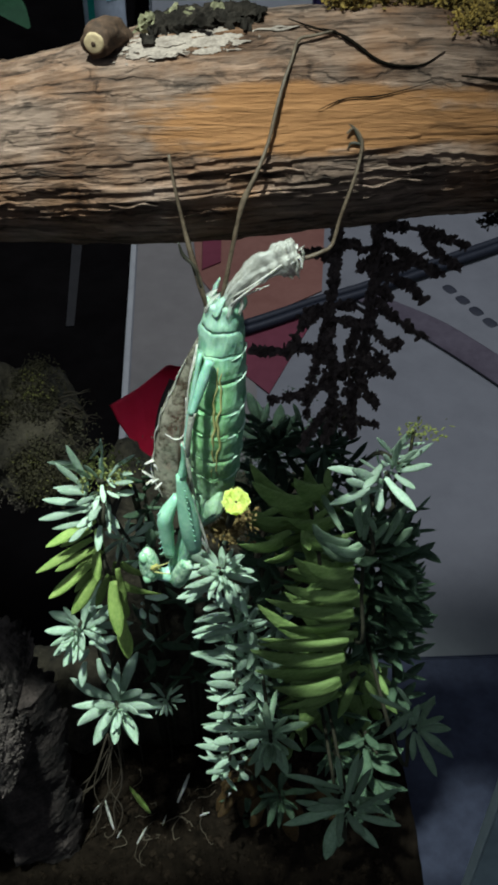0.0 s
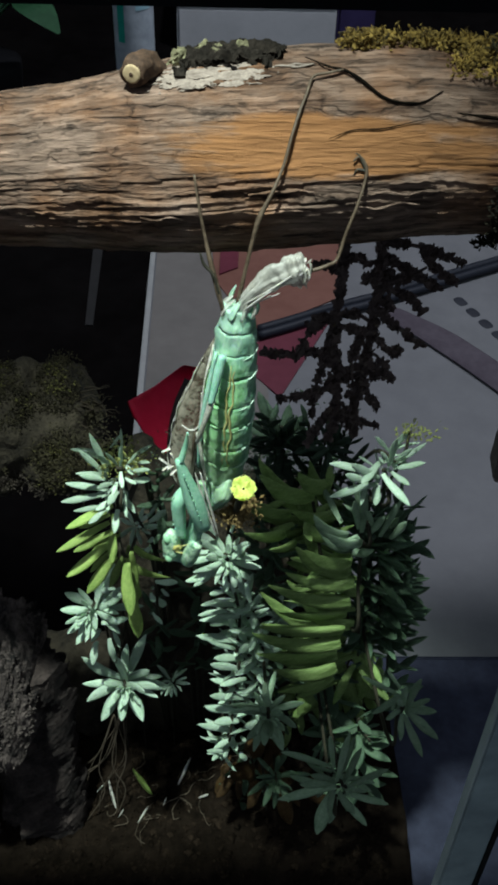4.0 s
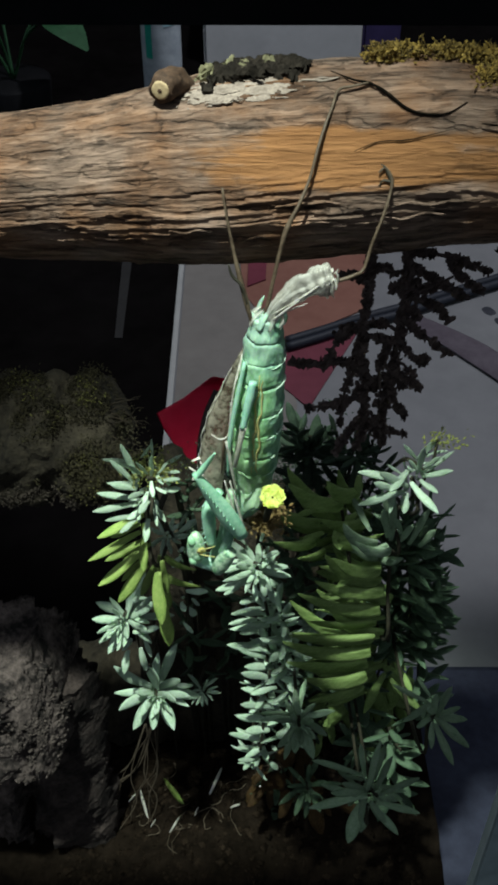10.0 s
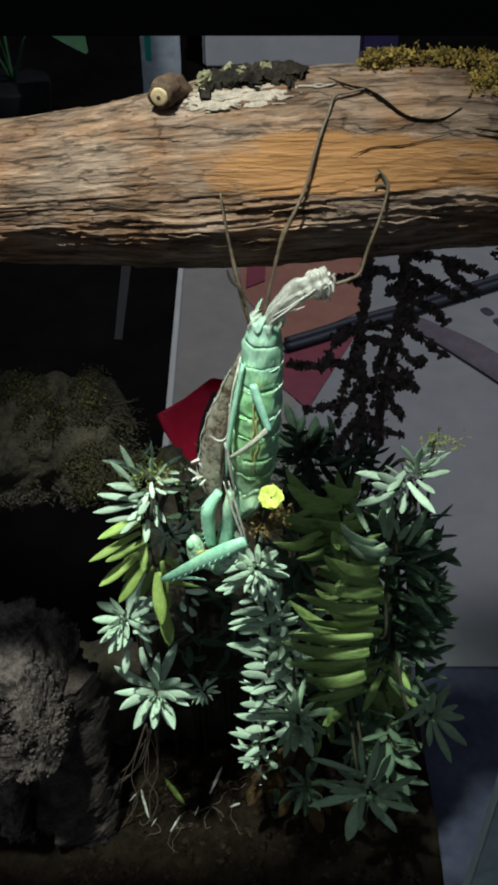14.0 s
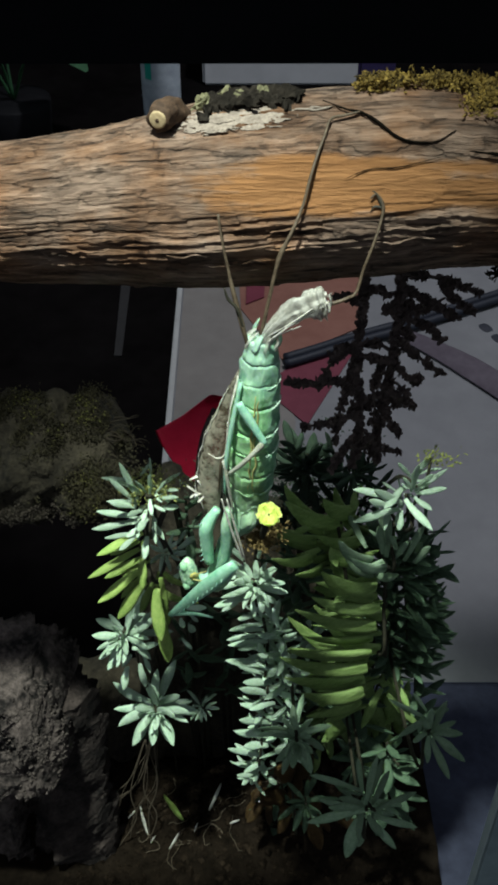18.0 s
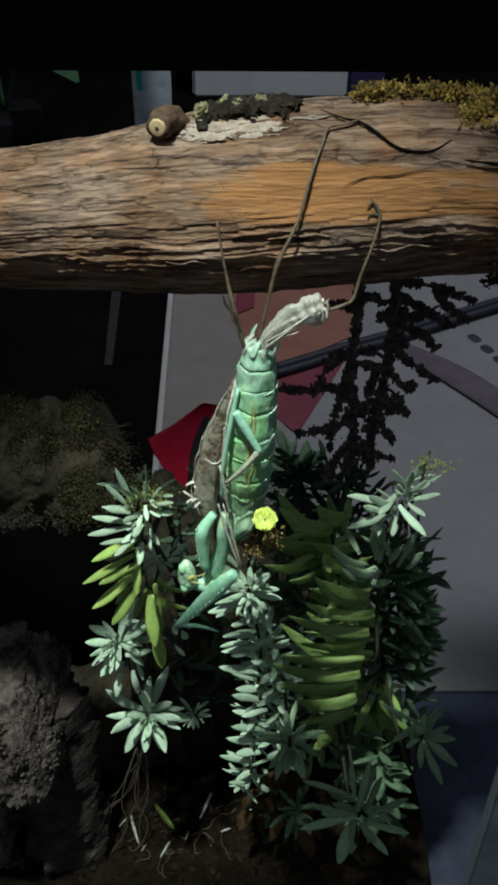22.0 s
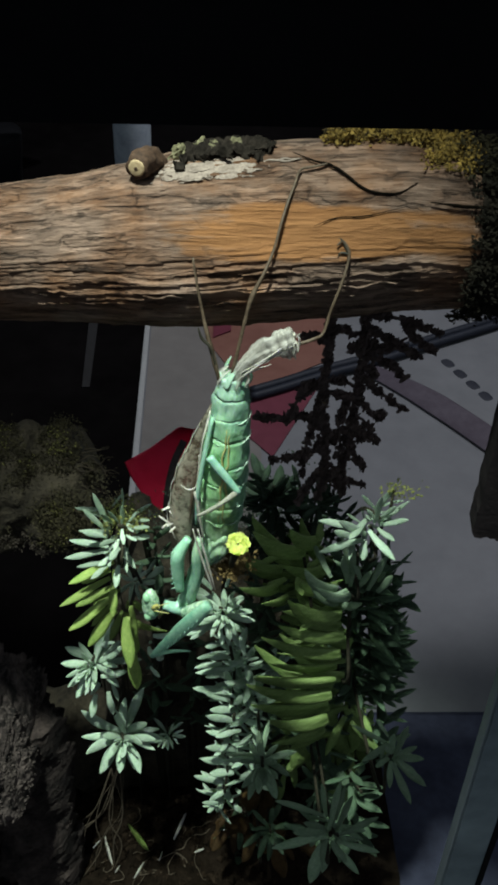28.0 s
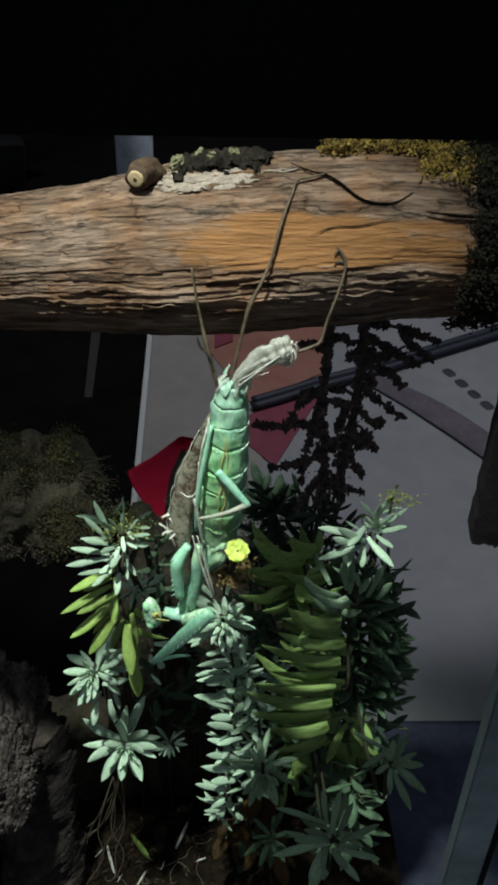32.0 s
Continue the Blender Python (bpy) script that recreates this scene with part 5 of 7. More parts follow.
def mound():
    heap = empty("root_mound", (-0.09, 0.31, -0.002), "dark rotten limb with olive moss, on a stump behind the plants", "stump")
    inv = heap.matrix_basis.inverted()
    rnd = random.Random(11)

    def add(name, bm, material, label="", smooth=True, stuff=False):
        ob = part(name, bm, material, heap, label, smooth)
        ob.matrix_parent_inverse = inv
        if stuff:
            ob["kind"] = "stuff"

    bm = bmesh.new()
    rings = []
    for x in np.linspace(-0.26, -0.0442, 130):
        rings.append([bm.verts.new(mound_round(x, a)) for a in np.linspace(0, 360, 65)[:-1]])
    for a, b in zip(rings, rings[1:]):
        for k in range(64):
            bm.faces.new((a[k], b[k], b[(k + 1) % 64], a[(k + 1) % 64]))
    bm.faces.new(rings[0])
    bm.faces.new(rings[-1][::-1])
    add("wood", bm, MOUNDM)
    # the low dark stump under it, behind the plants
    bm = bmesh.new()
    rows = []
    for x in np.linspace(-0.26, 0.072, 120):
        top = max(0.0, 0.150 + 0.004 * noise.noise(Vector((x * 45, 3, 0))) + 0.005 * noise.noise(Vector((x * 130, 5, 0))) - 5.5 * max(0.0, x - 0.034) + 0.019 * math.exp(-((x + 0.031) / 0.010) ** 2) - 0.115 * max(0.0, min(1.0, (-0.040 - x) / 0.014)) * max(0.0, min(1.0, (x + 0.150) / 0.020)))
        row = []
        for k in range(45):
            a = math.pi * k / 44
            y, z = 0.304 - (0.030 if k < 22 else 0.009) * math.cos(a), -0.004 + (top + 0.004) * math.sin(a) ** 0.45
            d = 0.014 * noise.fractal(Vector((x * 38, y * 38, z * 38)), 0.9, 2.1, 5)
            row.append(bm.verts.new((x + d * 0.4, y - abs(d) * 0.6 if k < 22 else y, z + d * 0.12 if 0 < k < 44 else z)))
        rows.append(row)
    for a, b in zip(rows, rows[1:]):
        for k in range(44):
            bm.faces.new((a[k], b[k], b[k + 1], a[k + 1]))
    bm.faces.new(rows[0])
    bm.faces.new(rows[-1][::-1])
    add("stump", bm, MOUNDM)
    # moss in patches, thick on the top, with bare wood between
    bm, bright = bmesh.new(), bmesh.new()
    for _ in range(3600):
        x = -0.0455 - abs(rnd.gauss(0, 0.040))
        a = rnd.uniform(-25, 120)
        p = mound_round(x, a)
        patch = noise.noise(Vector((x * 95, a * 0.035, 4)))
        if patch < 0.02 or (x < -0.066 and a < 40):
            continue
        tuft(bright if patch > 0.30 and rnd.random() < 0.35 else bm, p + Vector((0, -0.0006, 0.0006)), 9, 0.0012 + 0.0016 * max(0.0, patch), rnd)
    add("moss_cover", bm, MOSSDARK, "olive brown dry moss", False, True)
    add("moss_clump", bright, MOSSGREEN, "yellow-green living moss", False, True)
    # crumbly pale rot along the lower front
    bm = bmesh.new()
    for _ in range(1500):
        x, a = -0.050 - abs(rnd.gauss(0, 0.024)), rnd.uniform(-50, -5)
        if noise.noise(Vector((x * 80, a * 0.06, 9))) < -0.05:
            continue
        p = mound_round(x, a) + Vector((0, -0.0002, 0))
        tuft(bm, p, 5, 0.0007, rnd, (1, 0.6, 1))
    add("crumbling_rot", bm, PALEROT, "pale crumbs of rotten wood", False, True)
    # dead roots that stick out of the broken end
    for k in range(30):
        bm = bmesh.new()
        x = rnd.uniform(-0.062, -0.045)
        line = [mound_round(x, rnd.uniform(-10, 95))]
        way = Vector((rnd.uniform(0.4, 1), rnd.uniform(-0.6, 0.1), rnd.uniform(-0.4, 0.5))) * rnd.uniform(0.0018, 0.0042)
        for _ in range(4):
            line.append(line[-1] + way + Vector((rnd.gauss(0, 0.0008), rnd.gauss(0, 0.0006), rnd.gauss(0, 0.0009))))
        size = rnd.uniform(0.0002, 0.00045)
        tube(bm, smooth_line(line, 4), [size * (1.05 - i / 17) for i in range(17)], 5)
        add("root_stub", bm, ROOTLET)


MOSSGREEN = surface("living_moss", (0.02, 0.022, 0.006), (0.15, 0.14, 0.04), 0.9, 200, bump=0.4)
PALEROT = surface("pale_rotten_wood", (0.016, 0.013, 0.010), (0.10, 0.08, 0.062), 0.95, 300, bump=0.4)
ROOTLET = surface("dry_brown_rootlet", (0.007, 0.0055, 0.004), (0.042, 0.031, 0.019), 0.95, 150, bump=0.4)
mound()


def bark_place(a, z):
    """A place on the bark block: turn a round it, at height z; its foot is undercut below a ledge to put it in shade.
    """
    shrink = 1 - 0.38 * max(0.0, (z - 0.118) / 0.040) ** 2
    foot = max(0.0, min(1.0, (0.106 + 0.006 * noise.noise(Vector((a * 3, 2, 0))) - z) / 0.012))
    shrink *= 1 - 0.86 * foot * foot * (3 - 2 * foot)
    c = Vector((0.036 * math.copysign(abs(math.cos(a)) ** 0.25, math.cos(a)), 0.026 * math.copysign(abs(math.sin(a)) ** 0.5, math.sin(a)), 0)) * shrink
    p = Vector((-0.1035, 0.222, z)) + c
    d = 0.007 * noise.fractal(Vector((p.x * 55, p.y * 55, z * 34)), 0.9, 2.2, 6) + 0.0042 * (noise.turbulence(Vector((p.x * 330, p.y * 330, z * 200)), 3, True) - 0.5)
    return p + Vector((0.6 * d, d, 0.5 * d))


def bark_block():
    bm = bmesh.new()
    nx, nz = 240, 230
    rows = [[bm.verts.new(bark_place(2 * math.pi * i / nx, -0.004 + 0.156 * j / nz)) for i in range(nx)] for j in range(nz + 1)]
    for a, b in zip(rows, rows[1:]):
        for i in range(nx):
            bm.faces.new((a[i], a[(i + 1) % nx], b[(i + 1) % nx], b[i]))
    bm.faces.new(rows[0][::-1])
    bm.faces.new(rows[-1])
    lump = empty("bark_block", (-0.1035, 0.222, -0.004), "upright block of crusty dark bark with pale specks", "bark")
    inv = lump.matrix_basis.inverted()
    part("bark", bm, CORK, lump).matrix_parent_inverse = inv
    # a lower slab leaning behind its side
    bm = bmesh.new()
    rows = []
    for j in range(181):
        z = -0.004 + 0.130 * j / 180
        row = []
        for i in range(90):
            a = 2 * math.pi * i / 90
            p = Vector((-0.0765 + 0.0175 * math.copysign(abs(math.cos(a)) ** 0.5, math.cos(a)), 0.230 + 0.012 * math.sin(a), z))
            d = 0.006 * noise.fractal(Vector((p.x * 75, p.y * 75, z * 60)), 0.8, 2.2, 6) + 0.0016 * (noise.turbulence(Vector((p.x * 330, p.y * 330, z * 240)), 3, True) - 0.5)
            row.append(bm.verts.new(p + Vector((0.7 * d, d, 0.2 * d))))
        rows.append(row)
    for a, b in zip(rows, rows[1:]):
        for i in range(90):
            bm.faces.new((a[i], a[(i + 1) % 90], b[(i + 1) % 90], b[i]))
    bm.faces.new(rows[0][::-1])
    bm.faces.new(rows[-1])
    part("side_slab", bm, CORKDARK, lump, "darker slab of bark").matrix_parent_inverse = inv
    rnd = random.Random(41)
    bm = bmesh.new()
    for _ in range(9000):
        a, z = rnd.uniform(math.pi * 0.95, math.pi * 2.1), rnd.uniform(0.098, 0.150)
        c = bark_place(a, z)
        if noise.noise(c * 110) < -0.10:
            continue
        size = rnd.uniform(0.0002, 0.0011) * rnd.random() ** 3 + 0.00016
        v = [bm.verts.new(c + Vector((rnd.uniform(0.5, 1.3) * q[0], rnd.uniform(0.5, 1.3) * q[1], rnd.uniform(0.5, 1.3) * q[2])) * size) for q in ((1, 0.2, 0), (-1, 0, 0.3), (0.2, 1, 0), (0, -1, 0.2), (0, 0.1, 1), (0.1, 0, -1))]
        for p, q, r in ((0, 2, 4), (2, 1, 4), (1, 3, 4), (3, 0, 4), (2, 0, 5), (1, 2, 5), (3, 1, 5), (0, 3, 5)):
            bm.faces.new((v[p], v[q], v[r]))
    ob = part("crumb_crust", bm, CRUMB, lump, "pale and dark crumbs of bark", smooth=False)
    ob.matrix_parent_inverse = inv
    ob["kind"] = "stuff"


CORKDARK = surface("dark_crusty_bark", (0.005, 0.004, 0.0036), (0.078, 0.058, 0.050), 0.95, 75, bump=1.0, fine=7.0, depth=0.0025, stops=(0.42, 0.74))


CRUMB = surface("bark_crumbs", (0.008, 0.006, 0.005), (0.17, 0.135, 0.118), 0.95, 500, bump=0.3, stops=(0.4, 0.75))


bark_block()


def bark_slab():
    """The torn slab of bark that hangs from the branch's end."""
    bm = bmesh.new()
    edge = []
    for i in range(41):
        t = i / 40
        edge.append((0.0640 - 0.0010 * t + 0.0006 * noise.noise(Vector((t * 14, 0, 0))), 0.3440 - 0.0610 * t))
    for i in range(1, 41):
        t = i / 40
        edge.append((0.0630 + 0.033 * t, 0.2815 - 0.003 * t + 0.0016 * noise.noise(Vector((t * 22, 4, 0))) + 0.0008 * noise.noise(Vector((t * 70, 4, 0)))))
    edge += [(0.097, 0.352), (0.068, 0.358)]
    front = [bm.verts.new((x, 0.1700 + 0.001 * noise.noise(Vector((x * 90, 0, z * 90))), z)) for x, z in edge]
    back = [bm.verts.new((x + 0.0004, 0.1765, z + 0.0005)) for x, z in edge]
    bm.faces.new(front[::-1])
    bm.faces.new(back)
    n = len(edge)
    for i in range(n):
        bm.faces.new((front[i], front[(i + 1) % n], back[(i + 1) % n], back[i]))
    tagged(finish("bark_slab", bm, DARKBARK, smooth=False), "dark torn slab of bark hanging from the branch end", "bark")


bark_slab()


def twig_part(name, points, radius, parent, inv, rnd):
    bm = bmesh.new()
    line = smooth_line(points, 8)
    n = len(line)
    tube(bm, line, [radius * (1 - 0.6 * i / n) for i in range(n)], 6, wobble=0.2)
    part(name, bm, TWIG, parent).matrix_parent_inverse = inv
    bm = bmesh.new()
    length = sum((b - a).length for a, b in zip(line, line[1:]))
    for _ in range(int(length / 0.000065)):
        k = rnd.randrange(n - 1)
        p = line[k].lerp(line[k + 1], rnd.random())
        if noise.noise(p * 420) < -0.22:
            continue
        u = Vector((rnd.gauss(0, 1), rnd.gauss(0, 1), rnd.gauss(-0.1, 1))).normalized()
        w = u.orthogonal().normalized()
        ln, wd = rnd.uniform(0.0009, 0.0020), rnd.uniform(0.0004, 0.0008)
        up = u.cross(w) * wd * 0.5
        v = [bm.verts.new(q) for q in (p, p + u * ln * 0.3 + w * wd, p + u * ln * 0.72 + w * wd * 0.9, p + u * ln, p + u * ln * 0.72 - w * wd * 0.9, p + u * ln * 0.3 - w * wd, p + u * ln * 0.5 + up)]
        for a, b in ((0, 1), (1, 2), (2, 3), (3, 4), (4, 5), (5, 0)):
            bm.faces.new((v[a], v[b], v[6]))
        bm.faces.new(v[5::-1])
    ob = part("foliage", bm, TWIG, parent, smooth=False)
    ob.matrix_parent_inverse = inv
    ob["kind"] = "stuff"


FIRST_STEM = ((0.0266, 0.196, 0.3306), (0.0269, 0.196, 0.3186), (0.0265, 0.196, 0.3057), (0.0282, 0.196, 0.2918), (0.0288, 0.196, 0.2749))
FIRST_SIDES = (
    ((0.0276, 0.194, 0.2988), (0.0214, 0.194, 0.3005), (0.0147, 0.194, 0.2996), (0.0099, 0.194, 0.3005)),
    ((0.0264, 0.194, 0.323), (0.0231, 0.194, 0.3248), (0.02, 0.194, 0.3242)),
    ((0.0282, 0.194, 0.2899), (0.0208, 0.194, 0.2872), (0.0138, 0.194, 0.2859)),
    ((0.0266, 0.194, 0.3121), (0.021, 0.194, 0.3072), (0.0174, 0.194, 0.2988)),
    ((0.0281, 0.194, 0.2825), (0.0255, 0.194, 0.2787), (0.0217, 0.194, 0.2708)),
    ((0.027, 0.194, 0.3056), (0.0233, 0.194, 0.2917), (0.0225, 0.194, 0.2806)),
)
SECOND_STEM = ((0.035, 0.198, 0.3293), (0.0356, 0.198, 0.3172), (0.0349, 0.198, 0.3042), (0.0348, 0.198, 0.2902), (0.0328, 0.198, 0.2731))
SECOND_SIDES = (
    ((0.036, 0.196, 0.326), (0.042, 0.196, 0.322), (0.049, 0.196, 0.3175)),
    ((0.0352, 0.196, 0.318), (0.042, 0.196, 0.3155), (0.0465, 0.196, 0.311)),
    ((0.044, 0.196, 0.3275), (0.048, 0.196, 0.3225), (0.0525, 0.196, 0.3195)),
    ((0.0346, 0.196, 0.3123), (0.0404, 0.196, 0.307), (0.0474, 0.196, 0.301)),
    ((0.035, 0.196, 0.3298), (0.0436, 0.196, 0.3284), (0.0532, 0.196, 0.3244)),
    ((0.0343, 0.196, 0.2972), (0.0385, 0.196, 0.2933), (0.0418, 0.196, 0.2908)),
    ((0.0346, 0.196, 0.3186), (0.0408, 0.196, 0.3201), (0.0456, 0.196, 0.3232)),
    ((0.0345, 0.196, 0.3057), (0.0406, 0.196, 0.2989), (0.0421, 0.196, 0.3003)),
    ((0.0347, 0.196, 0.29), (0.0365, 0.196, 0.2854), (0.039, 0.196, 0.2817)),
    ((0.0332, 0.196, 0.3057), (0.0313, 0.196, 0.2972), (0.0323, 0.196, 0.2882)),
)


def hanging_twigs():
    rnd = random.Random(5)
    for stem, sides in ((FIRST_STEM, FIRST_SIDES), (SECOND_STEM, SECOND_SIDES)):
        top = Vector(stem[0]) + Vector((0, -0.004, 0.012))
        plant = empty("hanging_twig", top, "dark dry twig with tiny leaflets, hanging from the branch", "twig", "hanging twigs")
        inv = plant.matrix_basis.inverted()
        twig_part("stem", [top, *stem], 0.0011, plant, inv, rnd)
        for b in sides:
            twig_part("side_twig", b, 0.0006, plant, inv, rnd)
        line = smooth_line(stem, 6)
        for k in range(15):
            p = line[rnd.randrange(len(line))]
            d = Vector((rnd.uniform(-1, 1), rnd.uniform(-0.5, 0.5), rnd.uniform(-0.9, 0.3))).normalized() * rnd.uniform(0.003, 0.008)
            twig_part("side_twig", [p, p + d * 0.5 + Vector((0, 0, 0.0006)), p + d + Vector((0, 0, -0.001))], 0.0005, plant, inv, rnd)


hanging_twigs()


# The fine leaf darkened for the shade behind the bush.
LEAFDARK = surface("shaded_fine_leaf", (0.012, 0.022, 0.014), (0.05, 0.07, 0.045), 0.7, 400, bump=0.2)


def fine_tufts():
    """Fine yellow-green stonecrop between the larger shoots."""
    rnd = random.Random(9)
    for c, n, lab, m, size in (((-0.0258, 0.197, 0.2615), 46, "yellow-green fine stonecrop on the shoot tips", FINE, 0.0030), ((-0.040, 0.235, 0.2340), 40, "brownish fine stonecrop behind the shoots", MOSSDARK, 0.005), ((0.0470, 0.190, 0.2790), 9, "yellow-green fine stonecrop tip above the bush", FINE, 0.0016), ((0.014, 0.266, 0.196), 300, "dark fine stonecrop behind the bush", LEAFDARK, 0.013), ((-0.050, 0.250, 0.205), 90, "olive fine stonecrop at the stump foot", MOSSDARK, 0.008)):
        bm = bmesh.new()
        if c[1] < 0.2:
            c = closer(c, 0.94)
        for _ in range(n):
            tuft(bm, Vector(c) + Vector((rnd.gauss(0, size), rnd.gauss(0, size * 0.5), rnd.gauss(0, size * 0.6))), 10, 0.0014, rnd)
        foot = Vector((c[0] * 0.85, 0.262, soil_height(c[0] * 0.85, 0.262) - 0.003))
        plant = empty("stonecrop", foot, lab, "stonecrop")
        inv = plant.matrix_basis.inverted()
        ob = part("foliage", bm, m, plant, smooth=False)
        ob.matrix_parent_inverse = inv
        ob["kind"] = "stuff"
        bm = bmesh.new()
        tube(bm, smooth_line([foot, (c[0] * 0.9, 0.255, c[2] * 0.5), (c[0] * 0.97, c[1] + 0.006, c[2] - 0.022), c], 5), [0.0004] * 16, 6)
        part("stem", bm, STEM, plant).matrix_parent_inverse = inv


fine_tufts()


def flower():
    rnd = random.Random(3)
    base = Vector((0.0036, 0.235, -0.003))
    plant = empty("yellow_flower", base, "bright yellow blossom above a brown dry seed head", "flower")
    inv = plant.matrix_basis.inverted()
    bm = bmesh.new()
    tube(bm, smooth_line([base, (0.003, 0.232, 0.10), (0.003, 0.222, 0.20), (0.0034, 0.158, 0.2830), (0.0050, 0.1510, 0.2995)], 6), [0.0008] * 25, 7)
    part("stalk", bm, STEM, plant).matrix_parent_inverse = inv
    bm = bmesh.new()
    for _ in range(60):
        tuft(bm, Vector((0.0032, 0.155, 0.2875)) + Vector((rnd.gauss(0, 0.0020), rnd.gauss(0, 0.0012), rnd.gauss(0, 0.0018))), 10, 0.0008, rnd)
    part("seed_head", bm, SEED, plant, "brown dry seed head", smooth=False).matrix_parent_inverse = inv
    # ragged petals spread out flat to the light
    mid, east, north = Vector((0.0048, 0.1490, 0.3008)), Vector((1, 0, 0)), Vector((0, 0.62, 0.78))
    rise = east.cross(north)
    for k in range(11):
        bm = bmesh.new()
        a = k * 2.4
        rows = []
        for u in range(7):
            row = []
            for w in range(9):
                r = (0.1 + 0.9 * u / 6) * 0.0026 * (1 + 0.22 * noise.noise(Vector((w * 0.8, k * 2.3, 0)))) * (1 - 0.25 * (k % 3) / 2)
                b = a + (w / 8 - 0.5) * 1.5
                lift = 0.0003 * (k % 3) + 0.0014 * (u / 6) ** 2 * (k % 3) / 2 + 0.0004 * noise.noise(Vector((u * 0.5, w * 0.6, k)))
                row.append(bm.verts.new(mid + east * (r * math.cos(b)) + north * (r * math.sin(b)) + rise * lift))
            rows.append(row)
        for p, q in zip(rows, rows[1:]):
            for w in range(8):
                bm.faces.new((p[w], p[w + 1], q[w + 1], q[w]))
        bmesh.ops.solidify(bm, geom=bm.faces[:], thickness=0.00012)
        part("petal", bm, YELLOW, plant).matrix_parent_inverse = inv


SEED = surface("brown_seed_head", (0.06, 0.035, 0.012), (0.24, 0.17, 0.06), 0.8, 500, bump=0.4)
YELLOW = surface("bright_yellow_petal", (0.70, 0.84, 0.10), (0.86, 0.92, 0.30), 0.5, 400, bump=0.2, sss=0.2)
flower()


PALEROOT = surface("pale_brown_root", (0.03, 0.024, 0.015), (0.13, 0.10, 0.07), 0.85, 300, bump=0.3)


def litter():
    """Fallen leaves and fine roots on the soil."""
    rnd = random.Random(14)
    for a, b, m in (((-0.0392, 0.248), (-0.0316, 0.2337), LEAFG), ((-0.0174, 0.231), (-0.0125, 0.240), GLAUC), ((-0.0506, 0.2448), (-0.0474, 0.2326), GLAUC), ((-0.0351, 0.2197), (-0.0312, 0.2251), GLAUC), ((0.0034, 0.2256), (0.0065, 0.2283), GLAUC), ((-0.0560, 0.240), (-0.0530, 0.243), GLAUC), ((-0.0445, 0.226), (-0.0425, 0.2285), GLAUC), ((-0.024, 0.224), (-0.0225, 0.227), GLAUC), ((-0.008, 0.222), (-0.0045, 0.2215), GLAUC)):
        p, q = (Vector((x, y, soil_height(x, y) + 0.0022)) for x, y in (a, b))
        ob = new("fallen_leaf", LEAVES[(m if m == LEAFG else DRY).name][0])
        ob.matrix_basis = aim(p, q) @ Matrix.Scale((q - p).length * 1.2, 4)
        tagged(ob, "fallen succulent leaf lying on dark soil", "leaf", "fallen leaves")
    for k in range(10):
        bm = bmesh.new()
        p = Vector((-0.040 + rnd.uniform(-0.003, 0.003), 0.232, 0.082))
        q = Vector((rnd.uniform(-0.075, -0.030), rnd.uniform(0.225, 0.245), 0.0))
        tube(bm, smooth_line([p, p.lerp(q, 0.35) + Vector((rnd.uniform(-0.004, 0.004), 0, -0.008)), p.lerp(q, 0.7) + Vector((rnd.uniform(-0.005, 0.005), 0, 0)), q], 6), [rnd.uniform(0.00015, 0.0004)] * 19, 5)
        tagged(finish("hanging_root", bm, PALEROOT), "thin pale brown root hanging down to the soil", "root", "fine roots")

    # curled rootlets on the soil
    for k in range(16):
        bm = bmesh.new()
        x, y, turn = rnd.uniform(-0.066, 0.012), rnd.uniform(0.214, 0.246), rnd.uniform(0, 6.28)
        line = []
        for j in range(9):
            line.append(Vector((x, y, soil_height(x, y) + 0.0008 + 0.0022 * math.sin(math.pi * j / 8) * rnd.random())))
            turn += rnd.gauss(0.25, 0.5)
            x, y = x + 0.0022 * math.cos(turn), y + 0.0022 * math.sin(turn)
        tube(bm, smooth_line(line, 3), [rnd.uniform(0.00010, 0.00026)] * 25, 5)
        tagged(finish("rootlet", bm, PALEROOT), "thin curled pale brown root on dark soil", "root", "fine roots")
    # loose crumbs
    bm = bmesh.new()
    for _ in range(5200):
        x, y = rnd.uniform(-0.085, 0.075), rnd.uniform(0.135, 0.272)
        size = 0.0005 + 0.0022 * rnd.random() ** 4
        c = Vector((x, y, soil_height(x, y) + size * 0.2))
        v = [bm.verts.new(c + Vector((rnd.uniform(0.5, 1.3) * q[0], rnd.uniform(0.5, 1.3) * q[1], rnd.uniform(0.4, 0.9) * q[2])) * size) for q in ((1, 0.2, 0), (-1, 0, 0.3), (0.2, 1, 0), (0, -1, 0.2), (0, 0.1, 1), (0.1, 0, -1))]
        for p, q, r in ((0, 2, 4), (2, 1, 4), (1, 3, 4), (3, 0, 4), (2, 0, 5), (1, 2, 5), (3, 1, 5), (0, 3, 5)):
            bm.faces.new((v[p], v[q], v[r]))
    tagged(finish("soil_crumbs", bm, CRUMBSOIL, smooth=False), "loose crumbs of dark brown soil", "soil", kind="stuff")


CRUMBSOIL = surface("crumbly_soil", (0.003, 0.0024, 0.0018), (0.030, 0.021, 0.014), 1.0, 160, bump=0.4, gloss=0.02, stops=(0.4, 0.7))

litter()


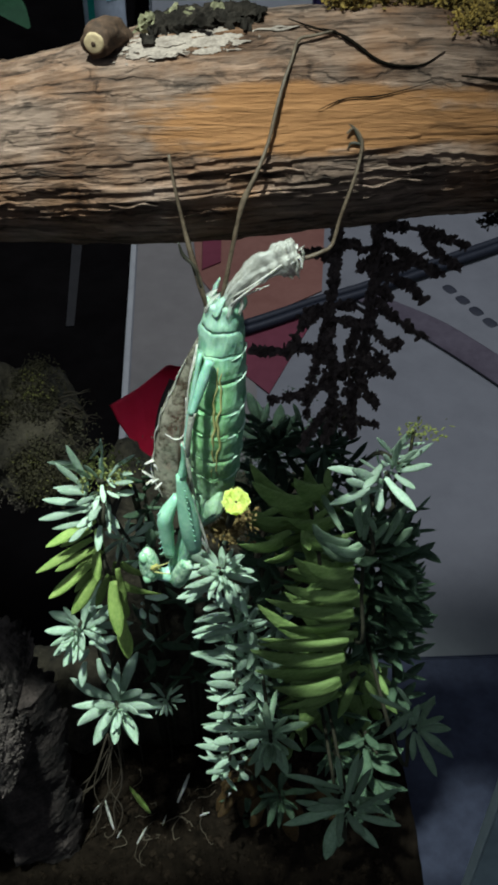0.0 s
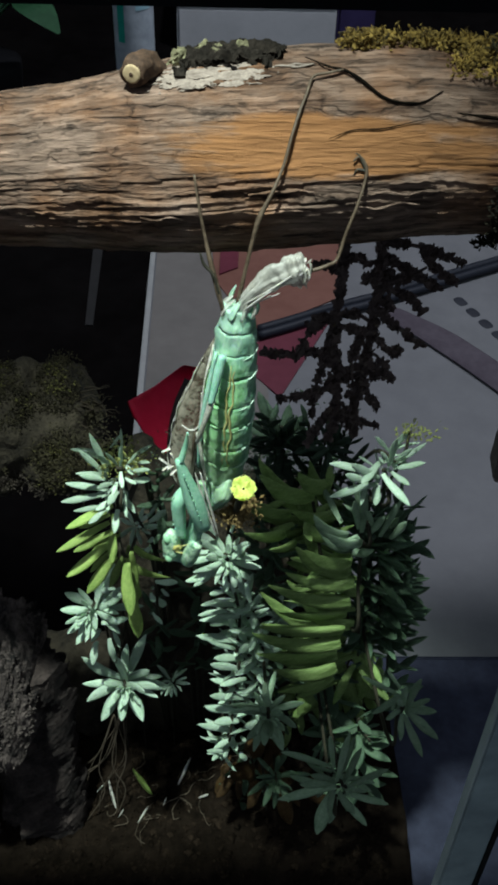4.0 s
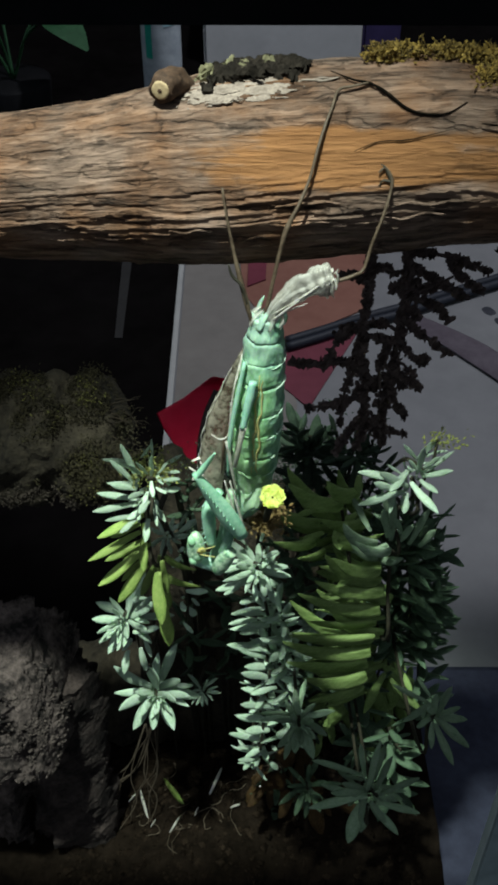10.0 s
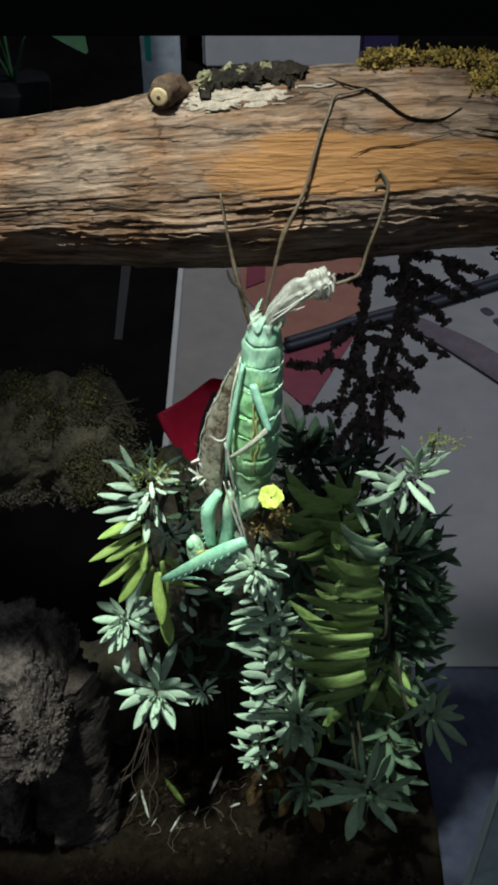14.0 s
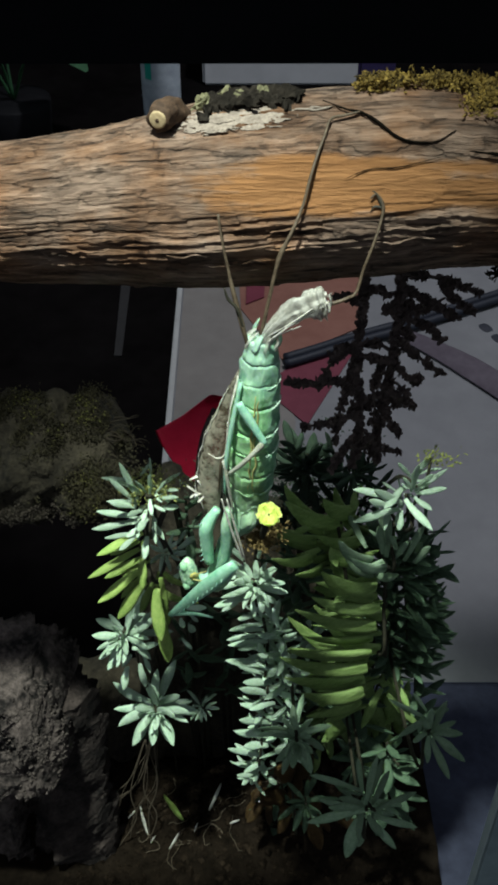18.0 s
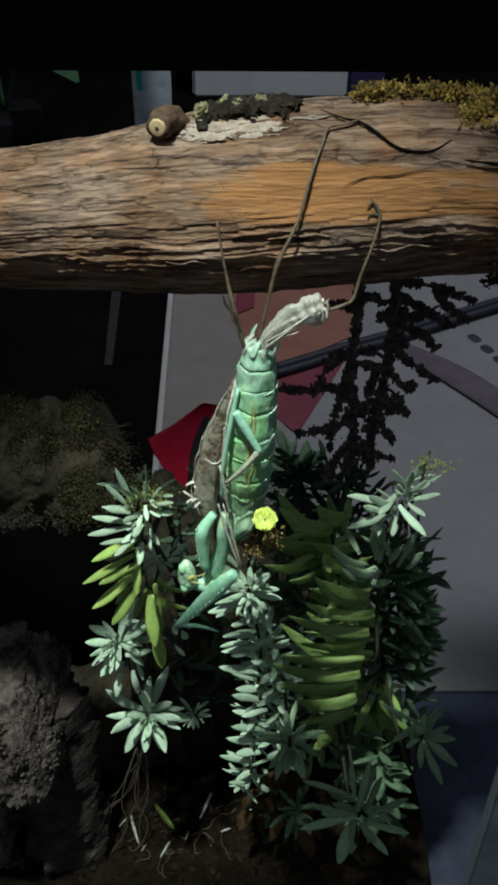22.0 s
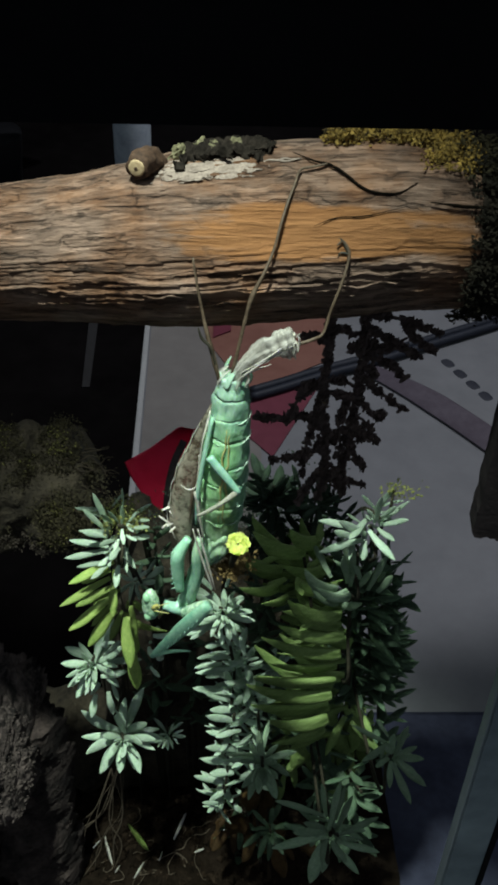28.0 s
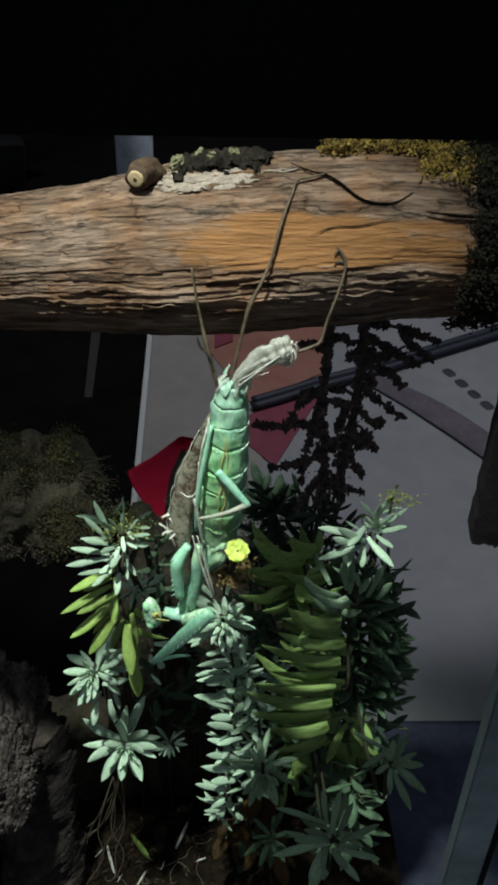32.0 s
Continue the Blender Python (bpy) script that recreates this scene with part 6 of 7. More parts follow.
# ---- outside the tank ----
def grey_box():
    box = empty("laptop_box", (0.15, 0.57, -0.034), "flat pale grey carton with a dark logo, lying on the table", "box")
    inv = box.matrix_basis.inverted()
    bm = bmesh.new()
    profile = [(0.80, -0.034), (0.80, -0.0305)] + [(0.360 - 0.020 * math.sin(radians(q)), -0.0305 - 0.0035 * (1 - math.cos(radians(q)))) for q in range(0, 91, 6)]
    ends = [[bm.verts.new((x, y + (x + 0.05) * -0.03, z)) for y, z in profile] for x in (-0.055, 0.40)]
    bm.faces.new(ends[0])
    bm.faces.new(ends[1][::-1])
    for i in range(len(profile)):
        j = (i + 1) % len(profile)
        bm.faces.new((ends[0][j], ends[0][i], ends[1][i], ends[1][j]))
    part("lid", bm, CARD, box, smooth=False).matrix_parent_inverse = inv
    bm = bmesh.new()
    block(bm, -0.0595, -0.0552, 0.3460, 0.80, -0.034, -0.0300, 0.0006)
    part("side_flap", bm, CARDEDGE, box, "white folded edge", smooth=False).matrix_parent_inverse = inv
    # the logo: four round dark shapes in a row
    a, b = Vector((0.186, 0.682, -0.0303)), Vector((0.216, 0.624, -0.0303))
    way = (b - a).normalized()
    for k in range(4):
        bm = bmesh.new()
        c = a.lerp(b, (k + 0.5) / 4)
        line = [c + way * d for d in np.linspace(-0.0058, 0.0058, 9)]
        tube(bm, [p + Vector((0, 0, -0.0004)) for p in line], [0.0030, 0.0042, 0.0047, 0.0049, 0.0049, 0.0049, 0.0047, 0.0042, 0.0030], 12, 0.14)
        part("logo_mark", bm, INK, box, "dark printed logo shape", smooth=False).matrix_parent_inverse = inv


INK = surface("dark_print", (0.012, 0.013, 0.02), (0.025, 0.026, 0.035), 0.6, 80, bump=0.02)
ORANGE = surface("dull_orange_paper", (0.15, 0.060, 0.043), (0.20, 0.090, 0.066), 0.6, 25, bump=0.05)
CRIMSON = surface("crimson_paper", (0.095, 0.014, 0.026), (0.135, 0.026, 0.042), 0.6, 25, bump=0.05)
STRAP = surface("dark_blue_strap", (0.006, 0.007, 0.012), (0.014, 0.017, 0.027), 0.6, 300, bump=0.3)
grey_box()


def sheet(name, corners, z, material, label, category):
    bm = bmesh.new()
    top = [bm.verts.new((x, y, z + 0.0012)) for x, y in corners]
    low = [bm.verts.new((x, y, z)) for x, y in corners]
    bm.faces.new(top)
    bm.faces.new(low[::-1])
    for i in range(len(corners)):
        n = (i + 1) % len(corners)
        bm.faces.new((top[n], top[i], low[i], low[n]))
    tagged(finish(name, bm, material, smooth=False), label, category)


# Added sheet: the warmer light on the carton's left, put in as colour.
WARMLIGHT = surface("warm_light_tint", (0.128, 0.116, 0.106), (0.165, 0.150, 0.137), 0.65, 18, bump=0.04)
sheet("warm_light_sheet", ((-0.054, 0.79), (-0.054, 0.37), (0.018, 0.37), (0.034, 0.56), (0.008, 0.79)), -0.0312, WARMLIGHT, "added warm grey sheet for warmer light on the carton", "paper")
sheet("orange_leaflet", ((-0.006, 0.700), (0.026, 0.632), (0.090, 0.675), (0.104, 0.79), (-0.010, 0.79)), -0.0304, ORANGE, "dull orange paper leaflet on the grey carton", "leaflet")
sheet("red_leaflet", ((0.010, 0.598), (0.042, 0.556), (0.090, 0.660), (0.030, 0.622)), -0.0304, CRIMSON, "dark red paper leaflet on the grey carton", "leaflet")
sheet("pink_leaflet", ((0.000, 0.790), (-0.002, 0.705), (0.013, 0.715), (0.016, 0.790)), -0.0288, CRIMSON, "narrow crimson paper strip on the orange leaflet", "leaflet")


def strap():
    bm = bmesh.new()
    for off in (-0.0038, 0.0042):
        line = smooth_line([(0.028, 0.626 + off, -0.0262), (0.055, 0.639 + off, -0.0262), (0.080, 0.652 + off, -0.0262), (0.100, 0.661 + off, -0.0262), (0.125, 0.672 + off, -0.0262), (0.169, 0.694 + off, -0.0262), (0.237, 0.728 + off, -0.0262), (0.31, 0.765 + off, -0.0262)], 8)
        tube(bm, line, [0.0036] * len(line), 10, 1.0, 0.06)
    tagged(finish("cable", bm, STRAP), "dark blue twin cable lying across the carton", "cable")
    # a soft flat band that runs off from the cable, standing in for a shadow
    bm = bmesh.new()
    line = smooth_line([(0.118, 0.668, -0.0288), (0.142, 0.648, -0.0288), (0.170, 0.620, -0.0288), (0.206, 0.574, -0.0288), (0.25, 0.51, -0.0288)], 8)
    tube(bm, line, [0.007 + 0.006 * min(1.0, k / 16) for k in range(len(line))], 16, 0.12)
    tagged(finish("strap", bm, BANDSHADE), "dark plum band standing in for a shadow on the carton", "strap")


DIMEDGE = surface("dim_grey_edge", (0.008, 0.0075, 0.0075), (0.016, 0.015, 0.015), 0.8, 40, bump=0.05)
BANDSHADE = surface("dark_plum_shade", (0.062, 0.050, 0.062), (0.092, 0.078, 0.092), 0.9, 60, bump=0.2, gloss=0.1)


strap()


# Stands in for a dim upright edge behind; the strip itself is added.
sheet("grey_strip", ((-0.110, 0.80), (-0.1045, 0.642), (-0.0985, 0.642), (-0.1010, 0.80)), -0.0339, DIMEDGE, "narrow dim grey strip standing in for a faint upright edge", "cardboard strip")


def red_bag():
    bag = empty("red_bag", (0.0, 0.34, -0.034), "crumpled red plastic bag standing behind the stump", "bag")
    inv = bag.matrix_basis.inverted()
    bm = bmesh.new()
    nx, nz = 36, 40
    rows = []
    for j in range(nz + 1):
        z = -0.034 + 0.235 * j / nz
        row = []
        for i in range(nx + 1):
            s = i / nx
            left = -0.0420 + 0.78 * max(0.0, min(0.023, 0.1535 - z)) + 2.04 * max(0.0, z - 0.1535)
            left, z = min(left, -0.006), min(z, 0.1655)
            right = -0.0165 + 0.0125 * max(0.0, min(1.0, (z - 0.14) / 0.01))
            x = left + (right - left) * s
            row.append(bm.verts.new((x, 0.342 + max(-0.02, (z - 0.151) * 0.7) + 0.004 * noise.noise(Vector((x * 60, z * 40, 1))) + 0.002 * math.sin(x * 220), min(z, 0.1525 + (x + 0.0420) * 0.49))))
        rows.append(row)
    for a, b in zip(rows, rows[1:]):
        for i in range(nx):
            bm.faces.new((a[i], a[i + 1], b[i + 1], b[i]))
    bmesh.ops.solidify(bm, geom=bm.faces[:], thickness=-0.004)
    part("film", bm, REDS, bag).matrix_parent_inverse = inv
    bm = bmesh.new()
    line = smooth_line([(-0.0140, 0.3440, 0.1650), (-0.0190, 0.3360, 0.156), (-0.0215, 0.3260, 0.142), (-0.022, 0.314, 0.11)], 6)
    tube(bm, line, [0.0018] * len(line), 8, 0.3)
    part("dark_stripe", bm, DARKBARK, bag, "dark curved printed stripe").matrix_parent_inverse = inv


red_bag()


def bottle():
    ob = empty("bottle", (-0.069, 0.80, -0.034), "clear plastic bottle with a teal label", "bottle")
    # the pale blue patch is the plastic's glare put in as colour
    for name, prof, m, lab in (("body", ((0.0, 0.022), (0.004, 0.0235), (0.10, 0.0235), (0.235, 0.0235), (0.265, 0.011), (0.28, 0.011)), GLASS, ""), ("label", ((0.16, 0.0238), (0.215, 0.0238)), TEALP, "teal printed label"), ("glare_patch", ((0.185, 0.0239), (0.23, 0.0239)), SKYP, "pale blue patch for the glare"), ("cap", ((0.28, 0.013), (0.295, 0.013), (0.297, 0.011)), CARDEDGE, "white screw cap")):
        bm = bmesh.new()
        rings = [[bm.verts.new((0.66 * r * math.cos(a), 0.66 * r * math.sin(a), z)) for a in np.linspace(0, 2 * math.pi, 33)[:-1]] for z, r in prof]
        for i, (a, b) in enumerate(zip(rings, rings[1:])):
            for k in range(32):
                if name == "label" and not 19 < k < 22 or name == "glare_patch" and not 24 < k < 29:
                    continue
                bm.faces.new((a[k], a[(k + 1) % 32], b[(k + 1) % 32], b[k]))
        if name in ("body", "cap"):
            bm.faces.new(rings[0][::-1])
            bm.faces.new(rings[-1])
        part(name, bm, m, ob, lab)


WHITECARD = surface("white_card", (0.42, 0.42, 0.43), (0.50, 0.50, 0.51), 0.6, 14, bump=0.03)
GLASS = surface("pale_clear_plastic", (0.20, 0.23, 0.26), (0.42, 0.46, 0.50), 0.15, 30, bump=0.02, gloss=0.6)
SKYP = surface("pale_blue_glare", (0.25, 0.45, 0.52), (0.40, 0.60, 0.66), 0.5, 40, bump=0.02)
TEALP = surface("teal_label", (0.01, 0.22, 0.17), (0.02, 0.32, 0.24), 0.5, 40, bump=0.02)
bottle()


def far_things():
    bm = bmesh.new()
    block(bm, -0.052, 0.124, 1.15, 1.30, -0.034, 0.015, 0.003)
    chest = empty("storage_box", (0.036, 1.22, -0.034), "pale grey storage box at the back of the table", "box")
    inv = chest.matrix_basis.inverted()
    part("body", bm, WHITECARD, chest, smooth=False).matrix_parent_inverse = inv
    bm = bmesh.new()
    block(bm, -0.0535, 0.1255, 1.1485, 1.3015, 0.0155, 0.03, 0.003)
    part("lid", bm, WHITECARD, chest, smooth=False).matrix_parent_inverse = inv
    bm = bmesh.new()
    block(bm, 0.126, 0.168, 1.16, 1.28, -0.034, 0.05, 0.003)
    tagged(finish("blue_folder", bm, BLUE, smooth=False), "deep blue folder at the back of the table", "folder")
    plant = empty("houseplant", (-0.23, 0.98, -0.034), "dark houseplant with broad green leaves behind the tank", "houseplant")
    bm = bmesh.new()
    tube(bm, [(0, 0, 0), (0, 0, 0.004), (0, 0, 0.058), (0, 0, 0.06)], [0.030, 0.031, 0.036, 0.034], 28)
    part("pot", bm, BLACK, plant)
    for k, (a, ln, rise) in enumerate(((-30, 0.05, 0.125), (20, 0.05, 0.13), (110, 0.07, 0.14), (200, 0.06, 0.13), (-100, 0.04, 0.135))):
        bm = bmesh.new()
        d = Vector((math.cos(radians(a)), math.sin(radians(a)), 0))
        tube(bm, smooth_line([(0, 0, 0.057), d * 0.02 + Vector((0, 0, rise * 0.8)), d * 0.045 + Vector((0, 0, rise))], 5), [0.0015] * 11, 6)
        s = d.cross(Vector((0, 0, 1)))
        line = [d * (0.045 + ln * t) + Vector((0, 0, rise + 0.01 * math.sin(t * 3) - 0.02 * t)) for t in np.linspace(0, 1, 10)]
        for i in range(9):
            w0, w1 = (0.019 * math.sin(math.pi * min(0.98, max(0.03, q))) ** 0.8 for q in (i / 9, (i + 1) / 9))
            q = [bm.verts.new(p) for p in (line[i] - s * w0, line[i + 1] - s * w1, line[i + 1] + s * w1, line[i] + s * w0)]
            bm.faces.new(q)
        part("leaf", bm, POTLEAF, plant)


BLUE = surface("deep_blue_card", (0.02, 0.015, 0.05), (0.04, 0.03, 0.09), 0.5, 20, bump=0.02)
POTLEAF = surface("houseplant_leaf", (0.008, 0.032, 0.013), (0.022, 0.075, 0.03), 0.5, 30, bump=0.1)
far_things()


def glass_edge():
    strip = empty("glass_strip", (0.061, 0.12, -0.002), "grey-green edge of the tank's front glass with a dark seal", "glass strip")
    inv = strip.matrix_basis.inverted()
    for name, x0, x1, m in (("glass_edge", 0.0577, 0.0664, STRIP), ("rubber_seal", 0.0665, 0.0680, BLACK), ("ground_bevel", 0.0572, 0.0576, BEVEL)):
        bm = bmesh.new()
        block(bm, x0, x1, 0.1180, 0.1215, -0.002, 0.40, 0.0003)
        part(name, bm, m, strip, smooth=False).matrix_parent_inverse = inv


STRIP = surface("grey_green_glass_edge", (0.08, 0.10, 0.12), (0.18, 0.22, 0.25), 0.3, 45, bump=0.05, gloss=0.5)
BEVEL = surface("pale_ground_glass", (0.14, 0.17, 0.19), (0.22, 0.25, 0.27), 0.4, 60, bump=0.05)
glass_edge()


# ---- the mantis, hanging out of its old skin ----
ORIGIN = Vector((0.0033, 0.176, 0.3300))
SKINB = surface("grey_old_skin", (0.20, 0.20, 0.15), (0.46, 0.46, 0.38), 0.45, 260, bump=0.7, sss=0.1, gloss=0.4)
RIM = surface("pale_mint_rim", (0.42, 0.62, 0.46), (0.62, 0.76, 0.62), 0.45, 400, bump=0.1)
LINE = surface("tan_belly_line", (0.26, 0.24, 0.07), (0.46, 0.44, 0.18), 0.5, 500, bump=0.2)
EYE = surface("pale_green_eye", (0.20, 0.46, 0.24), (0.42, 0.66, 0.42), 0.15, 300, bump=0.05, gloss=0.6)


def body_material():
    """Soft cuticle: whitish mint at the hind end, green and yellow along the belly, olive then mint towards the breast, all blotched."""
    m = surface("blotched_soft_cuticle", (0.055, 0.18, 0.08), (0.42, 0.60, 0.40), 0.42, 300, (1, 1, 0.55), 0.7, 4.0, 0.0, 0.25, 0.0, 0.4, 0.0005, (0.36, 0.64))
    t = m.node_tree
    p = t.nodes["Principled BSDF"]
    old = p.inputs["Base Color"].links[0].from_node
    tex = node(m, "ShaderNodeTexCoord")
    sep = node(m, "ShaderNodeSeparateXYZ")
    links(m, tex, "Object", sep, 0)
    wave = node(m, "ShaderNodeTexNoise", Scale=160.0, Detail=4.0, Roughness=0.6)
    links(m, tex, "Object", wave, "Vector")
    add = node(m, "ShaderNodeMath")
    add.operation = "MULTIPLY_ADD"
    links(m, wave, "Fac", add, 0)
    add.inputs[1].default_value = 0.028
    links(m, sep, "Z", add, 2)
    rng = node(m, "ShaderNodeMapRange")
    rng.inputs["From Min"].default_value, rng.inputs["From Max"].default_value = -0.044, 0.012
    links(m, add, 0, rng, "Value")
    ramp = node(m, "ShaderNodeValToRGB")
    e = ramp.color_ramp.elements
    e[0].position, e[0].color = 0.0, (0.18, 0.42, 0.31, 1)
    e[1].position, e[1].color = 1.0, (0.40, 0.56, 0.50, 1)
    for at, c in ((0.10, (0.30, 0.44, 0.30)), (0.22, (0.17, 0.26, 0.11)), (0.36, (0.20, 0.40, 0.13)), (0.52, (0.20, 0.54, 0.17)), (0.68, (0.23, 0.54, 0.22)), (0.84, (0.30, 0.52, 0.40))):
        e.new(at).color = (*c, 1)
    links(m, rng, 0, ramp, "Fac")
    mix = node(m, "ShaderNodeMix")
    mix.data_type, mix.blend_type = "RGBA", "MIX"
    mix.inputs[0].default_value = 0.5
    links(m, old, "Color", mix, 6)
    # bluish mint flank beside the yellow-green belly plates, darkened as the shaded side
    edge = node(m, "ShaderNodeMath")
    edge.operation = "MULTIPLY_ADD"
    links(m, wave, "Fac", edge, 0)
    edge.inputs[1].default_value = 0.006
    links(m, sep, "X", edge, 2)
    side = node(m, "ShaderNodeMapRange")
    side.inputs["From Min"].default_value, side.inputs["From Max"].default_value, side.inputs["To Max"].default_value = 0.0030, 0.0052, 0.8
    links(m, edge, 0, side, "Value")
    flank = node(m, "ShaderNodeMix")
    flank.data_type = "RGBA"
    links(m, side, 0, flank, 0)
    links(m, ramp, "Color", flank, 6)
    flank.inputs[7].default_value = (0.10, 0.30, 0.21, 1)
    links(m, flank, 2, mix, 7)
    links(m, mix, 2, p, "Base Color")
    return m


def film_material(name, dark, light, alpha, scale=420, bump=0.7, stops=(0.3, 0.7)):
    """Thin dry skin that lets some light through."""
    m = surface(name, dark, light, 0.35, scale, (1, 1, 1), bump, 4.0, 0.0, 0.0, 0.0, 0.5, stops=stops)
    m.node_tree.nodes["Principled BSDF"].inputs["Alpha"].default_value = alpha
    return m


BODY = body_material()
FILM = film_material("translucent_shed_skin", (0.34, 0.32, 0.25), (0.70, 0.69, 0.62), 0.45)
VEIL = film_material("grey_beige_veil", (0.060, 0.042, 0.022), (0.46, 0.42, 0.32), 0.6, 210, 0.7, (0.42, 0.60))
DARKLEG = surface("dark_leg_skin", (0.012, 0.012, 0.009), (0.05, 0.045, 0.03), 0.5, 400, bump=0.2)
mantis = empty("mantis", ORIGIN, "mint green mantis hanging head down out of its old skin", "mantis")
NEAR = 0.892
mantis.location, mantis.scale = EYE_AT + (ORIGIN - EYE_AT) * NEAR, (NEAR, NEAR, NEAR)
rnd_m = random.Random(31)


def local(points):
    return [Vector(p) - ORIGIN for p in points]


def grip(x, y, z):
    """A true world place, for the parts that touch the branch."""
    return (Vector((x, y, z)) - EYE_AT) / NEAR + EYE_AT


def limb(name, points, radii, material, label="", sides=12, flat=1.0, steps=6, wobble=0.05):
    """A part that follows world points and stays still on the mantis."""
    bm = bmesh.new()
    line = smooth_line(local(points), steps)
    n = len(line)
    tube(bm, line, list(np.interp(np.linspace(0, 1, n), np.linspace(0, 1, len(radii)), radii)), sides, flat, wobble)
    return part(name, bm, material, mantis, label)


ABDOMEN = [(0.0036, 0.1760, 0.3268), (0.0032, 0.1758, 0.3209), (0.0028, 0.1755, 0.3133), (0.0021, 0.1752, 0.3052), (0.0018, 0.1752, 0.2968), (0.0014, 0.1755, 0.2879), (0.0009, 0.176, 0.2785), (0.0001, 0.176, 0.2717)]
WIDTH = [0.0034, 0.0045, 0.0053, 0.0060, 0.0061, 0.0058, 0.0048, 0.0034]


def abdomen():
    line = smooth_line(local(ABDOMEN), 10)
    n = len(line)
    width = np.interp(np.linspace(0, 1, n), np.linspace(0, 1, 8), WIDTH)
    bands = 9
    ends = [int((n - 1) * f) for f in (0, 0.13, 0.235, 0.33, 0.46, 0.56, 0.68, 0.77, 0.90, 1.0)]
    for k in range(bands):
        i0, i1 = ends[k], ends[k + 1]
        pts, rad = [], []
        for i in range(i0, i1 + 1):
            t = (i - i0) / max(1, i1 - i0)
            pts.append(line[i])
            rad.append(width[i] * (0.995 + 0.006 * (1 - t) ** 2 + 0.010 * math.sin(math.pi * t) + 0.03 * noise.noise(Vector((i * 0.4, 5, 0)))))
        bm = bmesh.new()
        tube(bm, pts, [r * 0.86 for r in rad], 40, 1.05, 0.10)
        for v in bm.verts:
            c = v.co.copy()
            soft = noise.noise_vector(c * 330)
            v.co += Vector((0.00038 * soft.x, 0.00038 * soft.y, 0.0007 * soft.z + 0.0005 * noise.noise(Vector((c.x * 160, 2, k * 1.7)))))
        part("abdomen_segment", bm, BODY, mantis)
        # pale hind rim of the segment, lifted on one flank
        if k > 1:
            c, r = line[i0], width[i0]
            bm = bmesh.new()
            flank = [c + Vector((r * 0.91 * math.cos(a), r * 0.86 * math.sin(a), 0.0004 * math.cos(a * 2) - 0.0003)) for a in np.linspace(math.pi * 1.62, math.pi * 2.05, 14)]
            tube(bm, flank, [0.00004 + 0.00032 * i / 13 for i in range(14)], 6, 0.7, 0.4)
            part("segment_rim", bm, RIM, mantis)
            bm = bmesh.new()
            fold = [c + Vector((r * 0.90 * math.cos(a), r * 0.855 * math.sin(a), 0.0006 * math.cos(a * 2) + 0.0004 * math.sin(a * 5 + k))) for a in np.linspace(math.pi * (1.08 + 0.1 * (k % 2)), math.pi * (1.45 + 0.08 * (k % 3)), 14)]
            tube(bm, fold, [0.00003 + 0.00013 * math.sin(math.pi * (i + 0.5) / 14) for i in range(14)], 6, 0.7, 0.4)
            part("segment_fold", bm, BODY, mantis)
    # brown line down the belly, in two strands
    for dx in (-0.0004, 0.0006):
        pts = [Vector((line[i].x - 0.0004 + dx * (1 + 0.5 * math.sin(i * 0.5)) + 0.0002 * math.sin(i * 1.1), line[i].y - width[i] * 0.875, line[i].z)) for i in range(18, 54, 2)]
        bm = bmesh.new()
        tube(bm, pts, [0.00008 + 0.00020 * math.sin(math.pi * (i + 0.5) / len(pts)) for i in range(len(pts))], 6, 1.0, 0.5)
        part("belly_line", bm, LINE, mantis, "thin brown line along the belly")
    # soft folds at the hind end
    for k in range(9):
        a = 2 * math.pi * k / 9
        p = line[3] + Vector((0.0036 * math.cos(a), 0.0030 * math.sin(a), 0))
        q = line[0] + Vector((0.0022 * math.cos(a + 0.3) + 0.001, 0.0018 * math.sin(a), rnd_m.uniform(0.0015, 0.0050)))
        bm = bmesh.new()
        tube(bm, smooth_line([p, p.lerp(q, 0.5) + Vector((0.0006 * math.cos(a), 0, 0)), q], 4), [0.0009, 0.0010, 0.0011, 0.0011, 0.0010, 0.0009, 0.0007, 0.0005, 0.0002], 8, 0.4, 0.2)
        part("tail_fold", bm, FILM if k % 3 else BODY, mantis)


abdomen()


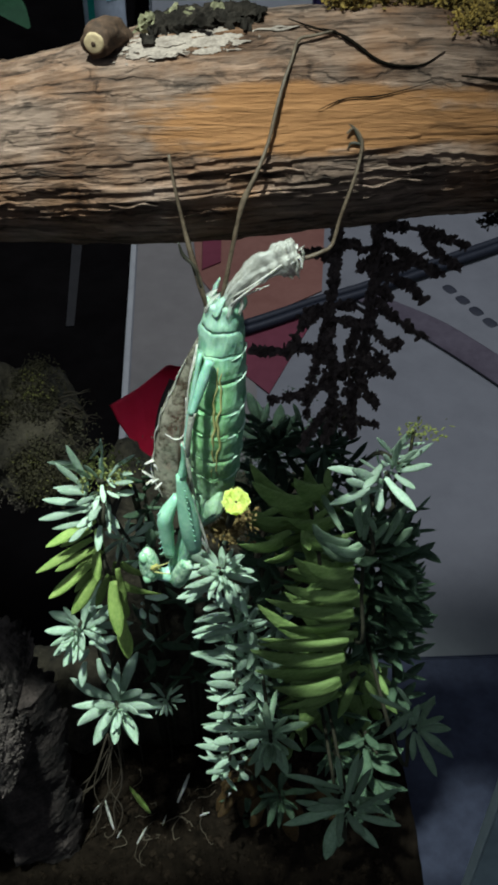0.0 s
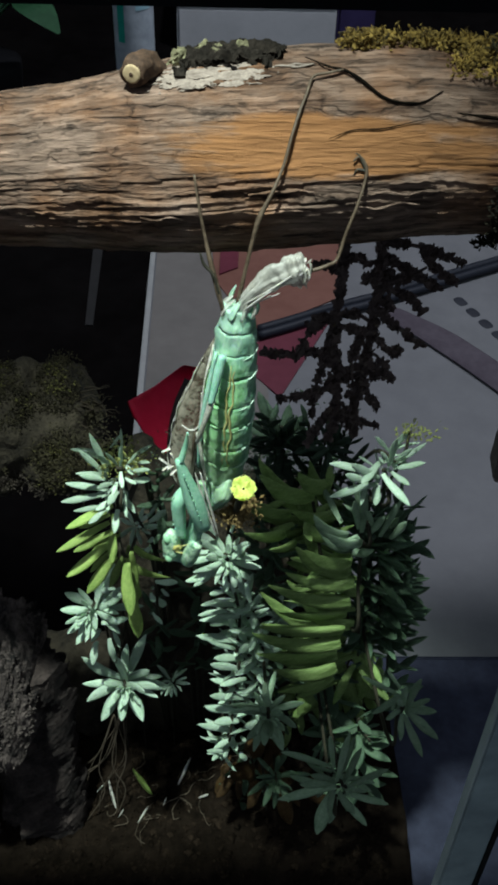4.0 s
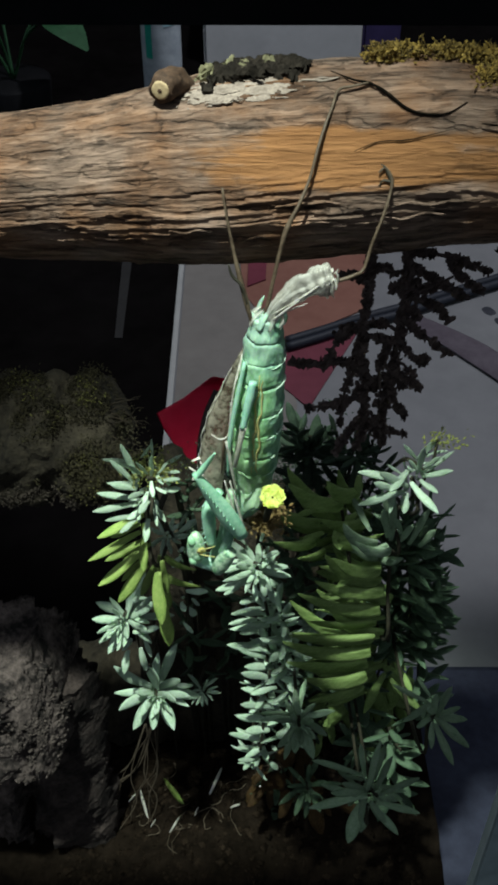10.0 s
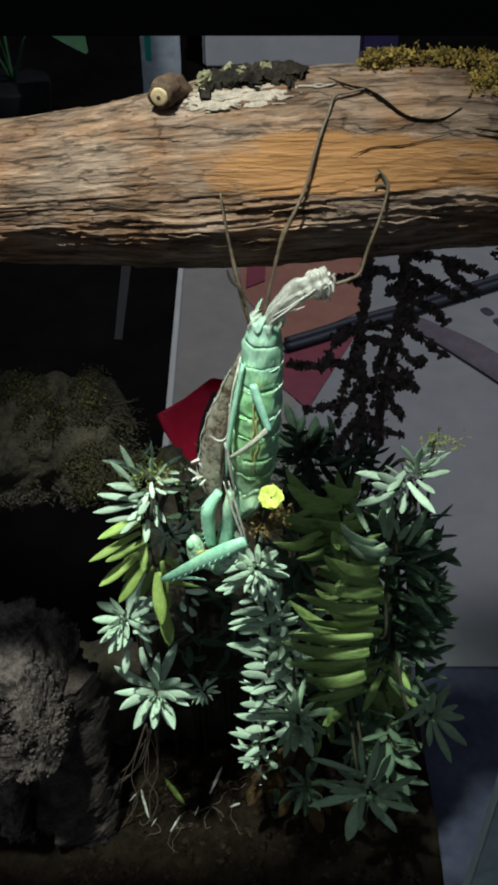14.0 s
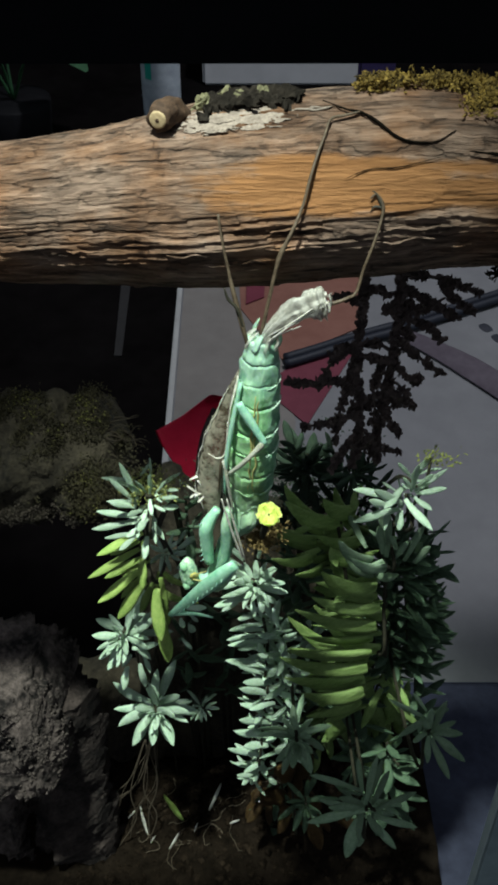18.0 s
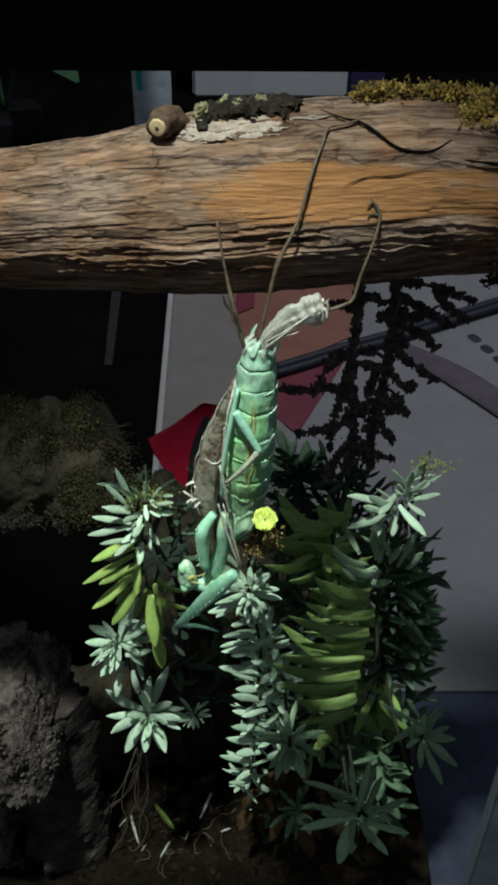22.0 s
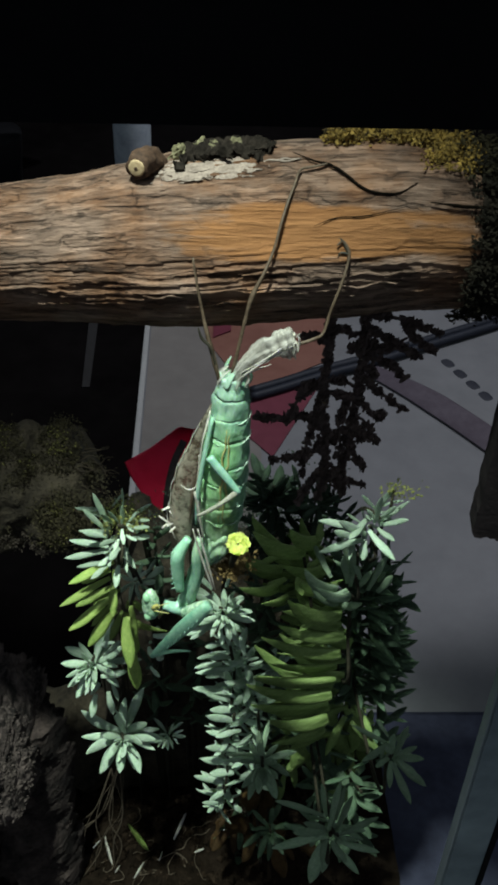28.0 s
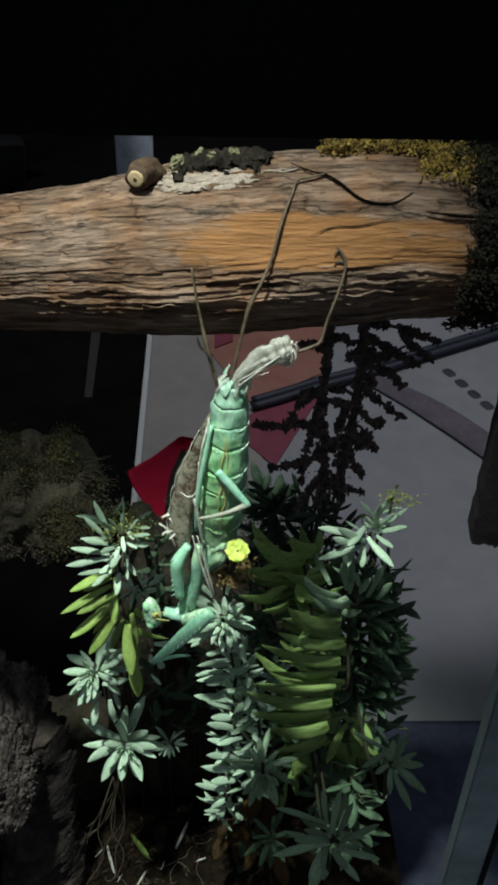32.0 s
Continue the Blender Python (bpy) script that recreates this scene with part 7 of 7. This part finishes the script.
def old_skin():
    pts = smooth_line(local([(0.0036, 0.1745, 0.3262), (0.0056, 0.174, 0.3302), (0.0085, 0.174, 0.3334), (0.0118, 0.174, 0.3359), (0.0151, 0.174, 0.3374), (0.0166, 0.174, 0.3379)]), 12)
    n = len(pts)
    for layer in range(2):
        bm = bmesh.new()
        rings = []
        for i, p in enumerate(pts):
            t = i / (n - 1)
            ahead = (pts[min(i + 1, n - 1)] - pts[max(i - 1, 0)]).normalized()
            u = ahead.cross(Vector((0, 1, 0))).normalized()
            w = u.cross(ahead)
            size = 0.0008 + 0.0022 * min(1.0, t * 1.35) * (1 if t < 0.85 else 1 - 0.5 * (t - 0.85) / 0.15)
            size *= 1 - 0.18 * layer
            ring = []
            for k in range(40):
                a = 2 * math.pi * k / 40
                pleat = 0.30 * noise.noise(Vector((math.cos(a) * 2.6, math.sin(a) * 2.6, t * 2.2 + layer * 9))) + 0.22 * noise.noise(Vector((math.cos(a) * 6, math.sin(a) * 6, t * 5))) + 0.36 * noise.noise(Vector((math.cos(a) * 1.5, math.sin(a) * 1.5, t * 16))) * t
                r = size * (1 + pleat * 1.5)
                ring.append(bm.verts.new(p + u * (r * math.cos(a)) + w * (r * 0.65 * math.sin(a))))
            rings.append(ring)
        for a, b in zip(rings, rings[1:]):
            for k in range(40):
                bm.faces.new((a[k], a[(k + 1) % 40], b[(k + 1) % 40], b[k]))
        part("shed_skin", bm, FILM, mantis, "crumpled translucent whitish shed skin")
    for k in range(7):
        s = rnd_m.uniform(-0.0015, 0.0015)
        p0, p1, p2 = (Vector(p) for p in local([(0.0046, 0.1722, 0.3284 + s), (0.0088 + s, 0.1716, 0.3328 + s * 1.1), (0.0140 + s, 0.1720, 0.3364 + s * 1.5)]))
        if k < 3:
            p0, p1, p2 = (Vector(p) for p in local([(0.0046, 0.1735, 0.3245 + s * 0.3), (0.0060, 0.1722, 0.3294 + s * 0.2), (0.0108 + s, 0.1716, 0.3328 + s * 0.3)]))
        bm = bmesh.new()
        tube(bm, smooth_line([p0, p1, p2], 7), [0.00006 + 0.00016 * math.sin(math.pi * (i + 0.5) / 15) for i in range(15)], 6, 0.6, 0.5)
        part("skin_fold", bm, SKIN, mantis)
    # torn rags at the open end
    for k in range(7):
        a = 2 * math.pi * k / 7
        c = pts[-4] + Vector((0.0009 * math.cos(a), -0.0008 + 0.0010 * math.sin(a), 0.0012 * math.sin(a)))
        d = Vector((rnd_m.uniform(-0.0004, 0.0016), rnd_m.uniform(-0.0008, 0.0002), rnd_m.uniform(0.0002, 0.0022)))
        bm = bmesh.new()
        tube(bm, smooth_line([c - d * 0.6, c + Vector((0.0003, 0, 0.0002)), c + d], 5), [0.0002, 0.0005, 0.0007, 0.0008, 0.0008, 0.0008, 0.0007, 0.0006, 0.0005, 0.0003, 0.0001], 7, 0.3, 0.6)
        part("skin_rag", bm, FILM if k % 2 else SKIN, mantis)
    # limp empty wing skin along the back: a flat translucent bag with a dark inner edge
    bm = bmesh.new()
    spine = smooth_line(local([(-0.0006, 0.1800, 0.3160), (-0.0034, 0.1805, 0.3070), (-0.0062, 0.1808, 0.2970), (-0.0082, 0.1808, 0.2870), (-0.0092, 0.1805, 0.2775), (-0.0084, 0.1800, 0.2700)]), 9)
    wide = np.interp(np.linspace(0, 1, len(spine)), np.linspace(0, 1, 6), [0.0005, 0.0017, 0.0027, 0.0032, 0.0031, 0.0018])
    rings = []
    for i, (p, w) in enumerate(zip(spine, wide)):
        ring = []
        for k in range(36):
            a = 2 * math.pi * k / 36
            fold = 1 + 0.16 * noise.noise(Vector((math.cos(a) * 1.6, math.sin(a) * 1.6, i * 0.13))) + 0.07 * noise.noise(Vector((math.cos(a) * 5, math.sin(a) * 5, i * 0.35)))
            ring.append(bm.verts.new(p + Vector((w * math.cos(a) * fold, w * 0.55 * math.sin(a) * fold, 0))))
        rings.append(ring)
    for a, b in zip(rings, rings[1:]):
        for k in range(36):
            bm.faces.new((a[k], a[(k + 1) % 36], b[(k + 1) % 36], b[k]))
    part("wing_sheath", bm, VEIL, mantis, "limp brownish translucent wing skin with a pale ragged edge")
    # pale ragged threads along its outer edge, and one torn across it
    for k in range(9):
        i = 6 + 4 * k
        edge = [spine[min(len(spine) - 1, i + j)] + Vector((-1.03 * wide[min(len(wide) - 1, i + j)] + rnd_m.gauss(0, 0.00018), -0.0006, 0)) for j in (0, 3, 6)]
        bm = bmesh.new()
        tube(bm, smooth_line(edge, 5), [0.00005 + rnd_m.uniform(0.00010, 0.00022) * math.sin(math.pi * (j + 0.5) / 11) for j in range(11)], 6, 0.6, 0.5)
        part("skin_fringe", bm, SKIN, mantis)
    limb("torn_thread", [(-0.0088, 0.1770, 0.2925), (-0.0068, 0.1762, 0.2917), (-0.0050, 0.1760, 0.2930), (-0.0044, 0.1760, 0.2975), (-0.0042, 0.1762, 0.3030)], [0.0001, 0.0002, 0.00022, 0.0002, 0.0001], SKIN, "white torn thread of skin", 7)
    limb("sheath_edge", [(0.0004, 0.1785, 0.3130), (-0.0018, 0.1785, 0.3040), (-0.0044, 0.1788, 0.2950), (-0.0060, 0.1790, 0.2860), (-0.0068, 0.1790, 0.2780)], [0.0001, 0.0004, 0.0006, 0.0007, 0.0002], LEGB, "dark brown inner edge of the skin", 10, 0.6, 7, 0.8)
    # white skin tips that also stand in for bright glints
    for k in range(3):
        x, z = -0.0112 + rnd_m.uniform(-0.001, 0.001), 0.2790 + rnd_m.uniform(-0.003, 0.003)
        limb("skin_glint", [(x, 0.1775, z), (x - 0.0012, 0.1765, z + rnd_m.uniform(-0.001, 0.0014)), (x - 0.0016, 0.1768, z - 0.0012)], [0.0002, 0.0004, 0.0001], SKIN, "crumpled white tip of the skin", 7, 0.5, 4, 0.4)
    limb("pale_seam", [(-0.0013, 0.1760, 0.3165), (-0.0034, 0.1740, 0.3085), (-0.0042, 0.1735, 0.2990), (-0.0046, 0.1735, 0.2900)], [0.0007, 0.0003, 0.0003, 0.0001], SKIN, "white edge of the old skin", 8, 0.7)
    for k in range(3):
        limb("skin_scrap", [(-0.0110 + rnd_m.uniform(-0.002, 0.001), 0.1800, 0.2800 + rnd_m.uniform(-0.004, 0.004)), (-0.0125 + rnd_m.uniform(-0.002, 0.001), 0.1795, 0.2800 + rnd_m.uniform(-0.004, 0.005))], [0.0006, 0.0003], SKIN, "", 6, 0.5, 3, 0.4)


old_skin()


def shed_legs():
    """The empty legs by which the old skin grips the branch."""
    limb("shed_leg", [grip(-0.0048, 0.1627, 0.3637), grip(-0.0041, 0.1608, 0.3593), grip(-0.0031, 0.1595, 0.3543), grip(-0.0021, 0.1580, 0.3499), grip(-0.0005, 0.1565, 0.3436), grip(0.0006, 0.1560, 0.3391)], [0.00024, 0.00026, 0.00034, 0.00048, 0.00056, 0.00040], LEGB, "thin brown empty leg", 8, 1, 6, 0.15)
    limb("shed_leg", [grip(-0.0038, 0.1570, 0.3518), grip(-0.0031, 0.1568, 0.3495), grip(-0.0015, 0.1565, 0.3476), grip(-0.0005, 0.1562, 0.3438)], [0.00016, 0.00036, 0.00032, 0.00024], DARKLEG, "thin dark empty leg", 8, 1, 5, 0.15)
    limb("shed_leg", [grip(0.0206, 0.1755, 0.3770), grip(0.0179, 0.1749, 0.3766), grip(0.0154, 0.1742, 0.3762), grip(0.0142, 0.1712, 0.3746), grip(0.0131, 0.1688, 0.3729), grip(0.0116, 0.1655, 0.3693), grip(0.0104, 0.1633, 0.3653), grip(0.0085, 0.1605, 0.3617), grip(0.0066, 0.1590, 0.3581), grip(0.0054, 0.1578, 0.3542), grip(0.0035, 0.1562, 0.3450), grip(0.0028, 0.1560, 0.3411)], [0.00024, 0.00026, 0.00029, 0.00032, 0.00034, 0.00032, 0.00030, 0.00036, 0.00056, 0.00040, 0.00044, 0.00040], LEGB, "long brown empty leg hooked over the branch", 8, 1, 6, 0.25)
    limb("shed_leg", [grip(0.0223, 0.1638, 0.3661), grip(0.0234, 0.1641, 0.3668), grip(0.0246, 0.1634, 0.3652), grip(0.0244, 0.1622, 0.3629), grip(0.0231, 0.1600, 0.3592), grip(0.0215, 0.1585, 0.3548), grip(0.0203, 0.1570, 0.3509), grip(0.0186, 0.1560, 0.3502), grip(0.0164, 0.1555, 0.3496), grip(0.0139, 0.1555, 0.3490)], [0.00020, 0.00024, 0.00036, 0.00032, 0.00032, 0.00034, 0.00036, 0.00038, 0.00040, 0.00032], LEGB, "brown empty leg gripping the branch", 8, 1, 6, 0.25)
    limb("shed_claw", [grip(0.0246, 0.1633, 0.3648), grip(0.0234, 0.1641, 0.3668), grip(0.0226, 0.1643, 0.3674)], [0.00040, 0.00024, 0.00008], DARKLEG, "", 6)
    limb("shed_claw", [grip(0.0246, 0.1632, 0.3646), grip(0.0231, 0.1633, 0.3648), grip(0.0224, 0.1630, 0.3639)], [0.00032, 0.00024, 0.00008], DARKLEG, "", 6)


shed_legs()


def thorax():
    limb("thorax", [(0.0006, 0.1755, 0.2770), (-0.0008, 0.1752, 0.2725), (-0.0035, 0.1752, 0.2678), (-0.0062, 0.1755, 0.2583), (-0.0090, 0.176, 0.2478)], [0.0040, 0.0040, 0.0028, 0.0022, 0.0024], BODY, "", 20, 0.85, 8, 0.25)
    limb("breast_plate", [(0.0022, 0.1722, 0.2800), (0.0008, 0.1708, 0.2765), (-0.0008, 0.1712, 0.2730)], [0.0009, 0.0019, 0.0010], BODY, "pale swollen breast", 16, 0.8, 6, 0.5)
    limb("neck", [(-0.0088, 0.1758, 0.2487), (-0.0112, 0.1752, 0.2492), (-0.0138, 0.1752, 0.2505)], [0.0024, 0.0016, 0.0013], MANT, "", 14)
    # second raptorial leg, folded behind
    limb("hind_femur", [(-0.0070, 0.1735, 0.2775), (-0.0096, 0.1728, 0.2722), (-0.0098, 0.173, 0.2665), (-0.0094, 0.173, 0.2590)], [0.0010, 0.0018, 0.0017, 0.0012], TEAL, "folded teal foreleg", 12)
    for k in range(8):
        z = 0.2740 - 0.0019 * k
        limb("leg_spine", [(-0.0107, 0.1722, z), (-0.0116, 0.1717, z - 0.0003)], [0.00018, 0.00004], MANT, "", 5, 1, 2)
    limb("front_coxa", [(-0.0042, 0.1722, 0.2790), (-0.0048, 0.1710, 0.2740), (-0.0050, 0.1708, 0.2650), (-0.0066, 0.1722, 0.2560)], [0.0009, 0.0014, 0.0012, 0.0013], BODY, "", 12, 1, 6, 0.3)
    for x in (0.0, -0.0012):
        limb("antenna_sheath", [(-0.0045 + x, 0.1694, 0.2850), (-0.0030 + x, 0.1690, 0.2780), (-0.0014 + x * 0.7, 0.1688, 0.2700), (-0.0002 + x * 0.4, 0.1690, 0.2635)], [0.0002, 0.0005, 0.0005, 0.0002], SKIN, "pale thin antenna sheath", 8, 0.6, 6, 0.1)
    # hind leg strands along the flank
    limb("hind_leg", [(-0.0010, 0.1722, 0.3175), (-0.0030, 0.1712, 0.3060), (-0.0045, 0.1708, 0.2950), (-0.0050, 0.1712, 0.2850)], [0.0005, 0.0008, 0.0007, 0.0003], MANT, "", 10, 0.8)
    limb("hind_shank", [(-0.0050, 0.1708, 0.2960), (-0.0040, 0.1700, 0.2880), (-0.0030, 0.1704, 0.2800)], [0.0005, 0.0004, 0.0002], SKINB, "", 8)


thorax()


def rod(name, length, radii, material, parent, label="", sides=12, flat=0.8, bow=0.0):
    """A rigid piece along its own z axis, for the parts that move."""
    bm = bmesh.new()
    n = 15
    pts = [(bow * math.sin(math.pi * i / (n - 1)), 0, length * i / (n - 1)) for i in range(n)]
    tube(bm, pts, list(np.interp(np.linspace(0, 1, n), np.linspace(0, 1, len(radii)), radii)), sides, flat, 0.05)
    return part(name, bm, material, parent, label)


HEADM = surface("mottled_green_head", (0.07, 0.27, 0.13), (0.60, 0.80, 0.56), 0.35, 420, bump=0.5, sss=0.2, gloss=0.5, depth=0.0003, stops=(0.40, 0.60))


def make_head():
    bm = bmesh.new()
    bmesh.ops.create_icosphere(bm, subdivisions=4, radius=1.0)
    for v in bm.verts:
        q = v.co.copy()
        taper = 0.80 + 0.28 * abs(q.z)
        v.co = Vector((q.x * 0.0024 * (1 - 0.10 * q.z), q.y * 0.0024 * taper, q.z * 0.0056))
        v.co += q * 0.00012 * noise.noise(q * 4)
    head = part("head", bm, HEADM, mantis)
    for s in (-1, 1):
        bm = bmesh.new()
        bmesh.ops.create_icosphere(bm, subdivisions=3, radius=1.0)
        for v in bm.verts:
            v.co = Vector((v.co.x * 0.0012, v.co.y * 0.0014, v.co.z * 0.0016)) + Vector((-0.0008, -0.0008, s * 0.0036))
        part("eye", bm, EYE, head, "pale glossy compound eye")
    bm = bmesh.new()
    tube(bm, smooth_line([(0.0006, -0.0012, 0.0010), (0.0017, -0.0014, 0.0006), (0.0023, -0.0010, -0.0002)], 4), [0.0011, 0.0011, 0.001, 0.0009, 0.0008, 0.0007, 0.0006, 0.0005, 0.0003], 10)
    part("mouth", bm, YOLK, head, "yellowish mouthparts")
    for s in (-1, 1):
        bm = bmesh.new()
        tube(bm, smooth_line([(0.0006, -0.0016, s * 0.0006), (0.0030, -0.0030, s * 0.0014 + 0.0016), (0.0050, -0.0032, s * 0.002 + 0.0020)], 5), [0.00022 * (1 - i / 14) + 0.00004 for i in range(11)], 5)
        part("antenna", bm, LINE, head)
    return head


YOLK = surface("yellowish_mouth", (0.30, 0.28, 0.06), (0.48, 0.44, 0.14), 0.4, 500, bump=0.3)
head = make_head()
fore_coxa = rod("fore_coxa", 0.0105, [0.0017, 0.0021, 0.0020, 0.0016], HEADM, mantis, "", 14)
fore_femur = rod("fore_femur", 0.0250, [0.0015, 0.0022, 0.0023, 0.0019, 0.0014, 0.0008], TEAL, mantis, "teal green raptorial femur", 16, 0.7)
for k in range(10):
    bm = bmesh.new()
    z = 0.0050 + 0.0018 * k
    tube(bm, [(0.0014, 0, z), (0.0020, 0, z + 0.0005), (0.0023, 0, z + 0.0007)], [0.00024, 0.00012, 0.00003], 5)
    part("spine", bm, TEAL, fore_femur)
fore_tibia = rod("fore_tibia", 0.0105, [0.0008, 0.0007, 0.0005, 0.0002], TEAL, mantis, "", 10, 0.8, 0.0006)
for k in range(7):
    bm = bmesh.new()
    z = 0.0016 + 0.0012 * k
    tube(bm, [(0.0004, 0, z), (0.0010, 0, z + 0.0004)], [0.00016, 0.00004], 5)
    part("spine", bm, MANT, fore_tibia)
mid_femur = rod("mid_femur", 0.0115, [0.0010, 0.0012, 0.0010, 0.0008], MANT, mantis, "", 12, 0.8)
mid_shank = rod("mid_shank", 0.0125, [0.0008, 0.0006, 0.0006, 0.0004], SKINB, mantis, "grey-brown leg tip", 10, 0.8, 0.0008)


# ---- movement: where the joints are, time by time ----
HEAD = {0: (-0.0143, 0.2538), 3: (-0.0127, 0.2538), 6: (-0.0102, 0.2541), 8: (-0.0146, 0.2535), 9: (-0.0129, 0.254), 10: (-0.0134, 0.256), 11: (-0.0133, 0.2525), 12: (-0.0137, 0.2527), 13: (-0.0138, 0.2524), 14: (-0.0133, 0.255), 17: (-0.0143, 0.2516), 19: (-0.0154, 0.254), 21: (-0.0147, 0.2526), 23: (-0.0136, 0.2554), 25: (-0.0165, 0.2514), 28: (-0.0173, 0.2514), 32: (-0.0171, 0.2507)}
ELBOW = {0: (-0.0036, 0.2654), 3: (-0.0042, 0.267), 6: (-0.0022, 0.2663), 8: (-0.0013, 0.2657), 9: (-0.0015, 0.2662), 10: (-0.0016, 0.267), 11: (-0.0003, 0.2647), 12: (-0.0004, 0.2638), 13: (0.0001, 0.2642), 13.8: (0.0001, 0.2642), 14: (-0.0006, 0.2654), 17: (-0.003, 0.2639), 19: (-0.0025, 0.262), 21: (-0.0018, 0.2627), 23: (-0.0016, 0.2602), 25: (-0.0024, 0.2583), 32: (-0.0009, 0.2577)}
CLAW = {0: (-0.0066, 0.297), 3: (-0.0095, 0.293), 6: (-0.0091, 0.2914), 8: (-0.0101, 0.2898), 9: (-0.0114, 0.2885), 10: (-0.0117, 0.2884), 11: (-0.0131, 0.2874), 12: (-0.0151, 0.2866), 13: (-0.0154, 0.2859), 13.8: (-0.0154, 0.2859), 13.9: (-0.026, 0.27), 14: (-0.0199, 0.2533), 17: (-0.0192, 0.2468), 19: (-0.0192, 0.2435), 21: (-0.0181, 0.2409), 23: (-0.0171, 0.2416), 25: (-0.0181, 0.2372), 32: (-0.0162, 0.2395)}
SHIN = {0: (-0.0050, 0.3040), 6: (-0.0082, 0.2985), 11: (-0.0098, 0.2925), 13.8: (-0.0098, 0.2925), 13.9: (-0.0150, 0.2740), 14: (-0.0100, 0.2535), 17: (-0.0098, 0.2462), 21: (-0.0085, 0.2425), 25: (-0.0090, 0.2412), 32: (-0.0070, 0.2430)}
HIP = {0: (0.0007, 0.3174), 6: (0.0002, 0.3191), 8: (-0.0007, 0.3184), 11: (0.0015, 0.3118), 12: (-0.0012, 0.3196), 13: (0.0017, 0.3135), 17: (-0.0007, 0.3144), 19: (-0.0024, 0.313), 21: (-0.0017, 0.3128), 22.5: (-0.0017, 0.3128), 23: (-0.0026, 0.3161), 23.5: (-0.0012, 0.311), 25: (-0.0012, 0.311), 28: (-0.0018, 0.3077), 32: (0.0004, 0.3056)}
KNEE = {0: (-0.0024, 0.3085), 6: (-0.0015, 0.3088), 8: (-0.0019, 0.3065), 11: (-0.0009, 0.3027), 12: (-0.0015, 0.3093), 13: (0.0038, 0.3052), 17: (0.0043, 0.3052), 19: (0.0038, 0.3037), 21: (0.0036, 0.3035), 22.5: (0.0036, 0.3035), 22.75: (-0.005, 0.303), 23: (-0.012, 0.3113), 23.25: (-0.005, 0.303), 23.5: (0.0051, 0.3041), 25: (0.0051, 0.3041), 28: (0.0048, 0.2994), 32: (0.0064, 0.2989)}
FOOT = {0: (-0.0038, 0.298), 6: (-0.0053, 0.2971), 8: (-0.0019, 0.2913), 11: (-0.0041, 0.2906), 12: (-0.0026, 0.2907), 13: (-0.0037, 0.295), 17: (-0.004, 0.2939), 19: (-0.0041, 0.2954), 21: (-0.0036, 0.2938), 22.5: (-0.0036, 0.2938), 22.75: (-0.007, 0.291), 23: (-0.0088, 0.2879), 23.25: (-0.007, 0.291), 23.5: (-0.0018, 0.2936), 25: (-0.0018, 0.2936), 28: (-0.0025, 0.2929), 32: (-0.002, 0.2933)}


def when(track, t, y):
    """A joint's place on the mantis at t, in the upright plane y."""
    times = sorted(track)
    x = np.interp(t, times, [track[s][0] for s in times])
    z = np.interp(t, times, [track[s][1] for s in times])
    return Vector((x, y, z)) - ORIGIN


def motions():
    times = [0, 1.5, 3, 4.5, 6, 7, 8, 9, 10, 11, 12, 12.5, 13, 13.8, 13.9, 14, 14.5, 16, 17, 18, 19, 20, 21, 22.5, 22.75, 23, 23.25, 23.5, 24, 25, 26.5, 28, 30, 32]
    base = Vector((-0.0082, 0.1722, 0.2500)) - ORIGIN
    rows = {ob: [] for ob in (head, fore_coxa, fore_femur, fore_tibia, mid_femur, mid_shank)}
    for t in times:
        c = when(HEAD, t, 0.1745)
        rows[head].append((t, Matrix.Translation(c) @ Matrix.Rotation(radians(-4 + 5 * math.sin(t * 0.7)), 4, "Y")))
        elbow, claw = when(ELBOW, t, 0.1685), when(CLAW, t, 0.1672)
        rows[fore_coxa].append((t, aim(base, elbow)))
        rows[fore_femur].append((t, aim(elbow, claw)))
        tip = elbow + (claw - elbow).normalized() * 0.0240
        shin = when(SHIN, t, 0.1660)
        rows[fore_tibia].append((t, aim(tip, shin)))
        hip, knee, foot = when(HIP, t, 0.1700), when(KNEE, t, 0.1675), when(FOOT, t, 0.1676)
        rows[mid_femur].append((t, aim(hip, knee)))
        end = hip + (knee - hip).normalized() * 0.0110
        rows[mid_shank].append((t, aim(end, foot)))
    for ob, r in rows.items():
        walk(ob, r)


motions()
